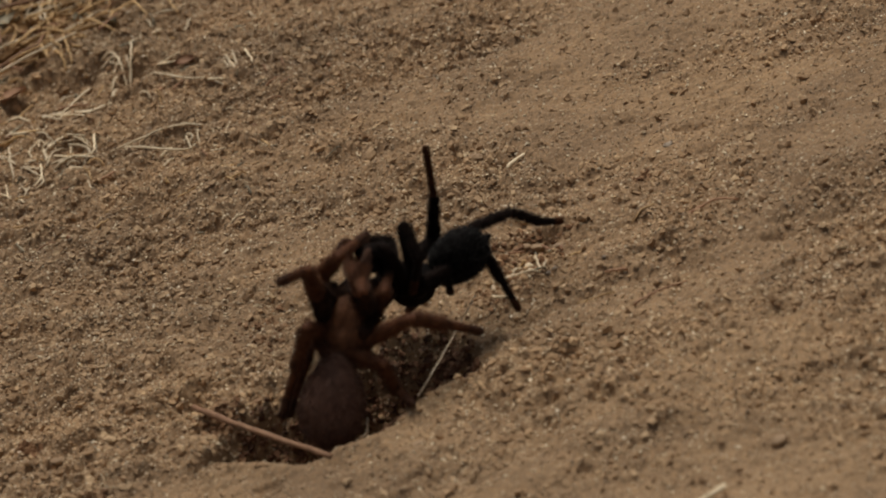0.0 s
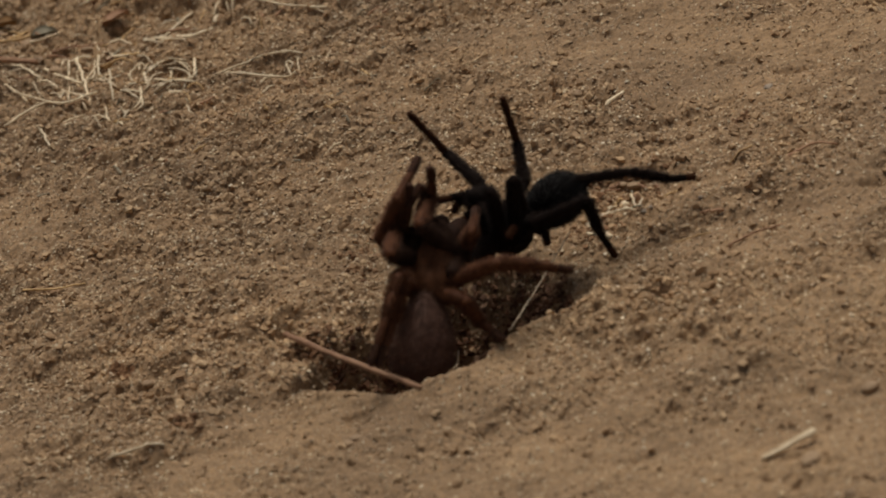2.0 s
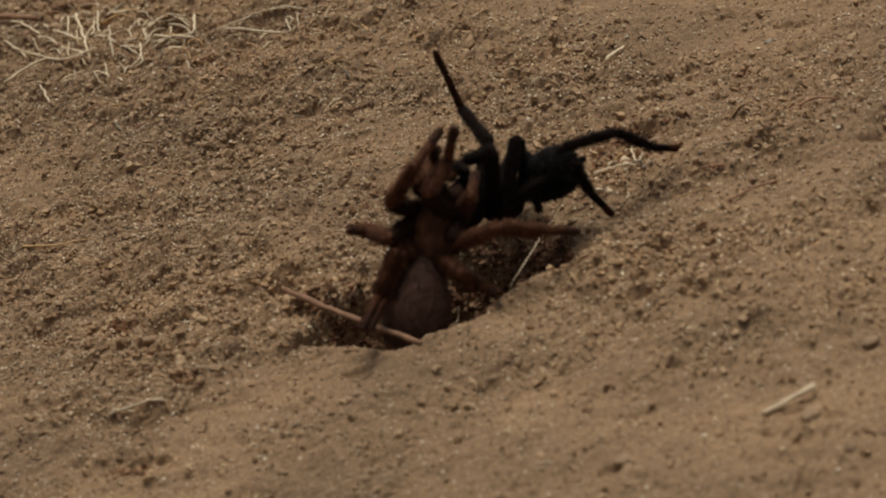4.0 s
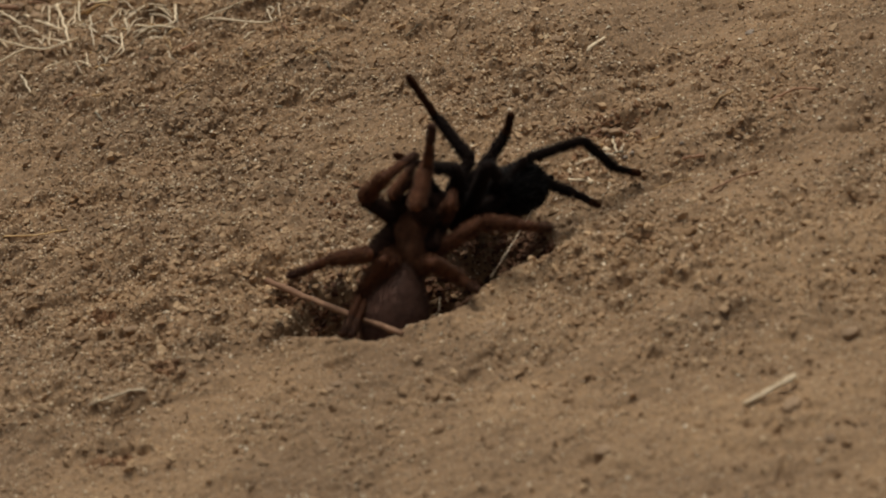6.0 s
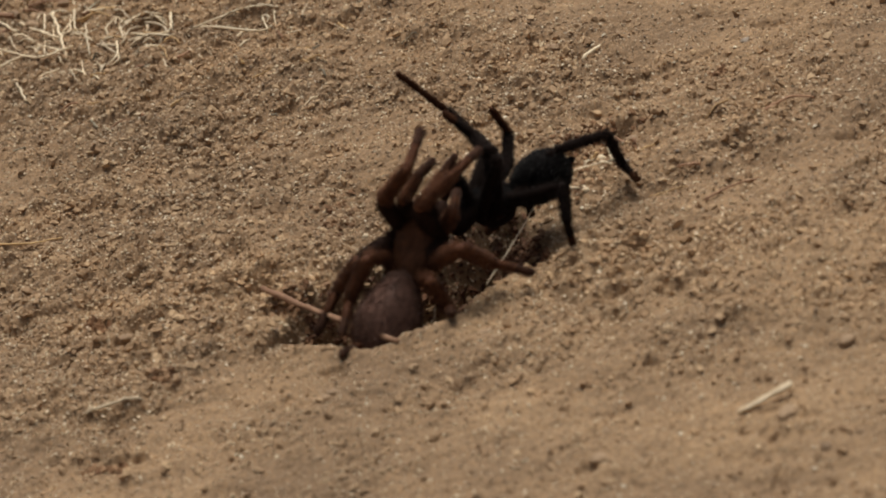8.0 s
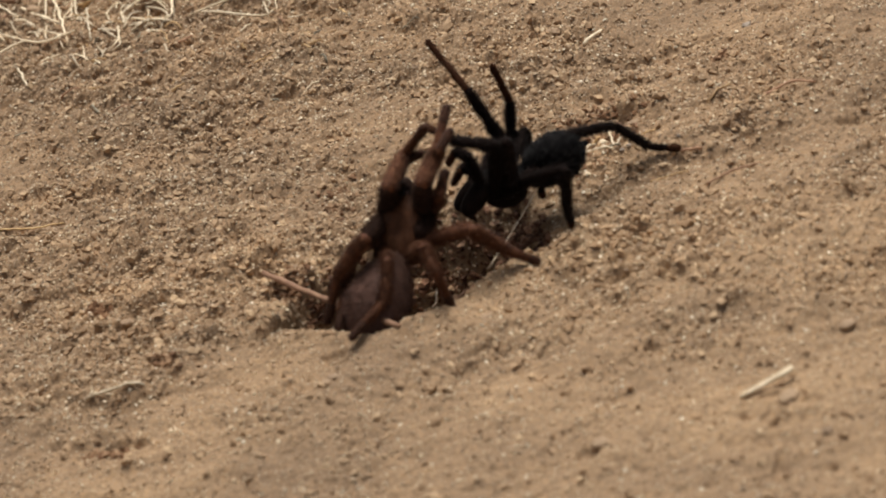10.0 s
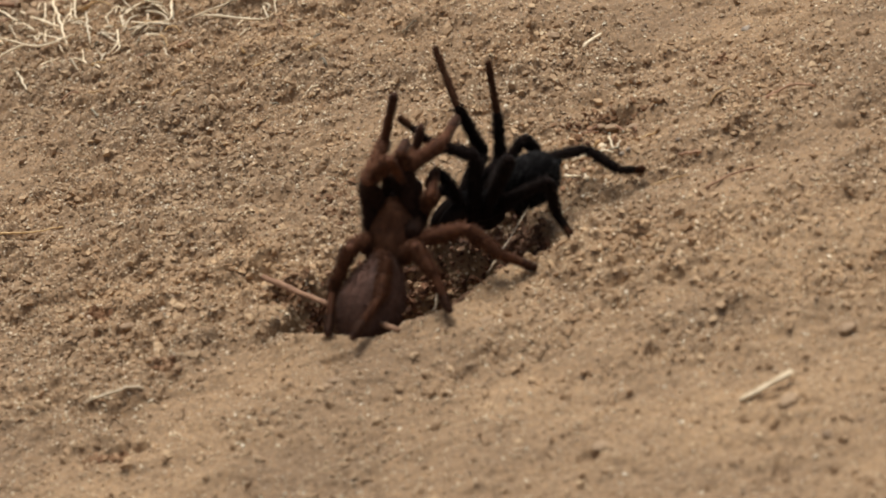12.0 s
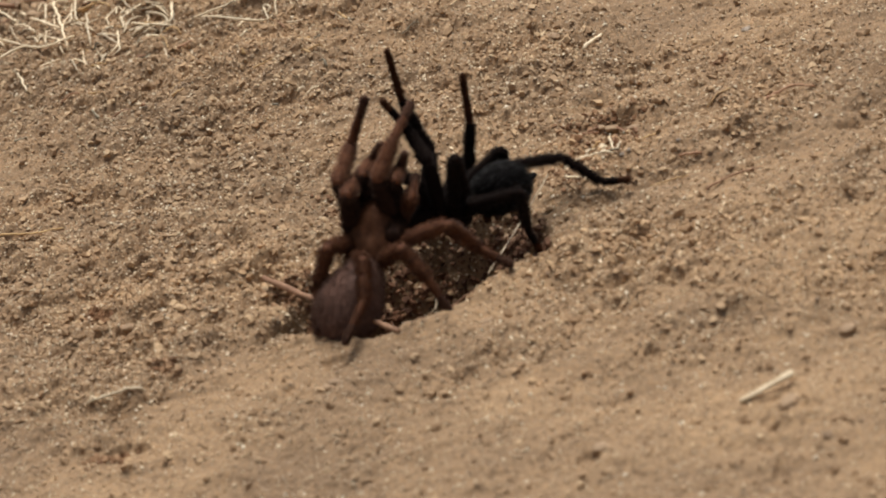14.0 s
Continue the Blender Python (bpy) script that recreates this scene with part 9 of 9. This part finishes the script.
    stride(MALE, body_m, "right_hind", [
        (0, 22.7, 21.3, 27.6, 27.0, 15.0, 28.0, 28.1, 17.4, 21.6), (0.5, 26.3, 21.6, 28.8, 30.5, 15.2, 29.3, 31.6, 17.7, 22.9), (1, 26.0, 19.7, 25.9, 30.2, 13.3, 26.5, 31.4, 15.7, 20.1),
        (1.5, 22.0, 18.8, 25.1, 26.3, 12.4, 25.6, 27.4, 14.8, 19.2), (2, 23.4, 16.4, 24.1, 27.6, 10.0, 24.8, 28.7, 12.5, 18.4), (2.5, 22.3, 19.0, 25.8, 26.5, 12.7, 26.5, 27.7, 15.1, 20.1),
        (3, 22.4, 17.8, 23.7, 26.6, 11.4, 24.3, 27.7, 13.9, 17.9), (5.5, 15.5, 13.2, 14.5, 19.9, 6.9, 15.1, 21.0, 9.4, 8.7), (6, 14.6, 12.4, 13.2, 19.0, 6.1, 13.9, 20.1, 8.4, 7.4),
        (6.5, 15.4, 12.4, 13.4, 19.7, 6.2, 14.1, 20.8, 8.6, 7.6), (7, 16.0, 12.5, 13.4, 20.4, 6.1, 14.0, 21.5, 8.6, 7.6), (7.5, 17.7, 12.7, 13.9, 22.0, 6.4, 14.5, 23.1, 8.7, 8.1),
        (8, 25.8, 14.9, 17.8, 30.0, 8.5, 18.5, 31.2, 10.9, 12.1), (10.5, 29.4, 15.5, 19.2, 33.6, 9.1, 19.9, 34.8, 11.4, 13.4), (11, 27.5, 15.5, 18.0, 31.6, 9.1, 18.5, 32.9, 11.5, 12.1),
        (11.5, 25.3, 14.1, 15.5, 29.6, 7.8, 16.1, 30.7, 10.2, 9.7), (12, 22.0, 12.9, 13.3, 26.2, 6.5, 14.0, 27.3, 8.8, 7.5), (12.5, 19.5, 12.7, 12.8, 23.8, 6.5, 13.4, 24.9, 8.8, 6.9),
        (13, 14.4, 11.8, 11.7, 18.7, 5.5, 12.4, 19.8, 7.8, 5.9), (13.5, 11.9, 12.3, 12.2, 16.3, 6.0, 12.8, 17.4, 8.4, 6.3), (14, 10.3, 12.6, 12.7, 14.7, 6.3, 13.4, 15.7, 8.6, 6.9),
    ])
    stride(MALE, body_m, "left_palp", [
        (0, 3.1, 2.4, 44.5, -2.0, 7.4, 45.6, -4.5, 7.8, 39.7), (0.5, 6.5, 4.3, 44.9, 1.4, 9.3, 46.0, -1.1, 9.7, 40.1), (1, 6.1, 2.4, 41.9, 0.9, 7.3, 42.9, -1.4, 7.7, 37.0),
        (1.5, 2.3, 3.1, 40.1, -2.9, 8.0, 41.1, -5.3, 8.3, 35.2), (2, 3.8, 4.8, 36.4, -1.7, 8.9, 38.4, -4.0, 9.3, 32.4), (2.5, 2.4, 3.4, 40.8, -2.9, 8.2, 41.7, -5.2, 8.6, 35.8),
        (3, 2.5, 2.4, 38.7, -2.7, 7.2, 39.6, -5.1, 7.5, 33.7), (5.5, -4.1, -4.4, 30.9, -9.4, 0.4, 31.8, -11.7, 0.7, 25.9), (6, -5.0, -5.0, 29.4, -10.2, -0.2, 30.3, -12.6, 0.1, 24.4),
        (6.5, -4.3, -4.9, 29.6, -9.6, -0.0, 30.5, -12.0, 0.3, 24.6), (7, -3.6, -5.0, 29.7, -8.9, -0.1, 30.6, -11.3, 0.2, 24.6), (7.5, -2.0, -4.7, 30.1, -7.3, 0.1, 31.0, -9.6, 0.4, 25.1),
        (8, 5.9, -2.2, 33.9, 0.7, 2.6, 34.8, -1.7, 3.0, 28.8), (10.5, 9.4, -1.4, 35.1, 4.2, 3.5, 36.0, 1.8, 3.8, 30.0), (11, 7.4, -3.5, 34.9, 2.2, 1.3, 35.8, -0.1, 1.7, 29.8),
        (11.5, 5.4, -4.9, 32.5, 0.2, -0.0, 33.4, -2.1, 0.3, 27.5), (12, 2.1, -6.0, 30.4, -3.1, -1.1, 31.3, -5.5, -0.8, 25.3), (12.5, -0.2, -6.6, 30.1, -5.5, -1.7, 30.9, -7.8, -1.4, 25.0),
        (13, -5.2, -6.5, 28.5, -10.5, -1.7, 29.4, -12.9, -1.4, 23.4), (13.5, -7.7, -6.6, 29.3, -12.9, -1.7, 30.1, -15.3, -1.4, 24.2),
        (14, -9.2, -6.3, 29.8, -14.5, -1.5, 30.7, -16.9, -1.2, 24.8),
    ])
    stride(MALE, body_m, "right_palp", [
        (0, 4.1, 15.6, 34.9, -0.3, 10.7, 36.3, -3.2, 10.7, 30.6), (0.5, 7.5, 15.0, 36.6, 3.2, 10.1, 38.0, 0.3, 10.1, 32.3), (1, 7.2, 13.6, 33.3, 2.8, 8.6, 34.6, 0.1, 8.7, 28.9),
        (1.5, 3.3, 11.7, 32.9, -1.0, 6.8, 34.2, -3.8, 6.8, 28.5), (2, 4.7, 8.8, 31.4, 0.3, 4.1, 33.4, -2.5, 4.1, 27.7), (2.5, 3.4, 12.2, 33.4, -0.9, 7.2, 34.8, -3.6, 7.2, 29.0),
        (3, 3.5, 10.9, 31.4, -0.8, 5.9, 32.8, -3.5, 5.9, 27.0), (5.5, -3.2, 8.0, 21.4, -7.4, 3.0, 22.8, -10.2, 3.0, 17.0), (6, -4.1, 6.7, 20.4, -8.3, 1.7, 21.8, -11.1, 1.6, 16.0),
        (6.5, -3.4, 6.7, 20.6, -7.7, 1.8, 22.0, -10.4, 1.7, 16.2), (7, -2.7, 7.0, 20.4, -7.0, 2.1, 21.8, -9.7, 2.0, 16.0), (7.5, -1.0, 7.3, 20.9, -5.3, 2.3, 22.2, -8.1, 2.2, 16.5),
        (8, 7.0, 9.2, 25.0, 2.6, 4.3, 26.4, -0.1, 4.2, 20.6), (10.5, 10.5, 10.0, 26.2, 6.2, 5.1, 27.5, 3.4, 5.1, 21.7), (11, 8.5, 10.3, 24.7, 4.2, 5.3, 26.1, 1.5, 5.3, 20.3),
        (11.5, 6.5, 8.9, 22.3, 2.2, 4.0, 23.7, -0.6, 3.9, 17.9), (12, 3.1, 7.4, 20.4, -1.2, 2.5, 21.7, -3.9, 2.4, 16.0), (12.5, 0.8, 7.6, 19.6, -3.5, 2.7, 20.9, -6.3, 2.6, 15.2),
        (13, -4.3, 5.9, 18.9, -8.6, 1.0, 20.3, -11.4, 0.9, 14.6), (13.5, -6.8, 7.1, 19.1, -11.1, 2.1, 20.5, -13.8, 2.0, 14.7), (14, -8.4, 7.3, 19.7, -12.7, 2.3, 21.1, -15.4, 2.2, 15.3),
    ])


motions()
